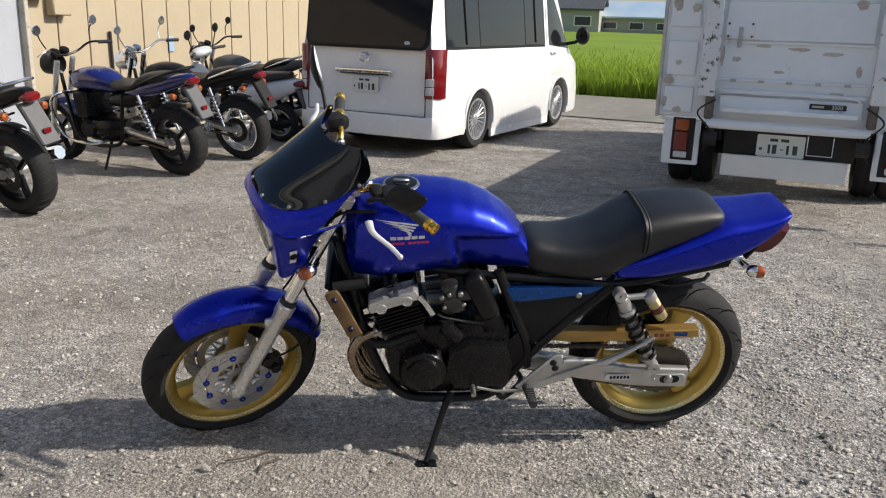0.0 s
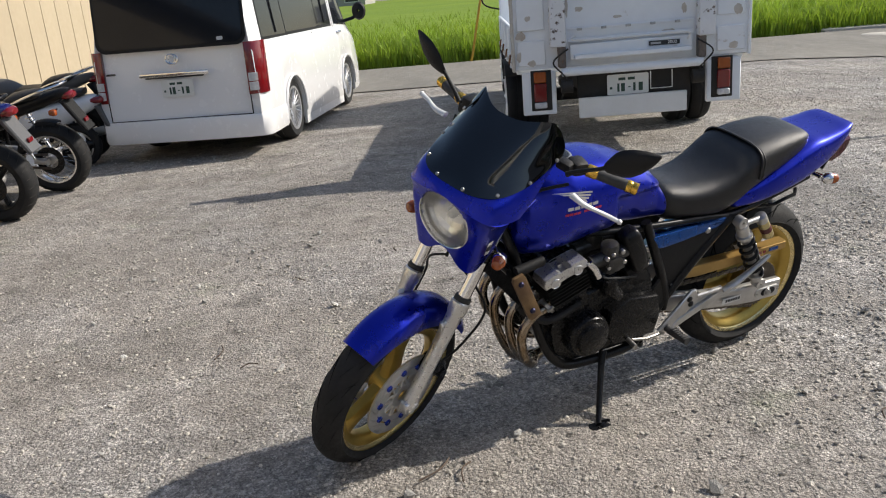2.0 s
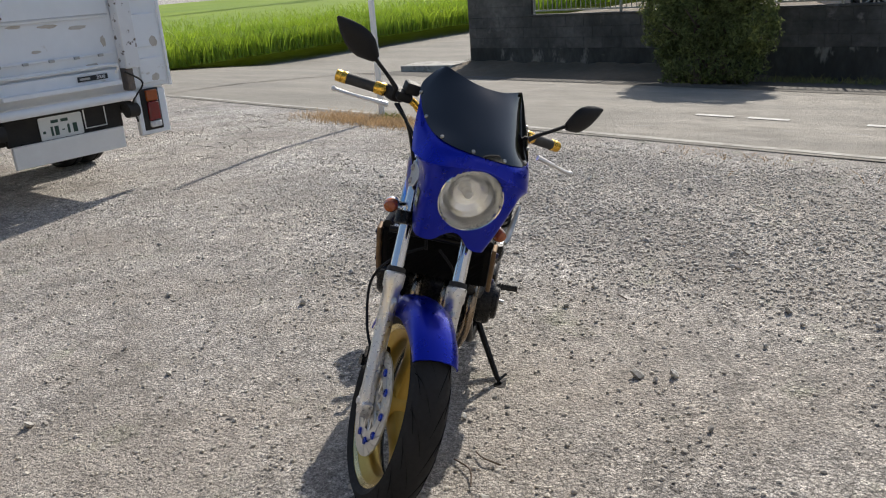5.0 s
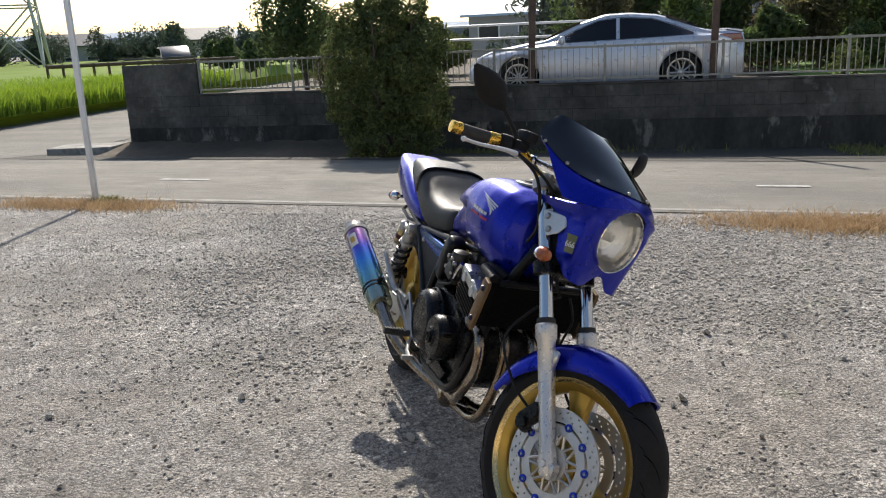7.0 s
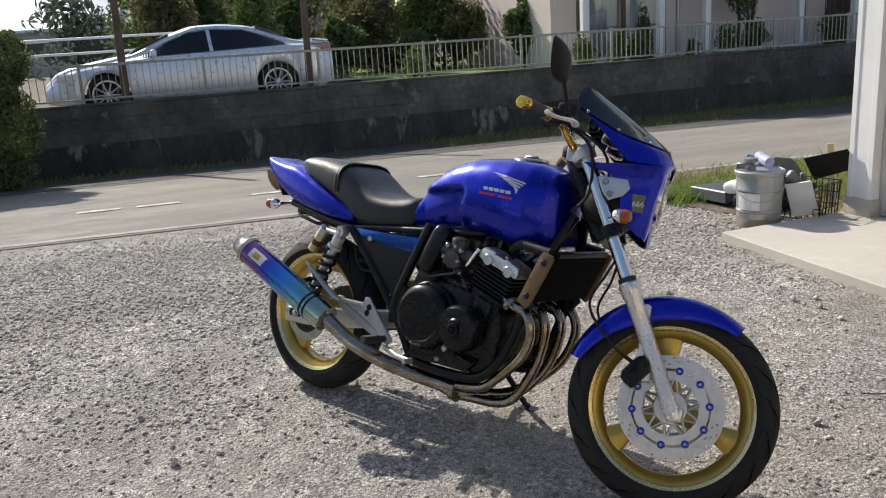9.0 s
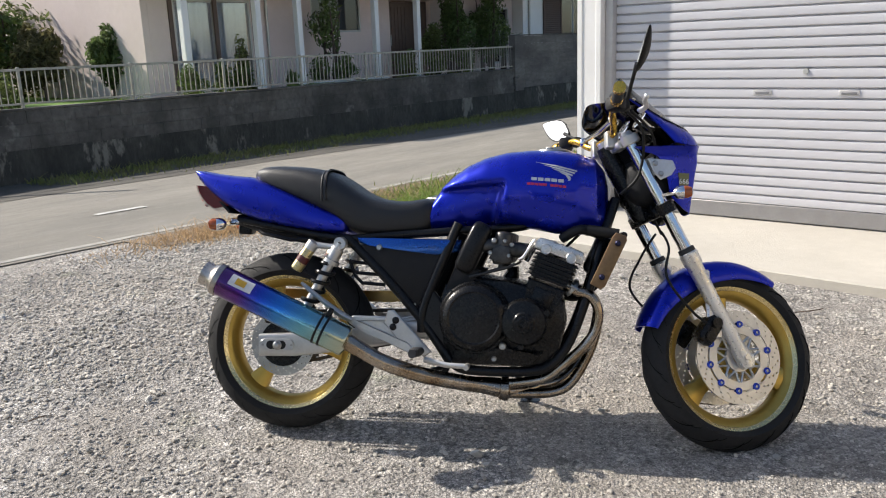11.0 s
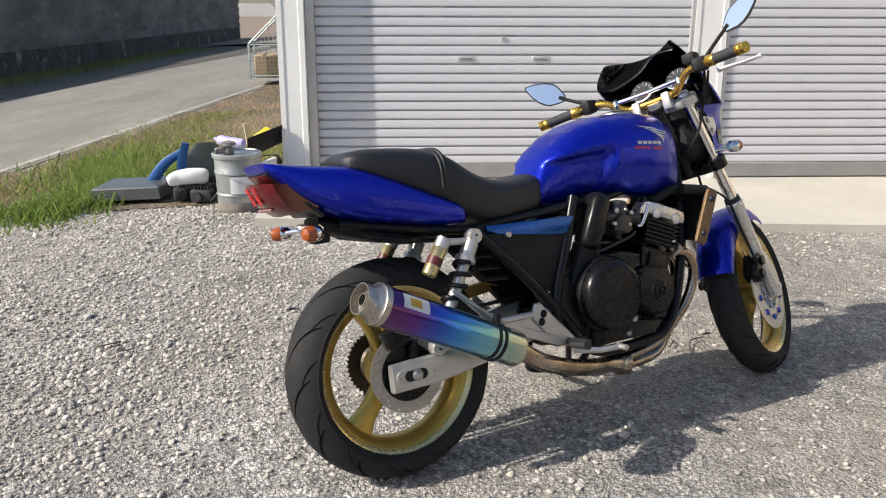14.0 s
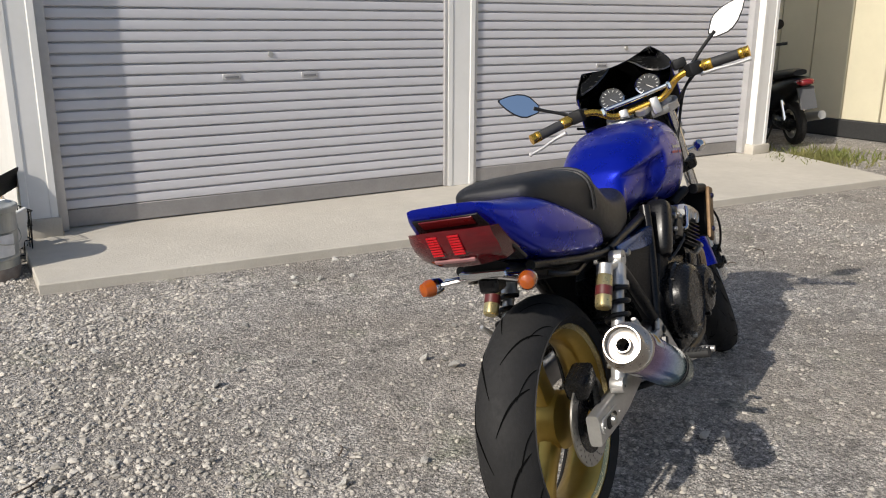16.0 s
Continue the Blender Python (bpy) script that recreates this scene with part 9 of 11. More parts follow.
def slab_on(bm, t0, t1, w0, w1, o0, o1, bev=0.004):
    base = []
    for t, w in ((t0, w0), (t1, w1)):
        p = R0 + (R1 - R0) * t
        for o in (o0, o1):
            base += [p + out * o + Vector((0, w, 0)), p + out * o - Vector((0, w, 0))]
    idx = [0, 1, 3, 2], [4, 6, 7, 5], [0, 4, 5, 1], [2, 3, 7, 6], [0, 2, 6, 4], [1, 5, 7, 3]
    vs = [bm.verts.new(p) for p in base]
    fs = [bm.faces.new([vs[i] for i in q]) for q in idx]
    bmesh.ops.recalc_face_normals(bm, faces=fs)
    bmesh.ops.bevel(bm, geom=list({e for f in fs for e in f.edges}), offset=bev, segments=2, affect="EDGES", profile=0.5)


slab_on(bm, 0.075, 1.0, 0.080, 0.110, -0.004, 0.006, 0.002)
lampbody = bpart("tail_lamp", bm, M_BLACK, None, "wide red tail lamp in a black bezel")
bm = B()
rings = []
for k in range(-16, 17):
    v = k / 16
    off = 0.030 * abs(v) ** 3.0
    T, Mi, Lo = V(-1.098 + off, 0.100 * v, 0.863 - 0.004 * v * v), V(-1.081 + off, 0.104 * v, 0.820), V(-1.032 + off * 0.8, 0.094 * v, 0.772 + 0.006 * v * v)
    rings.append([T, T + (Mi - T) * 0.5 + V(-0.003, 0, 0), Mi, Mi + (Lo - Mi) * 0.5 + V(-0.004, 0, -0.004), Lo, Lo + V(0.075 - off * 0.6, 0.008 * v, 0.010), T + V(0.062 - off * 0.3, 0.004 * v, -0.006)])
loft(bm, rings)
bmesh.ops.recalc_face_normals(bm, faces=bm.faces)
lens = bpart("red_lens", bm, M_TAIL, lampbody, "deep red wraparound lens", angle=35)
bm = B()
slab_on(bm, 0.09, 0.22, 0.066, 0.064, 0.004, 0.0085, 0.0015)
bpart("reflector", bm, mat("dark_red", (0.12, 0.008, 0.008), 0.3, coat=0.4), lampbody, "small dark red reflector")
# redder than the lens: sun glowing in the prisms, put into their colour
bm = B()
for s in (1, -1):
    for k in range(8):
        p = V(-1.0958 + 0.0024 * k, s * 0.026, 0.850 - 0.0058 * k)
        box(bm, p, (0.0036, 0.027, 0.0044), 0.0008)
bpart("prism_rows", bm, mat("glow_red", (0.45, 0.006, 0.012), 0.3), lens, "rows of small prisms, a sunlit glow put into their red")
bm = B()
box(bm, (-1.0615, 0, 0.792), (0.006, 0.10, 0.011), 0.002, Matrix.Translation((-1.0615, 0, 0.792)) @ pose(0, 0, 0, 0, -42, 0) @ Matrix.Translation((1.0615, 0, -0.792)))
bpart("clear_strip", bm, mat("pinkish_clear", (0.36, 0.17, 0.17), 0.25, coat=0.4, scale=40), lens, "pale clear strip")
# under-tail bracket, mudguard and light bar
bm = B()
tube(bm, [(-0.955, -0.10, 0.726), (-0.952, 0, 0.730), (-0.955, 0.10, 0.726)], 0.007, 10)
box(bm, (-0.935, 0, 0.735), (0.06, 0.12, 0.018), 0.004)
bpart("light_bar", bm, M_CHROME, None, "chrome bar for the signals")
bm = B()
sections(bm, [(-0.56, 0.640, 0.69, 0.07), (-0.70, 0.655, 0.70, 0.075), (-0.83, 0.685, 0.73, 0.075), (-0.94, 0.72, 0.76, 0.06)], m=20)
bpart("inner_mudguard", bm, M_BLACKMATT, None, "black plastic under-tail")
bm = B()
box(bm, (-0.925, 0.0, 0.705), (0.05, 0.05, 0.035), 0.006)
tube(bm, [(-0.60, 0.10, 0.672), (-0.72, 0.118, 0.668), (-0.82, 0.118, 0.690), (-0.84, 0.10, 0.70)], 0.007, 8)
tube(bm, [(-0.60, -0.10, 0.672), (-0.72, -0.118, 0.668), (-0.82, -0.118, 0.690), (-0.84, -0.10, 0.70)], 0.007, 8)
bpart("luggage_hook", bm, M_BLACK, None, "")

# --- frame ---
for s in (1, -1):
    for nm, pts, r in (("down_tube", [(0.375, 0.035, 0.80), (0.335, 0.085, 0.68), (0.285, 0.12, 0.50), (0.225, 0.135, 0.34), (0.165, 0.142, 0.262), (0.09, 0.145, 0.238), (-0.09, 0.145, 0.238), (-0.155, 0.142, 0.258), (-0.185, 0.138, 0.30)], 0.0165),
                       ("rear_tube", [(-0.165, 0.138, 0.262), (-0.25, 0.134, 0.385), (-0.37, 0.130, 0.525), (-0.515, 0.125, 0.672)], 0.0165),
                       ("seat_tube", [(-0.140, 0.118, 0.722), (-0.195, 0.130, 0.59), (-0.255, 0.136, 0.44), (-0.262, 0.134, 0.36)], 0.0165),
                       ("seat_rail", [(0.30, 0.04, 0.83), (0.10, 0.08, 0.72), (-0.14, 0.11, 0.698), (-0.40, 0.118, 0.682), (-0.56, 0.118, 0.675), (-0.90, 0.09, 0.735)], 0.0125)):
        bm = B()
        tube(bm, smooth_line([(x, s * y, z) for x, y, z in pts], 5), r, 12)
        bpart(nm, bm, M_BLACK, None, "black frame tube")
    bm = B()
    prism(bm, [(-0.20, 0.29), (-0.155, 0.30), (-0.175, 0.44), (-0.235, 0.52), (-0.275, 0.40)], 0.03, XZ(s * 0.130), 0.006)
    bpart("pivot_plate", bm, M_BLACK, None, "", smooth=False)
    bm = B()
    prism(bm, [(-0.475, 0.652), (-0.30, 0.646), (-0.168, 0.646), (-0.205, 0.56), (-0.270, 0.425), (-0.298, 0.415), (-0.330, 0.468), (-0.40, 0.555)], 0.028, XZ(s * 0.120), 0.008, 2)
    cover = bpart("side_cover", bm, M_BLACKMATT, None, "black plastic side cover with a blue top edge")
    bm = B()
    prism(bm, [(-0.482, 0.676), (-0.158, 0.668), (-0.170, 0.622), (-0.215, 0.616), (-0.30, 0.628), (-0.44, 0.648), (-0.475, 0.658)], 0.036, XZ(s * 0.1225), 0.006, 2)
    bpart("blue_strip", bm, M_BLUE2, cover, "blue strip, paled by a sky reflection put into its colour")
    bm = B()
    bolt = B()
    lathe(bolt, [(0.0, s * 0.008), (0.008, s * 0.008), (0.011, s * 0.004), (0.012, 0.0)], (-0.405, s * 0.136, 0.642), (0, 1, 0), 14)
    bpart("cover_bolt", bolt, M_STEEL, cover, "")
    lathe(bm, [(0.0, s * 0.003), (0.004, s * 0.003), (0.005, 0.0)], (-0.285, s * 0.135, 0.452), (0, 1, 0), 10)
    bpart("cover_bolt", bm, M_STEEL, cover, "")

# --- engine ---
bm = B()
prism(bm, [(-0.205, 0.30), (-0.16, 0.252), (0.13, 0.250), (0.19, 0.30), (0.215, 0.40), (0.205, 0.47), (0.15, 0.515), (0.02, 0.53), (-0.10, 0.55), (-0.185, 0.52), (-0.215, 0.42)], 0.29, XZ(0), 0.02, 2)
engine = bpart("crankcase", bm, M_ENGINE, None, "matt black engine crankcase")
bm = B()
lathe(bm, [(0.108, 0.0), (0.110, -0.045), (0.100, -0.062), (0.085, -0.068), (0.080, -0.064), (0.03, -0.066), (0.0, -0.067)], (-0.080, -0.145, 0.415), (0, 1, 0), 44)
for k in range(9):
    a = math.tau * k / 9 + 0.2
    lug = B()
    cyl(lug, (-0.080 + 0.113 * math.cos(a), -0.15, 0.412 + 0.113 * math.sin(a)), (-0.080 + 0.113 * math.cos(a), -0.176, 0.412 + 0.113 * math.sin(a)), 0.0055, seg=8)
    bpart("cover_bolt", lug, M_ENGINE, engine)
bpart("clutch_cover", bm, M_ENGINE, engine, "round black clutch cover")
bm = B()
lathe(bm, [(0.118, 0.0), (0.120, -0.018), (0.114, -0.026), (0.108, -0.026)], (-0.080, -0.145, 0.412), (0, 1, 0), 44)
bpart("clutch_flange", bm, M_ENGINE, engine)
bm = B()
prism(bm, [(-0.16, 0.262), (0.10, 0.258), (0.14, 0.30), (0.02, 0.315), (-0.15, 0.312)], 0.03, XZ(-0.150), 0.008, 2)
bpart("sump_side", bm, M_ENGINE, engine)
for x, z, r_, m_ in ((0.010, 0.322, 0.012, M_ALU), (-0.018, 0.280, 0.0085, M_ALU)):
    bm = B()
    lathe(bm, [(r_, 0.0), (r_, -0.010), (r_ * 0.7, -0.013), (r_ * 0.65, -0.010), (0.0, -0.010)], (x, -0.164, z), (0, 1, 0), 16)
    bpart("oil_plug", bm, m_, engine, "small bright plug")
bm = B()
lathe(bm, [(0.022, -0.070), (0.022, -0.078), (0.016, -0.080), (0.014, -0.076), (0.008, -0.076), (0.007, -0.080), (0.0, -0.080)], (0.080, -0.150, 0.402), (0, 1, 0), 24)
bpart("timing_cap", bm, M_ENGINE, engine)
bm = B()
lathe(bm, [(0.076, 0.0), (0.077, -0.05), (0.068, -0.062), (0.035, -0.066), (0.030, -0.072), (0.0, -0.073)], (0.080, -0.150, 0.402), (0, 1, 0), 36)
for k in range(3):
    a = math.tau * k / 3 + 0.4
    cyl(bm, (0.08 + 0.078 * math.cos(a), -0.15, 0.402 + 0.078 * math.sin(a)), (0.08 + 0.078 * math.cos(a), -0.205, 0.402 + 0.078 * math.sin(a)), 0.010, seg=8)
bpart("pulse_cover", bm, M_ENGINE, engine, "small round black cover")
bm = B()
lathe(bm, [(0.080, 0.0), (0.080, 0.04), (0.073, 0.052), (0.060, 0.056), (0.056, 0.070), (0.050, 0.074), (0.0, 0.075)], (0.090, 0.145, 0.378), (0, 1, 0), 40)
bpart("alternator_cover", bm, M_ENGINE, engine, "round black alternator cover")
bm = B()
prism(bm, [(-0.19, 0.31), (-0.02, 0.31), (0.02, 0.36), (0.01, 0.45), (-0.06, 0.485), (-0.18, 0.47), (-0.205, 0.39)], 0.05, XZ(0.168), 0.012, 2)
tube(bm, [(-0.02, 0.17, 0.50), (0.02, 0.175, 0.54), (0.02, 0.175, 0.57)], [0.022, 0.026, 0.022], 14)
bpart("sprocket_cover", bm, M_ENGINE, engine, "black sprocket cover")
TILT = radians(-20)
E0 = Vector((0.136, 0, 0.474))


def tilted(u, y, w):
    """u across the cylinders (ahead), w along them."""
    c, s = math.cos(TILT), math.sin(TILT)
    return Vector((E0.x + u * c - w * s, y, E0.z + u * s + w * c))


def UW(y0):
    """Outlines across the cylinders, thickness along y."""
    return lambda a, b, d: tilted(a, y0 + d, b)


bm = B()
prism(bm, [(-0.052, -0.05), (0.052, -0.05), (0.054, 0.03), (0.066, 0.05), (-0.066, 0.05), (-0.056, 0.03)], 0.30, UW(0), 0.006, 2)
cylinders = bpart("cylinder_block", bm, M_ENGINE, engine, "black cylinder block", smooth=False)
for s in (1, -1):
    bm = B()
    prism(bm, [(-0.034, -0.035), (0.034, -0.035), (0.034, 0.032), (-0.034, 0.032)], 0.012, UW(s * 0.154), 0.004, 2)
    bpart("water_jacket_plate", bm, M_ENGINE, engine, "")
for k in range(6):
    bm = B()
    w = 0.064 + 0.0132 * k
    ring = lambda g, ww: [tilted(u, y, ww) for y, u in ((-0.156 - g, -0.066 - g), (0.156 + g, -0.066 - g), (0.156 + g, 0.066 + g), (-0.156 - g, 0.066 + g))]
    loft(bm, [ring(-0.006, w - 0.004), ring(-0.006, w), ring(0.008, w + 0.001), ring(0.008, w + 0.0042), ring(-0.006, w + 0.0055), ring(-0.006, w + 0.0094)])
    bpart("cooling_fin", bm, M_FIN, engine, "", smooth=False)
CAM = [(-0.080, 0.148), (-0.084, 0.168), (-0.074, 0.186), (-0.024, 0.190), (-0.012, 0.179), (0.012, 0.179), (0.024, 0.190), (0.074, 0.186), (0.084, 0.168), (0.080, 0.148)]
M_COVER = mat("satin_cover", (0.66, 0.66, 0.65), 0.30, metal=0.75, c2=(0.45, 0.45, 0.44), scale=14, mix=0.4)
for s in (1, -1):
    bm = B()
    prism(bm, CAM, 0.075, UW(s * 0.128), 0.007, 2)
    cover = bpart("cam_cover", bm, M_COVER, engine, "satin silver cam cover end", angle=30)
    for du in (-0.043, 0.043):
        bm = B()
        lathe(bm, [(0.018, -s * 0.004), (0.018, s * 0.001), (0.016, s * 0.003), (0.014, s * 0.0012), (0.0, s * 0.002)], tilted(du, s * 0.166, 0.157), (0, 1, 0), 24)
        part("cam_plug", bm, M_COVER, cover)
    bm = B()
    lathe(bm, [(0.0, 0.010), (0.007, 0.010), (0.009, 0.007), (0.009, -0.004)], tilted(0, s * 0.128, 0.179), (math.sin(-TILT), 0, math.cos(TILT)), 6)
    part("cover_screw", bm, M_STEEL, cover)
bm = B()
prism(bm, [(u * 0.97, w - 0.004) for u, w in CAM], 0.19, UW(0), 0.012, 2)
bpart("cam_cover_middle", bm, M_ENGINE, engine, "")
bm = B()
tube(bm, smooth_line([tilted(-0.085, -0.168, 0.175), tilted(-0.094, -0.172, 0.140), tilted(-0.102, -0.172, 0.108), tilted(-0.112, -0.165, 0.098)], 5), 0.0058, 10)
bpart("breather_pipe", bm, M_CHROME, engine, "short bright breather pipe")
bm = B()
tube(bm, smooth_line([tilted(-0.085, 0.168, 0.160), tilted(-0.096, 0.172, 0.130), tilted(-0.104, 0.170, 0.085)], 5), 0.0065, 10, flat=1.6)
bpart("breather_pipe", bm, M_CHROME, engine, "short bright breather pipe")
# carburettors, intakes, airbox
M_CARB = mat("carb_cast", (0.10, 0.098, 0.095), 0.42, metal=0.6, c2=(0.03, 0.029, 0.028), scale=30, mix=0.7)
for k in range(4):
    y = -0.138 + 0.092 * k
    bm = B()
    cyl(bm, (0.085, y, 0.628), (-0.06, y, 0.652), 0.024, seg=16)
    box(bm, (0.006, y, 0.606), (0.062, 0.052, 0.040), 0.010, seg=2)
    cyl(bm, (0.006, y, 0.595), (0.004, y, 0.572), 0.011, seg=10)
    lathe(bm, [(0.030, -0.02), (0.030, 0.014), (0.027, 0.020), (0.016, 0.024), (0.0, 0.026)], (0.012, y, 0.668), (0.16, 0, 1), 20)
    carb = bpart("carburettor", bm, M_CARB, engine, "grey cast carburettor")
    if k in (0, 3):
        s = -1 if k == 0 else 1
        for x, z, r_ in ((-0.018, 0.664, 0.009), (0.018, 0.662, 0.007), (0.040, 0.650, 0.008), (-0.030, 0.625, 0.008), (0.030, 0.615, 0.007)):
            bm = B()
            lathe(bm, [(r_, 0.0), (r_, s * 0.010), (r_ * 0.7, s * 0.013), (0.0, s * 0.013)], (x, y + s * 0.022, z), (0, 1, 0), 10)
            part("carb_screw", bm, M_STEEL, carb)
        bm = B()
        prism(bm, [(-0.035, 0.605), (-0.020, 0.640), (0.002, 0.652), (0.032, 0.640), (0.040, 0.600), (0.020, 0.588)], 0.012, XZ(y + s * 0.027), 0.004, 2)
        part("float_cover", bm, M_CARB, carb)
for s in (1, -1):
    # a long plastic duct cover that stands along the seat tube
    bm = B()
    rings = []
    for t, hw, hd in ((0.0, 0.018, 0.020), (0.03, 0.028, 0.030), (0.12, 0.034, 0.036), (0.5, 0.035, 0.038), (0.85, 0.034, 0.036), (0.96, 0.029, 0.030), (1.0, 0.019, 0.020)):
        c = V(-0.126 + 0.076 * t, s * 0.134, 0.562 + 0.158 * t)
        ax_ = V(0.90, 0, -0.43)
        rings.append([c + ax_ * (hw * math.copysign(abs(math.cos(a)) ** 0.55, math.cos(a))) + V(0, hd * math.copysign(abs(math.sin(a)) ** 0.55, math.sin(a)), 0) for a in [math.tau * q / 24 for q in range(24)]])
    loft(bm, rings)
    bmesh.ops.recalc_face_normals(bm, faces=bm.faces)
    bpart("air_duct", bm, M_BLACK, None, "glossy black air duct cover", angle=50)
    bm = B()
    prism(bm, [(-0.185, 0.50), (-0.10, 0.49), (-0.065, 0.565), (-0.145, 0.585)], 0.05, XZ(s * 0.120), 0.01, 2)
    bpart("duct_bracket", bm, M_BLACKMATT, None, "")
    bm = B()
    tube(bm, smooth_line([(-0.10, s * 0.155, 0.545), (-0.04, s * 0.165, 0.560), (0.03, s * 0.168, 0.578), (0.05, s * 0.166, 0.590)], 4), 0.0045, 8)
    bpart("vent_hose", bm, M_DARK, None, "")
# radiator
bm = B()
c = Vector((0.346, 0, 0.602))
RAD = Matrix.Translation(c) @ pose(0, 0, 0, 0, 25, 0)
box(bm, (0, 0, 0), (0.032, 0.345, 0.160), 0.004, RAD)
# black mass added to close the see-through gap behind the radiator
backing = B()
box(backing, (-0.035, 0, 0.0), (0.05, 0.20, 0.14), 0.02, RAD, 2)
bpart("fan_shroud", backing, M_BLACK, None, "black mass added to fill the gap behind the radiator")
M_CORE = mat("radiator_core", (0.005, 0.005, 0.005), 0.8, spec=0.15, scale=30)
rad = bpart("radiator", bm, M_CORE, None, "black radiator with brown side brackets", smooth=False)
for k in range(26):
    bm = B()
    box(bm, (0.017, 0, -0.075 + 0.006 * k), (0.004, 0.31, 0.0022), 0, RAD)
    bpart("radiator_fin", bm, M_CORE, rad, "", smooth=False)
for s in (1, -1):
    bm = B()
    prism(bm, [(-0.020, -0.092), (0.018, -0.096), (0.026, -0.080), (0.026, 0.080), (0.018, 0.092), (-0.016, 0.088), (-0.020, 0.070)], 0.014, lambda a, b, d, s=s: RAD @ Vector((a, s * 0.182 + d, b)), 0.004, 2)
    bracket = bpart("radiator_bracket", bm, M_COPPER, rad, "worn bronze side bracket with dark bolts")
    for zz in (-0.058, 0.060):
        bm = B()
        lathe(bm, [(0.0, s * 0.008), (0.006, s * 0.008), (0.0095, s * 0.004), (0.010, 0.0)], RAD @ Vector((0.004, s * 0.188, zz)), (0, 1, 0), 12)
        bpart("bracket_bolt", bm, M_DARKBOLT, bracket, "dark bolt head")
for s in (1, -1):
    bm = B()
    cyl(bm, RAD @ Vector((-0.004, s * 0.16, 0.088)), RAD @ Vector((-0.10, s * 0.155, 0.060)), 0.017, seg=14)
    bpart("radiator_hose", bm, M_BLACKMATT, rad, "black rubber hose")
bm = B()
tube(bm, [RAD @ Vector((0.012, y, 0.092)) for y in (-0.15, -0.05, 0.05, 0.15)], 0.011, 10)
bpart("radiator_tank", bm, M_BLACK, rad, "")
bm = B()
box(bm, (0.33, 0, 0.765), (0.05, 0.07, 0.08), 0.01)
bpart("filler_neck", bm, M_BLACKMATT, None, "")
bm = B()
tube(bm, smooth_line([(0.33, -0.10, 0.68), (0.26, -0.13, 0.70), (0.20, -0.10, 0.67)], 4), 0.016, 12)
bpart("coolant_hose", bm, M_BLACKMATT, None, "black rubber coolant hose")
bm = B()
tube(bm, smooth_line([(0.33, 0.11, 0.52), (0.24, 0.15, 0.46), (0.12, 0.155, 0.50)], 4), 0.014, 12)
bpart("coolant_hose", bm, M_BLACKMATT, None, "black rubber coolant hose")

# --- exhaust ---
RUNS = {0: [(0.290, -0.137, 0.486), (0.315, -0.136, 0.440), (0.308, -0.132, 0.380), (0.268, -0.129, 0.318), (0.195, -0.121, 0.252), (0.142, -0.112, 0.212), (0.06, -0.104, 0.194), (0.010, -0.098, 0.188)],
        1: [(0.292, -0.050, 0.482), (0.318, -0.050, 0.430), (0.306, -0.050, 0.340), (0.272, -0.050, 0.258), (0.225, -0.052, 0.186), (0.170, -0.058, 0.158), (0.08, -0.065, 0.152), (0.010, -0.074, 0.152)],
        2: [(0.292, 0.048, 0.482), (0.318, 0.048, 0.430), (0.302, 0.046, 0.340), (0.264, 0.034, 0.262), (0.212, 0.008, 0.200), (0.150, -0.024, 0.178), (0.07, -0.045, 0.176), (0.010, -0.060, 0.178)],
        3: [(0.292, 0.137, 0.478), (0.322, 0.138, 0.424), (0.312, 0.132, 0.356), (0.280, 0.116, 0.290), (0.222, 0.070, 0.226), (0.172, 0.006, 0.188), (0.09, -0.050, 0.166), (0.010, -0.082, 0.160)]}
for k, y in enumerate((-0.137, -0.048, 0.048, 0.137)):
    bm = B()
    tube(bm, smooth_line([tilted(0.060, y, 0.072), tilted(0.086, y, 0.062)] + RUNS[k], 6), 0.0165, 14)
    header = bpart("header_pipe", bm, M_PIPE, None, "heat-stained steel header pipe")
    bm = B()
    p, q = tilted(0.074, y, 0.067), tilted(0.086, y, 0.062)
    tube(bm, [p, p + (q - p) * 0.2, q, q + (q - p) * 0.1], [0.021, 0.028, 0.028, 0.021], 14)
    for dy in (-0.026, 0.026):
        cyl(bm, p + V(0, dy, 0.008), q + V(0.012, dy, 0.004), 0.006, seg=8)
    bpart("port_flange", bm, M_STEEL, header, "steel port flange")
bm = B()
tube(bm, [(0.026, -0.082, 0.170), (0.020, -0.083, 0.170), (-0.004, -0.086, 0.172), (-0.010, -0.087, 0.173)], [0.030, 0.043, 0.039, 0.030], 20)
bpart("collector_ring", bm, M_PIPE, None, "bronze-tinted collector joint")
bm = B()
line = smooth_line([(0.012, -0.082, 0.170), (-0.05, -0.092, 0.180), (-0.13, -0.125, 0.193), (-0.26, -0.175, 0.225), (-0.38, -0.212, 0.270), (-0.46, -0.232, 0.318), (-0.50, -0.240, 0.343)], 6)
tube(bm, line, [0.036 - 0.010 * min(1.0, i / 9) + 0.002 * max(0, (i - 26) / 8) for i in range(len(line))], 18)
bpart("collector_pipe", bm, M_PIPE, None, "heat-stained steel collector pipe")
A0, A1 = Vector((-0.487, -0.238, 0.334)), Vector((-0.945, -0.288, 0.556))
ln = (A1 - A0).length
bm = B()
lathe(bm, [(0.030, 0.0), (0.0495, 0.006), (0.0515, 0.012), (0.0515, ln - 0.045), (0.050, ln - 0.040)], (0, 0, 0), (0, 0, 1), 40)
muffler = part("muffler", bm, M_TITAN, bike, "burnt titanium muffler fading from steel to blue and violet")
xx, yy = basis(A1 - A0)
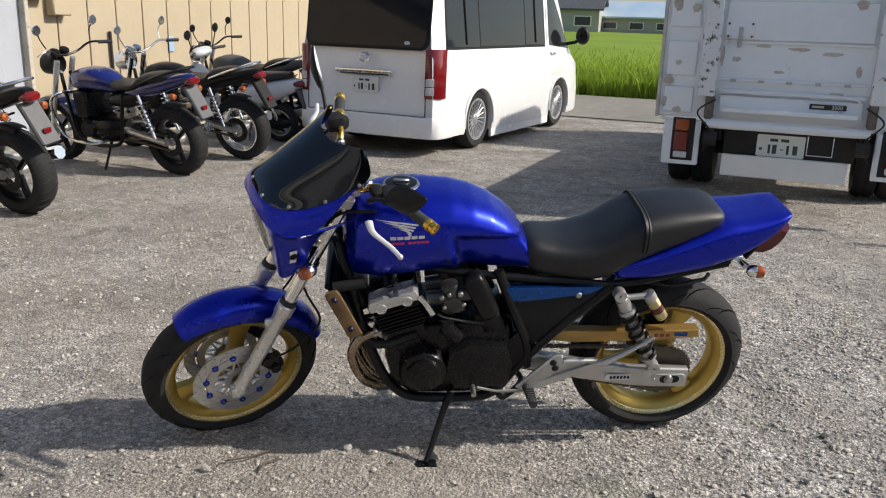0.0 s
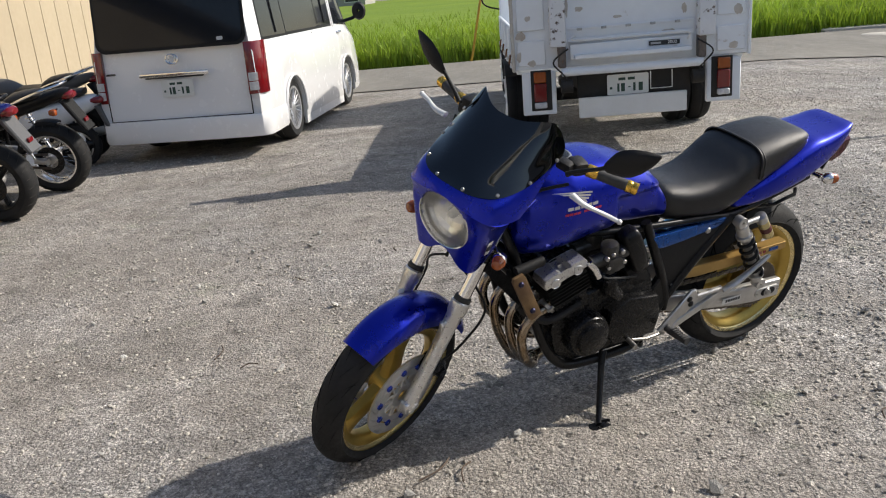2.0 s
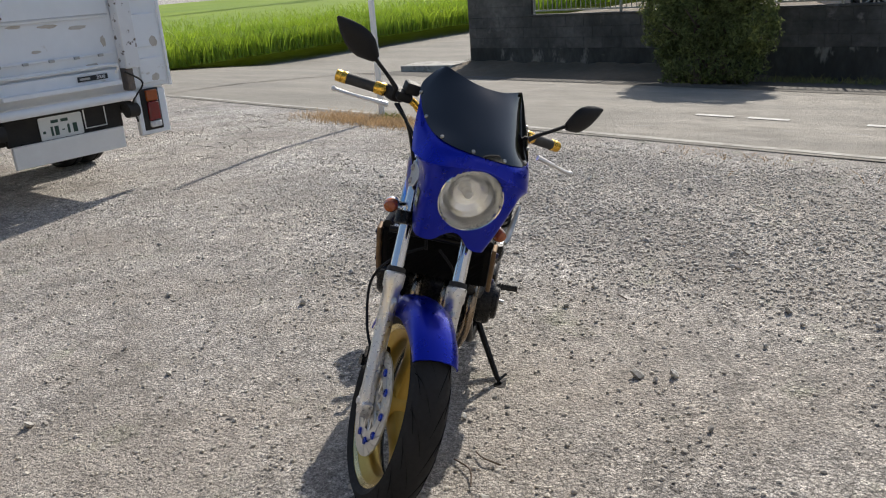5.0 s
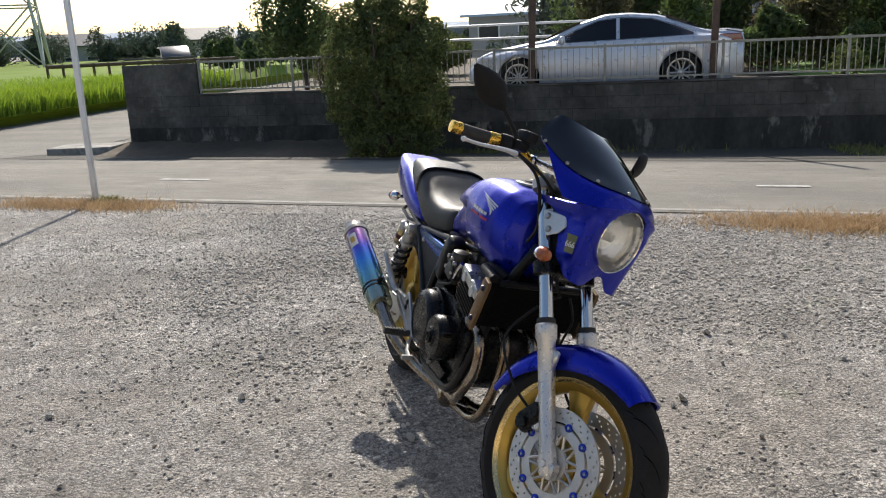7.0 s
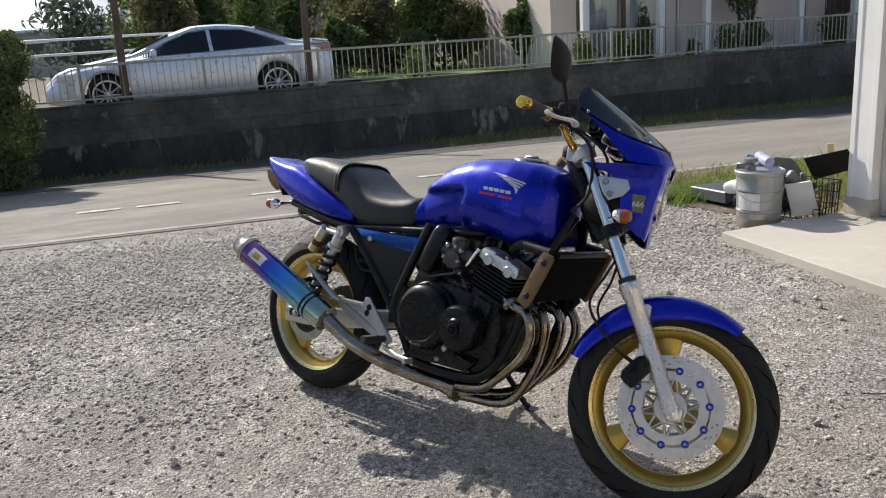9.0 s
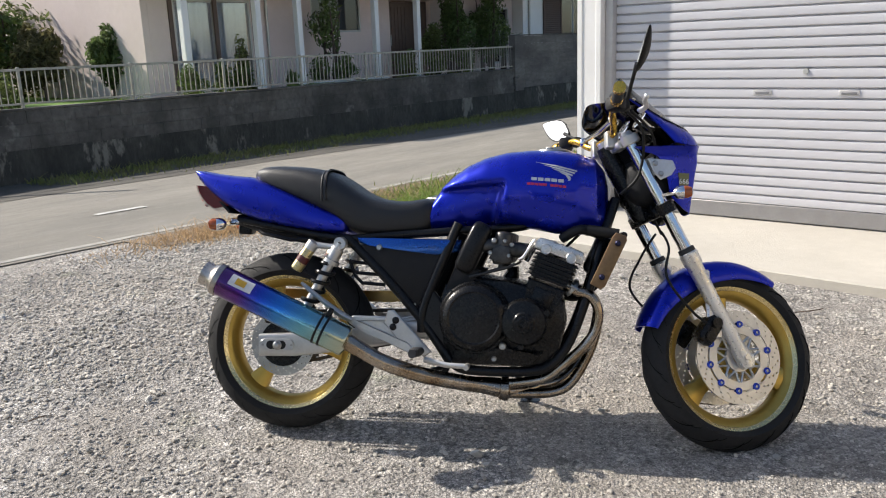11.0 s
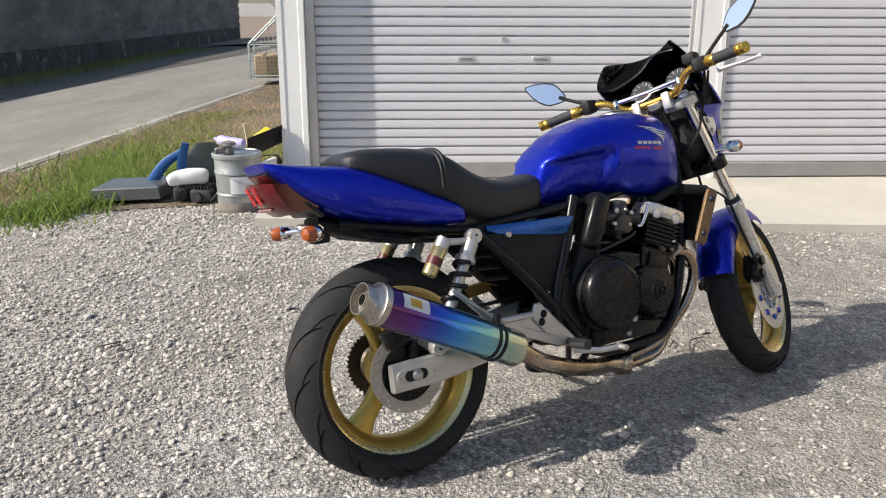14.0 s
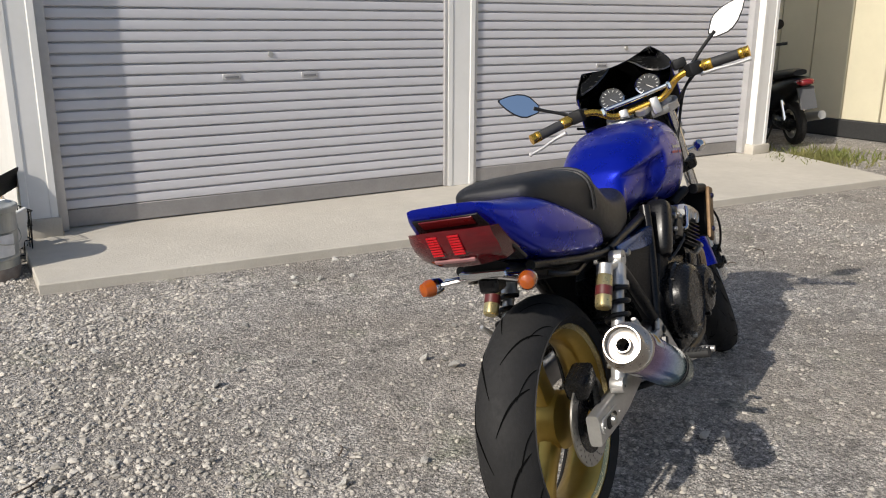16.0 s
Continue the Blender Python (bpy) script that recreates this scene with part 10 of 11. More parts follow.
dd = (A1 - A0).normalized()
muffler.matrix_local = Matrix(((xx.x, yy.x, dd.x, A0.x), (xx.y, yy.y, dd.y, A0.y), (xx.z, yy.z, dd.z, A0.z), (0, 0, 0, 1)))
bm = B()
lathe(bm, [(0.0515, ln - 0.052), (0.054, ln - 0.051), (0.054, ln - 0.034), (0.0515, ln - 0.033), (0.048, ln - 0.028), (0.043, ln - 0.020), (0.040, ln - 0.016), (0.040, ln + 0.012), (0.0375, ln + 0.012), (0.0375, ln - 0.012), (0.024, ln - 0.016), (0.0165, ln - 0.014), (0.0165, ln + 0.004), (0.0140, ln + 0.004), (0.0140, ln - 0.06)], (0, 0, 0), (0, 0, 1), 36)
part("end_cap", bm, M_OUTLET, muffler, "brushed steel outlet, browned by heat")
face = V(0, -1, 0.75)
a0 = math.atan2(face.dot(yy), face.dot(xx))
for r_, h0, h1, w, m_ in ((0.0521, ln - 0.165, ln - 0.085, 0.40, M_STICKER), (0.0525, ln - 0.140, ln - 0.105, 0.22, M_YELLOW)):
    bm = B()
    loft(bm, [[(r_ * math.cos(a0 + w * k / 5), r_ * math.sin(a0 + w * k / 5), h) for k in range(-5, 6)] for h in (h0, h1)], False, False)
    part("sticker", bm, m_, muffler, "white and yellow label" if m_ == M_STICKER else "")
bm = B()
for h in (0.085, 0.105):
    lathe(bm, [(0.0515, h - 0.004), (0.0535, h - 0.004), (0.0535, h + 0.004), (0.0515, h + 0.004)], (0, 0, 0), (0, 0, 1), 36)
box(bm, (0, 0.062, 0.095), (0.018, 0.03, 0.02), 0.004)
part("strap_band", bm, M_BLACK, muffler, "")
bm = B()
vs = [[Vector((0.0522 * math.cos(a), 0.0522 * math.sin(a), ln - 0.085 - 0.06 * t)) for a in [radians(-118 + 8 * k) for k in range(5)]] for t in (0, 0.5, 1)]
loft(bm, vs, False, False)
part("maker_plate", bm, M_STICKER, muffler, "small pale maker plate with no readable words")

# --- swingarm, rear wheel, shocks ---
RX = Vector((-0.757, 0, 0.310))
for s in (1, -1):
    bm = B()
    rings = []
    for x, z, h, w in ((-0.225, 0.372, 0.030, 0.020), (-0.30, 0.362, 0.034, 0.020), (-0.45, 0.338, 0.036, 0.019), (-0.62, 0.318, 0.037, 0.018), (-0.70, 0.312, 0.040, 0.017), (-0.825, 0.308, 0.038, 0.016)):
        y = s * (0.10 + 0.034 * min(1.0, (-x - 0.225) / 0.35))
        rings.append([Vector((x, y + w * math.copysign(abs(math.cos(t)) ** 0.35, math.cos(t)), z + h * math.copysign(abs(math.sin(t)) ** 0.35, math.sin(t)))) for t in [math.tau * k / 20 for k in range(20)]])
    loft(bm, rings)
    bmesh.ops.recalc_face_normals(bm, faces=bm.faces)
    arm = bpart("swingarm", bm, M_ALU, None, "bare aluminium swingarm", angle=35)
    bm = B()
    prism(bm, [(RX.x - 0.008 + (0.046 if math.cos(a) > 0 else -0.034) + 0.020 * math.cos(a), 0.311 + 0.020 * math.sin(a)) for a in [math.tau * (q + 0.5) / 20 for q in range(20)]], 0.006, XZ(s * 0.1530), 0.001)
    bpart("adjuster_plate", bm, M_ALU, arm, "axle adjuster plate", smooth=False)
    bm = B()
    prism(bm, [(RX.x - 0.008 + (0.024 if math.cos(a) > 0 else -0.016) + 0.0145 * math.cos(a), 0.311 + 0.0145 * math.sin(a)) for a in [math.tau * (q + 0.5) / 20 for q in range(20)]], 0.003, XZ(s * 0.1560), 0)
    bpart("adjuster_slot", bm, M_BLACKMATT, arm, "dark slot", smooth=False)
    for dx in (-0.048, 0.054):
        bm = B()
        lathe(bm, [(0.0, s * 0.003), (0.0035, s * 0.003), (0.0045, 0.0)], (RX.x - 0.004 + dx, s * 0.156, 0.311), (0, 1, 0), 8)
        bpart("adjuster_screw", bm, M_STEEL, arm)
    bm = B()
    lathe(bm, [(0.0, s * 0.012), (0.008, s * 0.012), (0.012, s * 0.009), (0.013, s * 0.003), (0.016, s * 0.002), (0.017, 0.0)], (RX.x, s * 0.156, RX.z), (0, 1, 0), 18)
    bpart("axle_nut", bm, M_STEEL, arm, "")
    if s > 0:
        bm = B()
        box(bm, (-0.58, 0.1535, 0.320), (0.09, 0.0015, 0.024), 0.0004)
        st = bpart("arm_sticker", bm, M_STICKER, arm, "pale sticker with dark bars", smooth=False)
        bm = B()
        for k in range(6):
            box(bm, (-0.615 + 0.012 * k, 0.1548, 0.320), (0.008, 0.001, 0.011), 0)
        bpart("dark_bars", bm, M_BLACK, st, "", smooth=False)
    # shock absorber
    top, bot = Vector((-0.534, s * 0.154, 0.655)), Vector((-0.690, s * 0.160, 0.372))
    d = (bot - top).normalized()
    L_ = (bot - top).length
    bm = B()
    tube(bm, [top + d * a for a in (0.0, 0.02, 0.021, 0.060, 0.062, 0.076)], [0.019, 0.019, 0.0225, 0.0225, 0.029, 0.029], 18)
    tube(bm, [top + d * a for a in (0.07, L_ - 0.05)], 0.0165, 16)
    tube(bm, [top + d * a for a in (L_ - 0.055, L_ - 0.05, L_ - 0.042, L_ - 0.04, L_)], [0.020, 0.028, 0.028, 0.018, 0.018], 18)
    for e in (top, bot):
        lathe(bm, [(0.006, -0.017), (0.020, -0.017), (0.021, -0.014), (0.021, 0.014), (0.020, 0.017), (0.006, 0.017)], e, (0, 1, 0), 20)
    shock = bpart("shock_absorber", bm, M_ALU, None, "twin-tube shock absorber with black spring")
    x, y = basis(d)
    turns, n = 5.5, 150
    pts = []
    for i in range(n + 1):
        a = math.tau * turns * i / n
        pts.append(top + d * (0.078 + (L_ - 0.133) * i / n) + (x * math.cos(a) + y * math.sin(a)) * 0.0265)
    bm = B()
    tube(bm, pts, 0.0068, 8)
    bpart("spring", bm, M_BLACK, shock, "black coil spring")
    back = Vector((-0.098, 0, -0.004))
    r0 = top + back
    rd = (d * 1.0 + Vector((-0.12, 0, 0))).normalized()
    bm = B()
    tube(bm, [r0 - rd * 0.014, r0 - rd * 0.01, r0 + rd * 0.012, r0 + rd * 0.018], [0.012, 0.021, 0.021, 0.021], 16)
    tube(bm, [top + d * 0.016, top + back * 0.45 + Vector((0, 0, -0.008)), r0], [0.013, 0.010, 0.012], 10)
    bpart("reservoir_cap", bm, M_ALU, shock, "cast arm to the reservoir")
    bm = B()
    tube(bm, [r0 + rd * a for a in (0.046, 0.047, 0.070, 0.071)], [0.0200, 0.0212, 0.0212, 0.0200], 18)
    bpart("reservoir_label", bm, M_MAROON, shock, "dark red label")
    bm = B()
    tube(bm, [r0 + rd * a for a in (0.018, 0.02, 0.098, 0.102)], [0.019, 0.0205, 0.0205, 0.017], 18)
    bpart("gas_reservoir", bm, mat("pale_gold", (0.62, 0.52, 0.26), 0.3, metal=0.8, scale=15), shock, "pale gold gas reservoir")
bm = B()
for z0, x0 in ((0.592, -0.515), (0.555, -0.495), (0.520, -0.470)):
    tube(bm, [(x0, -0.095, z0), (x0 + 0.075, -0.095, z0 - 0.006)], 0.006, 8)
tube(bm, [(-0.520, -0.095, 0.600), (-0.500, -0.095, 0.545), (-0.470, -0.095, 0.515)], 0.006, 8)
bpart("helmet_hook", bm, M_BLACK, None, "black wire bracket under the seat")
bm = B()
cyl(bm, (-0.225, -0.10, 0.372), (-0.225, 0.10, 0.372), 0.03, seg=16)
bpart("pivot_tube", bm, M_ENGINE, None, "")
rear_wheel = cast_wheel("rear_wheel", RX, 0.115, 3, radians(110), 0.072, False)
for wheel, c, h, st in ((front_wheel, AX, 0.043, True), (rear_wheel, RX, 0.0575, False)):
    for s in (1, -1):
        bm = B()
        lathe(bm, [(0.2362, h + 0.0005), (0.2342, h + 0.0020), (0.2252, h - 0.0030), (0.2215, h - 0.0065)], Vector(c), (0, s, 0), 64)
        bpart("rim_lip", bm, M_LIP, wheel, "pale machined rim lip", st)
bpart("tyre", tyre_bm(RX, 0.312, 0.155, 144, 30), M_TYRE, rear_wheel, "black grooved road tyre", angle=28)
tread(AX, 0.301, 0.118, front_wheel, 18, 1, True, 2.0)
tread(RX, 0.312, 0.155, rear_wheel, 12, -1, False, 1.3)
bpart("brake_disc", disc_bm(RX, 0.075, 0.112, -0.098, holes=20), M_STEEL, rear_wheel, "drilled steel disc", smooth=False)
bm = B()
lathe(bm, [(0.025, -0.004), (0.08, -0.004), (0.08, 0.004), (0.025, 0.004)], RX + Vector((0, -0.098, 0)), (0, 1, 0), 24, closed=True)
bpart("disc_carrier", bm, M_ENGINE, rear_wheel, "")
bm = B()
n = 42
vs = []
for i in range(n * 2):
    a = math.tau * i / (n * 2)
    r = 0.098 if i % 2 else 0.091
    vs.append((RX.x + r * math.cos(a), RX.z + r * math.sin(a)))
prism(bm, vs, 0.006, XZ(0.098), 0)
lathe(bm, [(0.02, -0.02), (0.055, -0.02), (0.06, -0.01), (0.02, -0.01)], RX + Vector((0, 0.095, 0)), (0, 1, 0), 24, closed=True)
bpart("sprocket", bm, M_CHAIN, rear_wheel, "dark rear sprocket", smooth=False)
bm = B()
k = RX + Vector((-0.02, -0.10, 0.105))
box(bm, k, (0.09, 0.055, 0.055), 0.012, Matrix.Translation(k) @ pose(0, 0, 0, 0, -18, 0) @ Matrix.Translation(-k), 2)
tube(bm, [RX + Vector((0.02, -0.115, 0.09)), RX + Vector((0.01, -0.118, 0.02))], 0.012, 8)
bpart("rear_caliper", bm, M_ENGINE, None, "black rear brake caliper")
# chain: links along two runs
front_sp, fr, rr_ = Vector((-0.135, 0, 0.385)), 0.032, 0.095
bm = B()
link = 0.0159
for sgn in (1, -1):
    p, q = front_sp + Vector((0, 0, sgn * fr)), RX + Vector((0, 0, sgn * rr_))
    n = int((q - p).length / link)
    for i in range(n):
        a, b = p + (q - p) * (i / n), p + (q - p) * ((i + 0.92) / n)
        off = 0.006 if i % 2 else 0.004
        for s2 in (1, -1):
            c = (a + b) / 2 + Vector((0, 0.098 + s2 * off, 0))
            ang = math.degrees(math.atan2(-(b - a).z, (b - a).x))
            box(bm, c, ((b - a).length, 0.0015, 0.011), 0, Matrix.Translation(c) @ pose(0, 0, 0, 0, ang, 0) @ Matrix.Translation(-c))
part_chain = bpart("drive_chain", bm, M_CHAIN, None, "oily steel drive chain", smooth=False)
bm = B()
prism(bm, [(-0.32, 0.468), (-0.36, 0.482), (-0.60, 0.480), (-0.845, 0.488), (-0.852, 0.458), (-0.70, 0.446), (-0.42, 0.440), (-0.33, 0.448)], 0.006, XZ(0.112), 0.002)
prism(bm, [(-0.32, 0.470), (-0.36, 0.484), (-0.60, 0.482), (-0.845, 0.490), (-0.845, 0.486), (-0.60, 0.478), (-0.36, 0.480), (-0.32, 0.466)], 0.035, XZ(0.095), 0)
guard = bpart("chain_guard", bm, mat("gold_guard", (0.48, 0.31, 0.10), 0.4, metal=0.7, c2=(0.4, 0.25, 0.08), scale=15), None, "gold anodised chain guard", smooth=False)
bm = B()
for k in range(3):
    box(bm, (-0.70 - 0.02 * k, 0.1158, 0.466), (0.013, 0.001, 0.012), 0)
bpart("guard_print", bm, M_RED, guard, "", smooth=False)
bm = B()
box(bm, (-0.785, 0.1158, 0.470), (0.045, 0.001, 0.014), 0)
bpart("guard_label", bm, M_BLUE2, guard, "", smooth=False)
# --- foot controls ---
for s in (1, -1):
    bm = B()
    prism(bm, [(-0.368, 0.434), (-0.348, 0.436), (-0.222, 0.300), (-0.245, 0.283), (-0.305, 0.305), (-0.382, 0.392)], 0.014, XZ(s * 0.172), 0.004)
    prism(bm, [(-0.372, 0.414), (-0.372, 0.398), (-0.478, 0.398), (-0.496, 0.404), (-0.488, 0.416)], 0.018, XZ(s * 0.174), 0.004)
    prism(bm, [(-0.300, 0.330), (-0.272, 0.298), (-0.300, 0.296), (-0.470, 0.372), (-0.500, 0.392), (-0.492, 0.410), (-0.470, 0.398)], 0.018, XZ(s * 0.174), 0.004)
    prism(bm, [(-0.306, 0.330), (-0.370, 0.400), (-0.462, 0.396)], 0.004, XZ(s * 0.170), 0)
    hanger = bpart("footrest_hanger", bm, M_ALU, None, "cast aluminium footrest hanger")
    for x, z in ((-0.341, 0.402), (-0.350, 0.380)):
        bm = B()
        lathe(bm, [(0.0, s * 0.006), (0.005, s * 0.006), (0.010, s * 0.003), (0.012, 0)], (x, s * 0.180, z), (0, 1, 0), 14)
        bpart("hanger_bolt", bm, M_BLACK, hanger, "")
    bm = B()
    tube(bm, [(-0.255, s * 0.165, 0.305), (-0.262, s * 0.20, 0.300), (-0.268, s * 0.275, 0.305)], [0.012, 0.013, 0.014], 12)
    rest = bpart("footrest", bm, M_DARK, None, "rubber-topped footrest")
    for k in range(7):
        bm = B()
        box(bm, (-0.265, s * (0.205 + 0.011 * k), 0.315), (0.028, 0.006, 0.006), 0.001)
        part("rubber_rib", bm, M_DARK, rest)
    bm = B()
    tube(bm, smooth_line([(-0.490, s * 0.182, 0.402), (-0.520, s * 0.190, 0.418), (-0.565, s * 0.198, 0.452), (-0.610, s * 0.206, 0.490), (-0.652, s * 0.212, 0.526)], 3), [0.013, 0.013, 0.015, 0.017, 0.016, 0.014, 0.013, 0.012, 0.011, 0.010, 0.010, 0.009, 0.006], 10, flat=0.75)
    bpart("pillion_footrest", bm, M_ALU, None, "folded pillion footrest")
bm = B()
tube(bm, [(-0.245, -0.180, 0.275), (-0.17, -0.205, 0.262), (-0.10, -0.215, 0.260)], [0.008, 0.007, 0.007], 10, flat=1.3)
cyl(bm, (-0.10, -0.205, 0.262), (-0.10, -0.245, 0.260), 0.009, seg=10)
bpart("brake_pedal", bm, M_ALU, None, "bare metal brake pedal")
bm = B()
tube(bm, [(-0.25, 0.175, 0.285), (-0.16, 0.19, 0.295), (-0.09, 0.195, 0.315)], [0.006, 0.005, 0.005], 8)
cyl(bm, (-0.075, 0.19, 0.32), (-0.075, 0.235, 0.315), 0.009, seg=10)
bpart("gear_lever", bm, M_STEEL, None, "steel gear lever")
bm = B()
ft = Vector((0.075, 0.285, 0.0635))
tube(bm, [(-0.01, 0.150, 0.262), (0.01, 0.175, 0.225), (0.068, 0.268, 0.082), (0.075, 0.283, 0.072)], [0.014, 0.012, 0.010, 0.011], 12)
prism(bm, [(-0.035, -0.022), (0.03, -0.022), (0.04, 0.0), (0.03, 0.022), (-0.035, 0.022)], 0.006, lambda a, b, d: ft + pose(0, 0, 0, 12.5, 0, 0) @ Vector((a, b, d)), 0.001)
tube(bm, [(0.072, 0.278, 0.076), (0.045, 0.30, 0.09)], 0.005, 8)
bpart("side_stand", bm, M_BLACK, None, "black side stand")
bm = B()
tube(bm, smooth_line([(-0.17, -0.15, 0.258), (-0.20, -0.12, 0.215), (-0.28, 0.0, 0.20), (-0.20, 0.12, 0.215), (-0.17, 0.15, 0.258)], 5), 0.011, 10)
bpart("under_brace", bm, M_BLACK, None, "")


# ---- parked motorcycles ----
M_BLUEBIKE = mat("dark_blue_paint", (0.008, 0.014, 0.13), 0.25, c2=(0.006, 0.010, 0.09), scale=6, mix=0.3, coat=0.8)
M_GREYPLASTIC = mat("grey_plastic", (0.085, 0.087, 0.09), 0.55, c2=(0.065, 0.065, 0.07), scale=6)
M_WHITEPLASTIC = mat("white_plastic", (0.62, 0.63, 0.65), 0.35, c2=(0.55, 0.56, 0.58), scale=5, coat=0.4)


def hull(bm, rows, n=16, e=0.75):
    """A soft body lofted along x from rows of (x, z, half width, half height)."""
    rings = []
    for x, z, w, h in rows:
        rings.append([(x, w * math.copysign(abs(math.cos(t)) ** e, math.cos(t)), z + h * math.copysign(abs(math.sin(t)) ** e, math.sin(t))) for t in (2 * math.pi * i / n for i in range(n))])
    loft(bm, rings)
    bmesh.ops.recalc_face_normals(bm, faces=bm.faces)


def spin(v, n=3):
    """Eases rows of numbers into a smooth row."""
    out = []
    for i in range(len(v) - 1):
        a, b, c, d = v[max(i - 1, 0)], v[i], v[i + 1], v[min(i + 2, len(v) - 1)]
        for k in range(n):
            t = k / n
            out.append(tuple(0.5 * (2 * q + (r - p) * t + (2 * p - 5 * q + 4 * r - s) * t * t + (3 * q - p - 3 * r + s) * t ** 3) for p, q, r, s in zip(a, b, c, d)))
    return out + [tuple(v[-1])]


def plain_wheel(parent, c, r, w, rim, spokes, material):
    bm = B()
    prof = [(rim - 0.005, -w * 0.36), (rim + 0.012, -w * 0.42), (r - 0.05, -w * 0.5), (r - 0.016, -w * 0.38), (r - 0.003, -w * 0.16), (r, 0), (r - 0.003, w * 0.16), (r - 0.016, w * 0.38), (r - 0.05, w * 0.5), (rim + 0.012, w * 0.42), (rim - 0.005, w * 0.36)]
    lathe(bm, prof, c, (0, 1, 0), 44)
    wh = part("wheel", bm, M_TYRE, parent)
    for k in range(26):
        for s in (-1, 1):
            a = 2 * math.pi * (k + 0.25 * s) / 26
            bm = B()
            d = lambda q, rad, y: Vector(c) + V(math.cos(q) * rad, y, math.sin(q) * rad)
            tube(bm, [d(a, r + 0.0004, s * w * 0.05), d(a + 0.06, r - 0.004, s * w * 0.25), d(a + 0.10, r - 0.02, s * w * 0.42)], 0.003, 4)
            part("tread_groove", bm, M_UNDER, wh)
    bm = B()
    lathe(bm, [(rim + 0.012, -w * 0.4), (rim - 0.008, -w * 0.4), (rim - 0.022, -w * 0.2), (rim - 0.026, 0), (rim - 0.022, w * 0.2), (rim - 0.008, w * 0.4), (rim + 0.012, w * 0.4)], c, (0, 1, 0), 36)
    part("rim", bm, material, wh)
    for k in range(spokes):
        a = 2 * math.pi * k / spokes + 0.3
        bm = B()
        p, q = Vector(c) + V(math.cos(a) * 0.03, 0, math.sin(a) * 0.03), Vector(c) + V(math.cos(a) * (rim - 0.02), 0, math.sin(a) * (rim - 0.02))
        tube(bm, [p, q], 0.032 if spokes < 10 else 0.003, 6, flat=0.6)
        part("spoke", bm, material, wh)
    bm = B()
    cyl(bm, (c[0], -w * 0.45, c[2]), (c[0], w * 0.45, c[2]), 0.035, seg=14)
    part("hub", bm, M_ALU, wh)
    bm = B()
    lathe(bm, [(rim * 0.32, w * 0.5), (rim * 0.58, w * 0.5), (rim * 0.58, w * 0.5 + 0.005), (rim * 0.32, w * 0.5 + 0.005)], c, (0, 1, 0), 28, closed=True)
    part("brake_disc", bm, M_ENGINE, wh)
    return wh


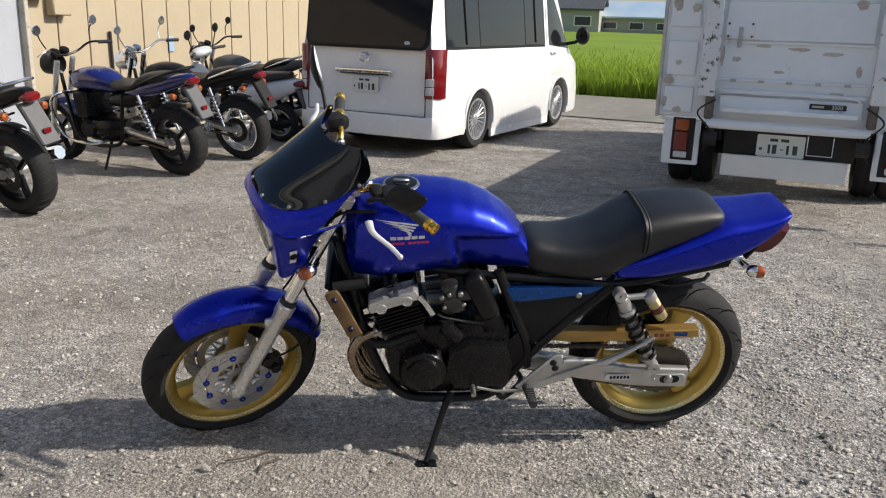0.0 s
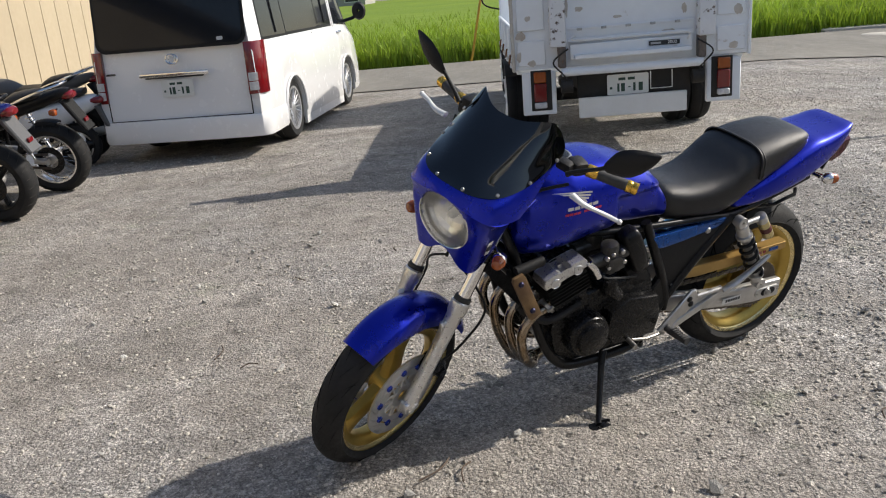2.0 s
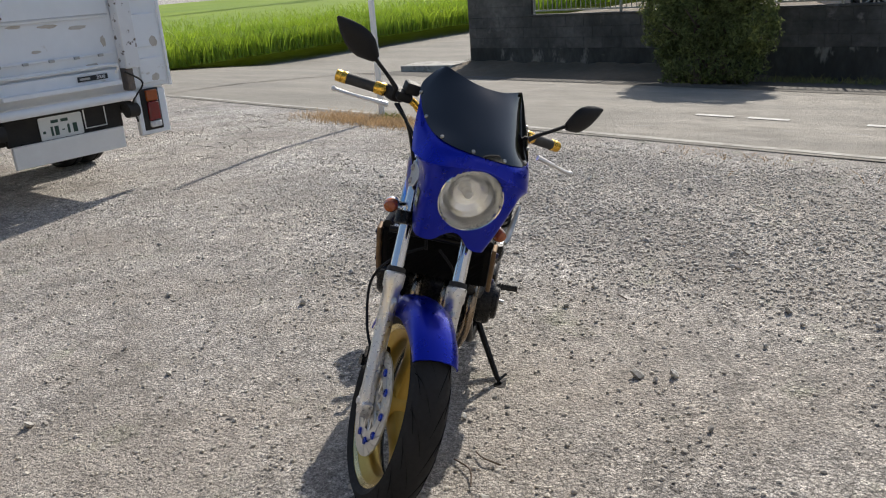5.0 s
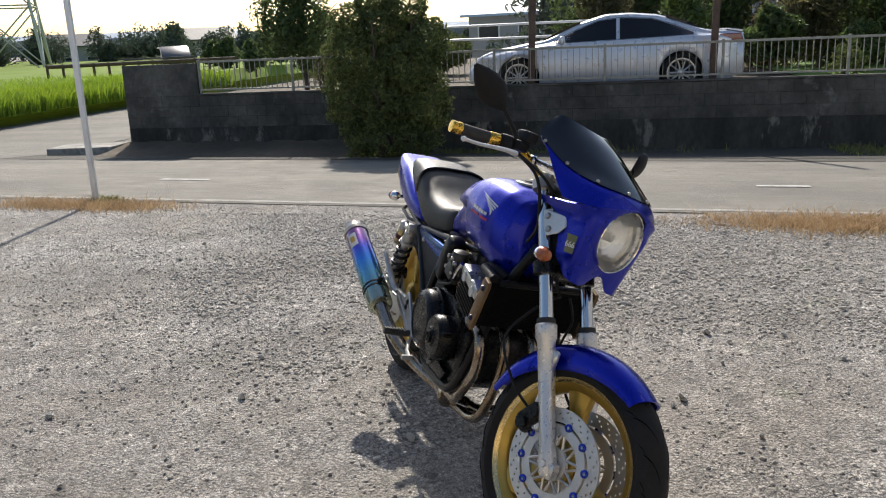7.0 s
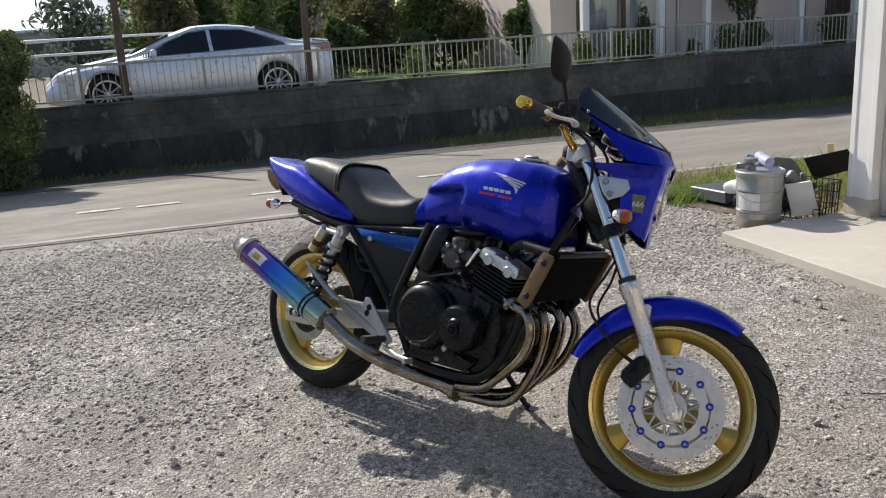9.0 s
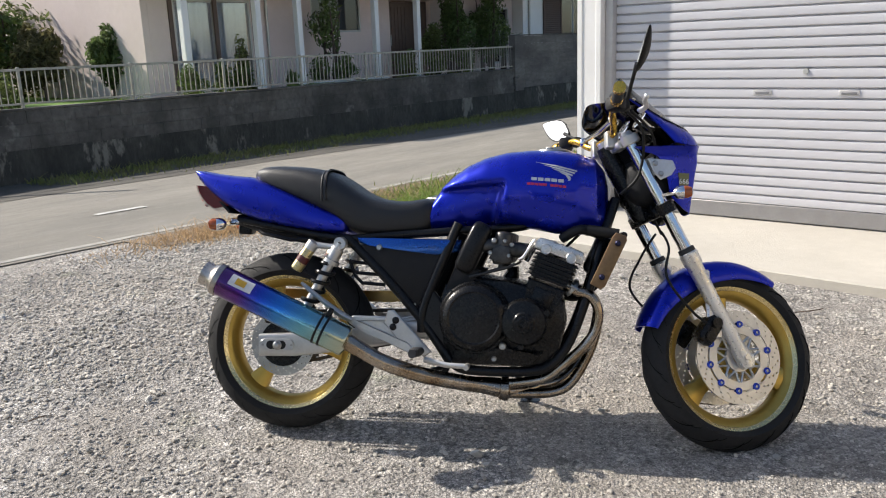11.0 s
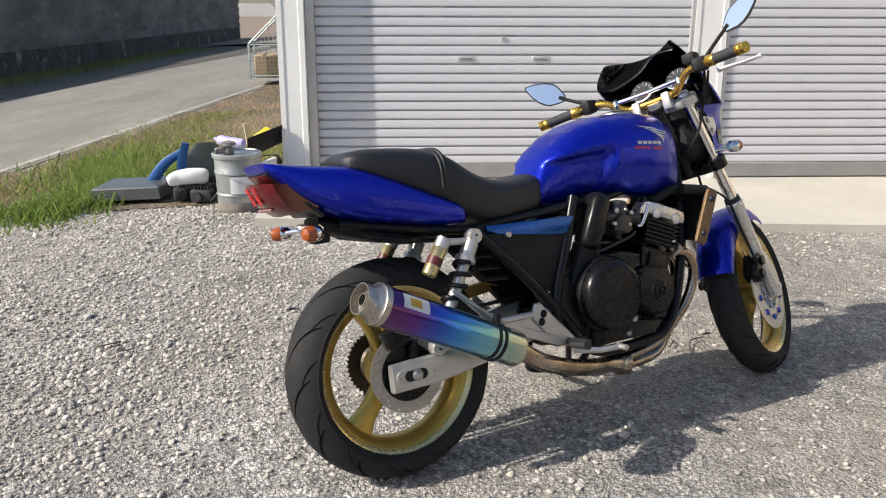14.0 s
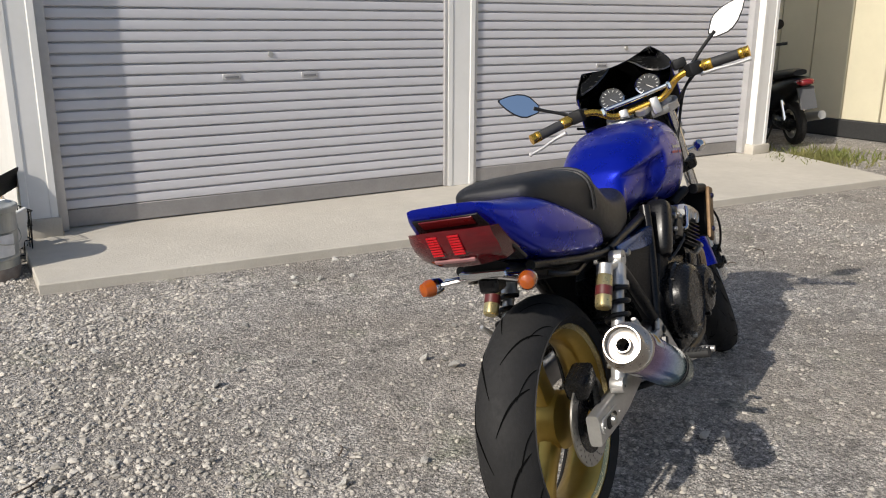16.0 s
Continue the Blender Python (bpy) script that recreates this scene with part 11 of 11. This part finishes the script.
def naked_bike(m, paint, label, group, guards=False, chrome=False, plate=M_GREYPLASTIC, spokes=3, tail=None, fairing=None):
    """A standing roadster: wheelbase 1.44, x ahead, y left."""
    t = thing("parked_motorcycle", label, "motorcycle", m, group)
    rimm = M_CHROME if chrome else M_BLACK
    plain_wheel(t, (-0.72, 0, 0.315), 0.315, 0.17, 0.215, spokes, rimm)
    plain_wheel(t, (0.73, 0, 0.30), 0.30, 0.12, 0.215, spokes, rimm)
    def hp(name, rows, material, parent=t, lab="", e=0.75):
        bm = B()
        hull(bm, spin(rows), 18, e)
        return part(name, bm, material, parent, lab)
    def tb(name, pts, r, material, parent=t, lab="", soft=True):
        bm = B()
        tube(bm, smooth_line(pts, 4) if soft else pts, r, 8)
        return part(name, bm, material, parent, lab)
    hp("fuel_tank", [(0.36, 0.80, 0.05, 0.05), (0.32, 0.81, 0.12, 0.085), (0.18, 0.825, 0.150, 0.105), (0.0, 0.815, 0.142, 0.098), (-0.13, 0.785, 0.10, 0.075), (-0.20, 0.765, 0.07, 0.045)], paint)
    hp("seat", [(-0.10, 0.80, 0.08, 0.04), (-0.22, 0.79, 0.13, 0.045), (-0.42, 0.80, 0.14, 0.04), (-0.52, 0.86, 0.125, 0.05), (-0.74, 0.89, 0.11, 0.04), (-0.82, 0.89, 0.06, 0.02)], M_VINYL)
    hp("tail_cowl", [(-0.30, 0.72, 0.10, 0.05), (-0.50, 0.77, 0.125, 0.07), (-0.75, 0.83, 0.11, 0.065), (-0.95, 0.88, 0.075, 0.045), (-1.02, 0.89, 0.04, 0.025)], tail or paint)
    hp("tail_lamp", [(-0.97, 0.86, 0.06, 0.03), (-1.03, 0.865, 0.065, 0.035), (-1.06, 0.865, 0.04, 0.02)], M_RED, t, "red tail lamp")
    hp("side_cover", [(-0.12, 0.66, 0.12, 0.06), (-0.30, 0.67, 0.14, 0.08), (-0.46, 0.70, 0.11, 0.05)], M_BLACK)
    # engine: cases, barrels with fins, covers
    hp("crankcase", [(0.28, 0.40, 0.12, 0.08), (0.15, 0.38, 0.19, 0.12), (-0.10, 0.38, 0.19, 0.12), (-0.24, 0.40, 0.12, 0.09)], M_ENGINE)
    for k in range(6):
        bm = B()
        box(bm, (0.16 + 0.012 * k, 0, 0.52 + 0.024 * k), (0.20, 0.31, 0.010), 0.003)
        part("fin", bm, M_ENGINE, t)
    bm = B()
    box(bm, (0.22, 0, 0.60), (0.17, 0.31, 0.26), 0.02)
    part("cylinder_head", bm, M_ENGINE, t)
    for s in (-1, 1):
        bm = B()
        cyl(bm, (0.12, s * 0.18, 0.40), (0.12, s * 0.225, 0.40), 0.085, 0.07, 22)
        part("engine_cover", bm, M_ENGINE if not chrome else M_CHROME, t)
        tb("frame_tube", [(0.50, s * 0.05, 0.86), (0.42, s * 0.10, 0.55), (0.28, s * 0.15, 0.27), (-0.18, s * 0.16, 0.27), (-0.26, s * 0.15, 0.5), (-0.30, s * 0.12, 0.74)], 0.017, M_BLACK)
        tb("swingarm", [(-0.24, s * 0.11, 0.40), (-0.72, s * 0.12, 0.315)], 0.03, M_ALU, t, "", False)
        tb("fork_leg", [(0.735, s * 0.09, 0.30), (0.52, s * 0.09, 0.86), (0.47, s * 0.09, 0.98)], 0.025, M_SLIDER if not chrome else M_CHROME, t, "", False)
        sh = tb("shock", [(-0.62, s * 0.15, 0.36), (-0.50, s * 0.145, 0.74)], 0.016, M_CHROME, t, "", False)
        bm = B()
        coil = [V(-0.60 + 0.09 * q, s * 0.15, 0.42 + 0.26 * q) + V(0.034 * math.cos(q * 44), 0.034 * math.sin(q * 44), 0) for q in [i / 60 for i in range(61)]]
        tube(bm, coil, 0.006, 5)
        part("spring", bm, M_CHROME, sh)
        tb("foot_peg", [(-0.10, s * 0.16, 0.36), (-0.10, s * 0.27, 0.36)], 0.012, M_DARK, t, "", False)
        tb("handlebar", [(0.43, 0, 1.02), (0.42, s * 0.12, 1.04), (0.37, s * 0.23, 1.10), (0.28, s * 0.33, 1.09)], 0.011, M_CHROME if chrome else M_BLACK)
        tb("grip", [(0.32, s * 0.28, 1.095), (0.24, s * 0.38, 1.085)], 0.017, M_DARK, t, "", False)
        tb("lever", [(0.37, s * 0.25, 1.10), (0.37, s * 0.32, 1.09), (0.32, s * 0.40, 1.08)], 0.006, M_ALU)
        mi = tb("mirror_stem", [(0.38, s * 0.25, 1.12), (0.40, s * 0.28, 1.21), (0.37, s * 0.31, 1.27)], 0.006, M_CHROME if chrome else M_BLACK)
        bm = B()
        lathe(bm, [(0.004, 0.024), (0.036, 0.016), (0.046, 0.0), (0.04, -0.006), (0.004, -0.006)], (0.37, s * 0.315, 1.29), (1, 0, 0.1), 18)
        part("mirror", bm, M_CHROME if chrome or guards else M_BLACK, mi)
        si = tb("signal_stem", [(-0.90, s * 0.06, 0.76), (-0.91, s * 0.15, 0.76)], 0.008, M_BLACK, t, "", False)
        bm = B()
        lathe(bm, [(0.002, 0.035), (0.025, 0.025), (0.03, 0.0), (0.022, -0.03), (0.004, -0.034)], (-0.915, s * 0.165, 0.76), (-1, 0, 0), 14)
        part("signal_lens", bm, M_AMBER, si)
        if guards:
            tb("engine_guard", [(0.34, s * 0.06, 0.70), (0.38, s * 0.24, 0.72), (0.42, s * 0.30, 0.62), (0.30, s * 0.32, 0.36), (0.02, s * 0.30, 0.30), (-0.06, s * 0.17, 0.30)], 0.013, M_CHROME, t, "chrome engine guard bar")
    bm = B()
    hull(bm, [(0.60, 0.93, 0.03, 0.03), (0.57, 0.93, 0.09, 0.09), (0.64, 0.93, 0.098, 0.098), (0.70, 0.93, 0.098, 0.098)], 26, 1.0)
    hl = part("headlight", bm, M_CHROME if chrome else M_BLACK, t)
    bm = B()
    hull(bm, [(0.70, 0.93, 0.09, 0.09), (0.72, 0.93, 0.075, 0.075), (0.73, 0.93, 0.02, 0.02)], 26, 1.0)
    part("lens", bm, M_CLEAR, hl)
    for s in (-1, 1):
        bm = B()
        lathe(bm, [(0.002, 0.02), (0.04, 0.018), (0.046, 0.0), (0.03, -0.05), (0.004, -0.055)], (0.52, s * 0.055, 1.05), (-0.5, 0, 0.86), 20)
        part("instrument", bm, M_CHROME if chrome else M_BLACK, t)
    # mudguards as bent sheets
    for nm, c, r, a0, a1, w, mm in (("front_mudguard", (0.73, 0.30), 0.335, 15, 150, 0.075, paint), ("rear_mudguard", (-0.72, 0.315), 0.350, 80, 112, 0.06, M_BLACKMATT)):
        bm = B()
        rows = []
        for i in range(15):
            a = radians(a0 + (a1 - a0) * i / 14)
            rows.append([(c[0] + (r - q) * math.cos(a), y, c[1] + (r - q) * math.sin(a)) for y, q in ((-w, 0.035), (-w * 0.8, 0.008), (0, 0), (w * 0.8, 0.008), (w, 0.035), (w * 0.8, 0.014), (0, 0.006), (-w * 0.8, 0.014))])
        loft(bm, rows)
        bmesh.ops.recalc_face_normals(bm, faces=bm.faces)
        part(nm, bm, mm, t)
    bm = B()
    prism(bm, [(-0.94, 0.82), (-0.985, 0.83), (-1.13, 0.56), (-1.10, 0.54)], 0.155, XZ(0), 0.01)
    part("plate_holder", bm, plate, t, "grey tail plate")
    bm = B()
    box(bm, (-1.10, 0, 0.64), (0.02, 0.06, 0.035), 0.004)
    part("reflector", bm, M_RED, t)
    tb("exhaust_pipe", [(0.30, -0.12, 0.58), (0.44, -0.12, 0.45), (0.36, -0.13, 0.26), (-0.1, -0.16, 0.24), (-0.35, -0.20, 0.27)], 0.022, M_PIPE)
    tb("silencer", [(-0.33, -0.20, 0.27), (-0.40, -0.205, 0.285), (-0.90, -0.23, 0.40)], [0.03] * 4 + [0.05] * 5, M_CHROME, t, "", True)
    tb("grab_rail", [(-0.50, 0.13, 0.83), (-0.80, 0.14, 0.93), (-0.98, 0.08, 0.97), (-0.98, -0.08, 0.97), (-0.80, -0.14, 0.93), (-0.50, -0.13, 0.83)], 0.011, M_CHROME if guards is False else M_BLACK)
    tb("side_stand", [(-0.05, 0.12, 0.28), (-0.10, 0.30, 0.07)], 0.012, M_BLACK, t, "", False)
    bm = B()
    tube(bm, [(-0.72, 0.105, 0.25), (-0.15, 0.105, 0.32), (-0.15, 0.105, 0.40), (-0.72, 0.105, 0.38)], 0.012, 6)
    part("chain", bm, M_CHAIN, t)
    return t


def scooter(m, paint, label, group, dark=False):
    t = thing("scooter", label, "scooter", m, group)
    plain_wheel(t, (-0.58, 0, 0.23), 0.23, 0.11, 0.15, 5, M_ALU)
    plain_wheel(t, (0.62, 0, 0.23), 0.23, 0.10, 0.15, 5, M_ALU)
    def hp(name, rows, material, lab="", e=0.75):
        bm = B()
        hull(bm, spin(rows), 18, e)
        return part(name, bm, material, t, lab)
    hp("body", [(-0.05, 0.42, 0.10, 0.12), (-0.2, 0.50, 0.17, 0.16), (-0.5, 0.58, 0.17, 0.13), (-0.8, 0.66, 0.11, 0.08), (-0.9, 0.68, 0.05, 0.04)], paint)
    hp("seat", [(-0.02, 0.70, 0.10, 0.04), (-0.25, 0.72, 0.15, 0.05), (-0.5, 0.75, 0.14, 0.05), (-0.78, 0.78, 0.07, 0.03)], M_VINYL)
    hp("floorboard", [(0.40, 0.30, 0.12, 0.04), (0.2, 0.26, 0.16, 0.05), (-0.1, 0.28, 0.14, 0.06)], M_BLACKMATT)
    bm = B()
    hull(bm, [(0.30, 0.30, 0.18, 0.03), (0.36, 0.45, 0.21, 0.12), (0.40, 0.62, 0.19, 0.16), (0.46, 0.75, 0.12, 0.12), (0.50, 0.80, 0.04, 0.06)], 18)
    part("leg_shield", bm, paint, t)
    hp("front_mudguard", [(0.44, 0.40, 0.05, 0.04), (0.58, 0.46, 0.075, 0.05), (0.74, 0.42, 0.06, 0.04), (0.82, 0.34, 0.03, 0.03)], paint)
    hp("handlebar_cover", [(0.26, 0.98, 0.05, 0.03), (0.34, 0.99, 0.16, 0.055), (0.42, 0.97, 0.12, 0.06), (0.47, 0.95, 0.04, 0.03)], paint)
    hp("headlight", [(0.42, 0.95, 0.06, 0.04), (0.475, 0.94, 0.07, 0.05), (0.49, 0.94, 0.03, 0.02)], M_CLEAR)
    hp("tail_lamp", [(-0.84, 0.69, 0.09, 0.035), (-0.93, 0.69, 0.08, 0.035), (-0.96, 0.69, 0.03, 0.015)], M_RED, "red tail lamp")
    hp("engine", [(-0.20, 0.26, 0.08, 0.06), (-0.4, 0.25, 0.14, 0.09), (-0.62, 0.24, 0.12, 0.08), (-0.75, 0.24, 0.06, 0.04)], M_ENGINE)
    for s in (-1, 1):
        for nm, pts, r, mm in (("grip", [(0.33, s * 0.18, 1.0), (0.26, s * 0.33, 1.0)], 0.017, M_DARK), ("fork_leg", [(0.62, s * 0.07, 0.23), (0.46, s * 0.06, 0.6)], 0.018, M_ALU), ("mirror_stem", [(0.34, s * 0.2, 1.02), (0.32, s * 0.26, 1.18)], 0.006, M_BLACK), ("shock", [(-0.60, s * 0.10, 0.26), (-0.52, s * 0.10, 0.55)], 0.02, M_CHROME)):
            bm = B()
            tube(bm, pts, r, 8)
            ob = part(nm, bm, mm, t)
            if nm == "mirror_stem":
                bm = B()
                lathe(bm, [(0.004, 0.03), (0.045, 0.018), (0.056, 0.0), (0.004, -0.006)], (0.32, s * 0.27, 1.22), (1, 0, 0.1), 18)
                part("mirror", bm, M_BLACK, ob)
    bm = B()
    prism(bm, [(-0.86, 0.64), (-0.9, 0.64), (-0.97, 0.42), (-0.93, 0.42)], 0.17, XZ(0), 0.008)
    part("plate_holder", bm, M_GREYPLASTIC, t)
    bm = B()
    tube(bm, [(-0.3, -0.14, 0.24), (-0.5, -0.17, 0.26), (-0.85, -0.18, 0.32)], [0.03, 0.05, 0.045], 12)
    part("silencer", bm, M_GALV, t)
    bm = B()
    tube(bm, [(-0.22, 0.05, 0.24), (-0.25, 0.17, 0.03)], 0.012, 8)
    part("side_stand", bm, M_BLACK, t)
    return t


def parked(x, y, rz=180, lean=-9):
    return Matrix.Translation((x, y, 0)) @ Matrix.Rotation(radians(rz), 4, "Z") @ Matrix.Rotation(radians(lean), 4, "X")


ROWNAME = "motorcycles parked beside the shed"
naked_bike(parked(-4.72, 1.68, 180), M_BLACK, "black roadster motorcycle with a grey tail plate, parked on gravel", ROWNAME, False, False)
naked_bike(parked(-4.80, 3.44, 178), M_BLUEBIKE, "dark blue roadster motorcycle with chrome engine guards, parked on gravel", ROWNAME, True, False)
naked_bike(parked(-4.84, 4.42, 180), M_BLACK, "black cruiser motorcycle with chrome trim, parked beside others", ROWNAME, False, True, M_BLACKMATT, 20)
scooter(parked(-5.05, 5.55, 184), M_WHITEPLASTIC, "white and grey scooter parked beside the shed", ROWNAME)
naked_bike(parked(-5.35, 6.15, 176), M_GREYPLASTIC, "grey small motorcycle parked beside the van", ROWNAME, False, False, M_BLACKMATT, 5)
scooter(parked(-6.36, -4.28, 240), M_BLACK, "black scooter parked in shade past the garage", "scooter by the garage")


# ---- loose stones ----
def coarse(x, y):
    """How coarse the gravel lies: a heap of broken stone beside the road, worn fine where cars roll."""
    k = min(1.0, max(0.0, (x - 0.4) / 1.4)) * min(1.0, max(0.0, (4.4 - x) / 0.5)) * min(1.0, max(0.0, (2.8 - y) / 1.2))
    w = 0.5 + 0.9 * noise.noise((x * 0.9, y * 0.9, 4.0)) + 0.5 * noise.noise((x * 2.6, y * 2.6, 7.0))
    return min(1.0, max(0.0, 0.55 * k + 0.45 * w))


def stone_field(name, n, x0, x1, y0, y1, s0, s1, power, seed, inside, label):
    """Thousands of small broken stones in one mesh; each a squashed twelve-cornered lump."""
    g = np.random.default_rng(seed)
    f = (1 + 5 ** 0.5) / 2
    ball = np.array([(-1, f, 0), (1, f, 0), (-1, -f, 0), (1, -f, 0), (0, -1, f), (0, 1, f), (0, -1, -f), (0, 1, -f), (f, 0, -1), (f, 0, 1), (-f, 0, -1), (-f, 0, 1)]) / 1.902
    tris = np.array([(0, 11, 5), (0, 5, 1), (0, 1, 7), (0, 7, 10), (0, 10, 11), (1, 5, 9), (5, 11, 4), (11, 10, 2), (10, 7, 6), (7, 1, 8), (3, 9, 4), (3, 4, 2), (3, 2, 6), (3, 6, 8), (3, 8, 9), (4, 9, 5), (2, 4, 11), (6, 2, 10), (8, 6, 7), (9, 8, 1)])
    spots = []
    while len(spots) < n:
        x, y = g.uniform(x0, x1), g.uniform(y0, y1)
        if inside(x, y) and g.random() < 0.12 + 0.88 * coarse(x, y) ** 1.2:
            spots.append((x, y, height(x, y), 0.72 + 0.5 * coarse(x, y)))
    spots = np.array(spots)
    size = (s0 + (s1 - s0) * g.random(n) ** power) * spots[:, 3]
    pts = ball[None] * g.uniform(0.72, 1.12, (n, 12, 1)) * g.uniform(0.62, 1.05, (n, 1, 3)) * size[:, None, None]
    q = g.normal(size=(n, 4))
    q /= np.linalg.norm(q, axis=1)[:, None]
    w, a, b, c = q.T
    R = np.stack([1 - 2 * (b * b + c * c), 2 * (a * b - c * w), 2 * (a * c + b * w), 2 * (a * b + c * w), 1 - 2 * (a * a + c * c), 2 * (b * c - a * w), 2 * (a * c - b * w), 2 * (b * c + a * w), 1 - 2 * (a * a + b * b)], 1).reshape(n, 3, 3)
    pts = np.einsum("nij,nkj->nki", R, pts)
    pts[:, :, 2] *= 0.66
    pts += spots[:, None, :3]
    pts[:, :, 2] += (size * g.uniform(-0.40, 0.10, n))[:, None]
    me = bpy.data.meshes.new(name)
    me.from_pydata(pts.reshape(-1, 3).tolist(), [], (tris[None] + 12 * np.arange(n)[:, None, None]).reshape(-1, 3).tolist())
    ob = part(name, me, M_STONE)
    return tagged(ob, label, "gravel", kind="stuff")


on_lot = lambda x, y: road_u(x, y) < 4.45 and not (-5.2 < x < 1.56 and y < -2.33 + (1.53 - x) * 0.073) and y > -4.5 and not (x > 1.5 and y < -3.25)
stone_field("gravel_stones", 70000, -3.6, 4.4, -3.6, 4.2, 0.0030, 0.0165, 3.8, 21, on_lot, "small broken grey stones lying on the lot")
heap = lambda x, y: on_lot(x, y) and coarse(x, y) > 0.5 and x > 0.5
stone_field("heaped_stones", 15000, 0.5, 4.4, -3.25, 2.6, 0.0040, 0.0165, 3.4, 23, heap, "coarse broken pale stones heaped beside the lane")
stone_field("far_gravel_stones", 16000, -6.8, 4.9, -4.4, 9.0, 0.006, 0.019, 2.5, 22, lambda x, y: on_lot(x, y) and not (-3.6 < x < 4.2 and -3.6 < y < 4.2), "broken grey stones strewn over the lot")


def broken_stone(seed):
    r = random.Random(seed)
    bm = B()
    bmesh.ops.create_icosphere(bm, subdivisions=1, radius=1.0)
    for v in bm.verts:
        v.co *= r.uniform(0.7, 1.1)
    for _ in range(4):
        d = V(r.gauss(0, 1), r.gauss(0, 1), r.gauss(0, 1)).normalized()
        for v in bm.verts:
            k = v.co.dot(d) - r.uniform(0.45, 0.6)
            if k > 0:
                v.co -= d * k
    me = mesh_of("stone", bm, True, 22)
    me.materials.append(M_PEBBLE)
    return me


shapes = [broken_stone(60 + k) for k in range(8)]
r = random.Random(31)
spots = [(0.307, -0.626, 0.028), (0.369, -0.737, 0.026), (-0.256, -0.255, 0.02), (-0.129, 0.29, 0.018), (-0.569, -1.015, 0.022), (1.02, -0.08, 0.022)]
while len(spots) < 285:
    x, y = r.uniform(-2.6, 3.6), r.uniform(-2.6, 2.6)
    if on_lot(x, y) and r.random() < 0.15 + 0.85 * coarse(x, y):
        spots.append((x, y, 0.010 + 0.016 * r.random() ** 2.2))
for k, (x, y, s) in enumerate(spots):
    ob = new("stone", shapes[k % 8])
    ob.parent = ground
    ob.matrix_world = Matrix.Translation((x, y, height(x, y) + s * 0.35)) @ pose(0, 0, 0, r.uniform(0, 40), r.uniform(0, 40), r.uniform(0, 360)) @ Matrix.Diagonal((s * r.uniform(0.9, 1.3), s * r.uniform(0.8, 1.1), s * r.uniform(0.55, 0.8), 1))
# a few dry twigs
for k in range(16):
    x, y, a = r.uniform(-2.2, 2.6), r.uniform(-2.0, 2.2), r.uniform(0, 6.28)
    if not on_lot(x, y):
        continue
    l = r.uniform(0.05, 0.16)
    bm = B()
    tube(bm, smooth_line([(x, y, 0.008), (x + l * 0.5 * math.cos(a), y + l * 0.5 * math.sin(a), 0.014), (x + l * math.cos(a + 0.3), y + l * math.sin(a + 0.3), 0.007)], 3), 0.003, 5)
    tagged(part("twig", bm, M_BARK), "thin dry brown twig lying on gravel", "twig", "dry twigs")
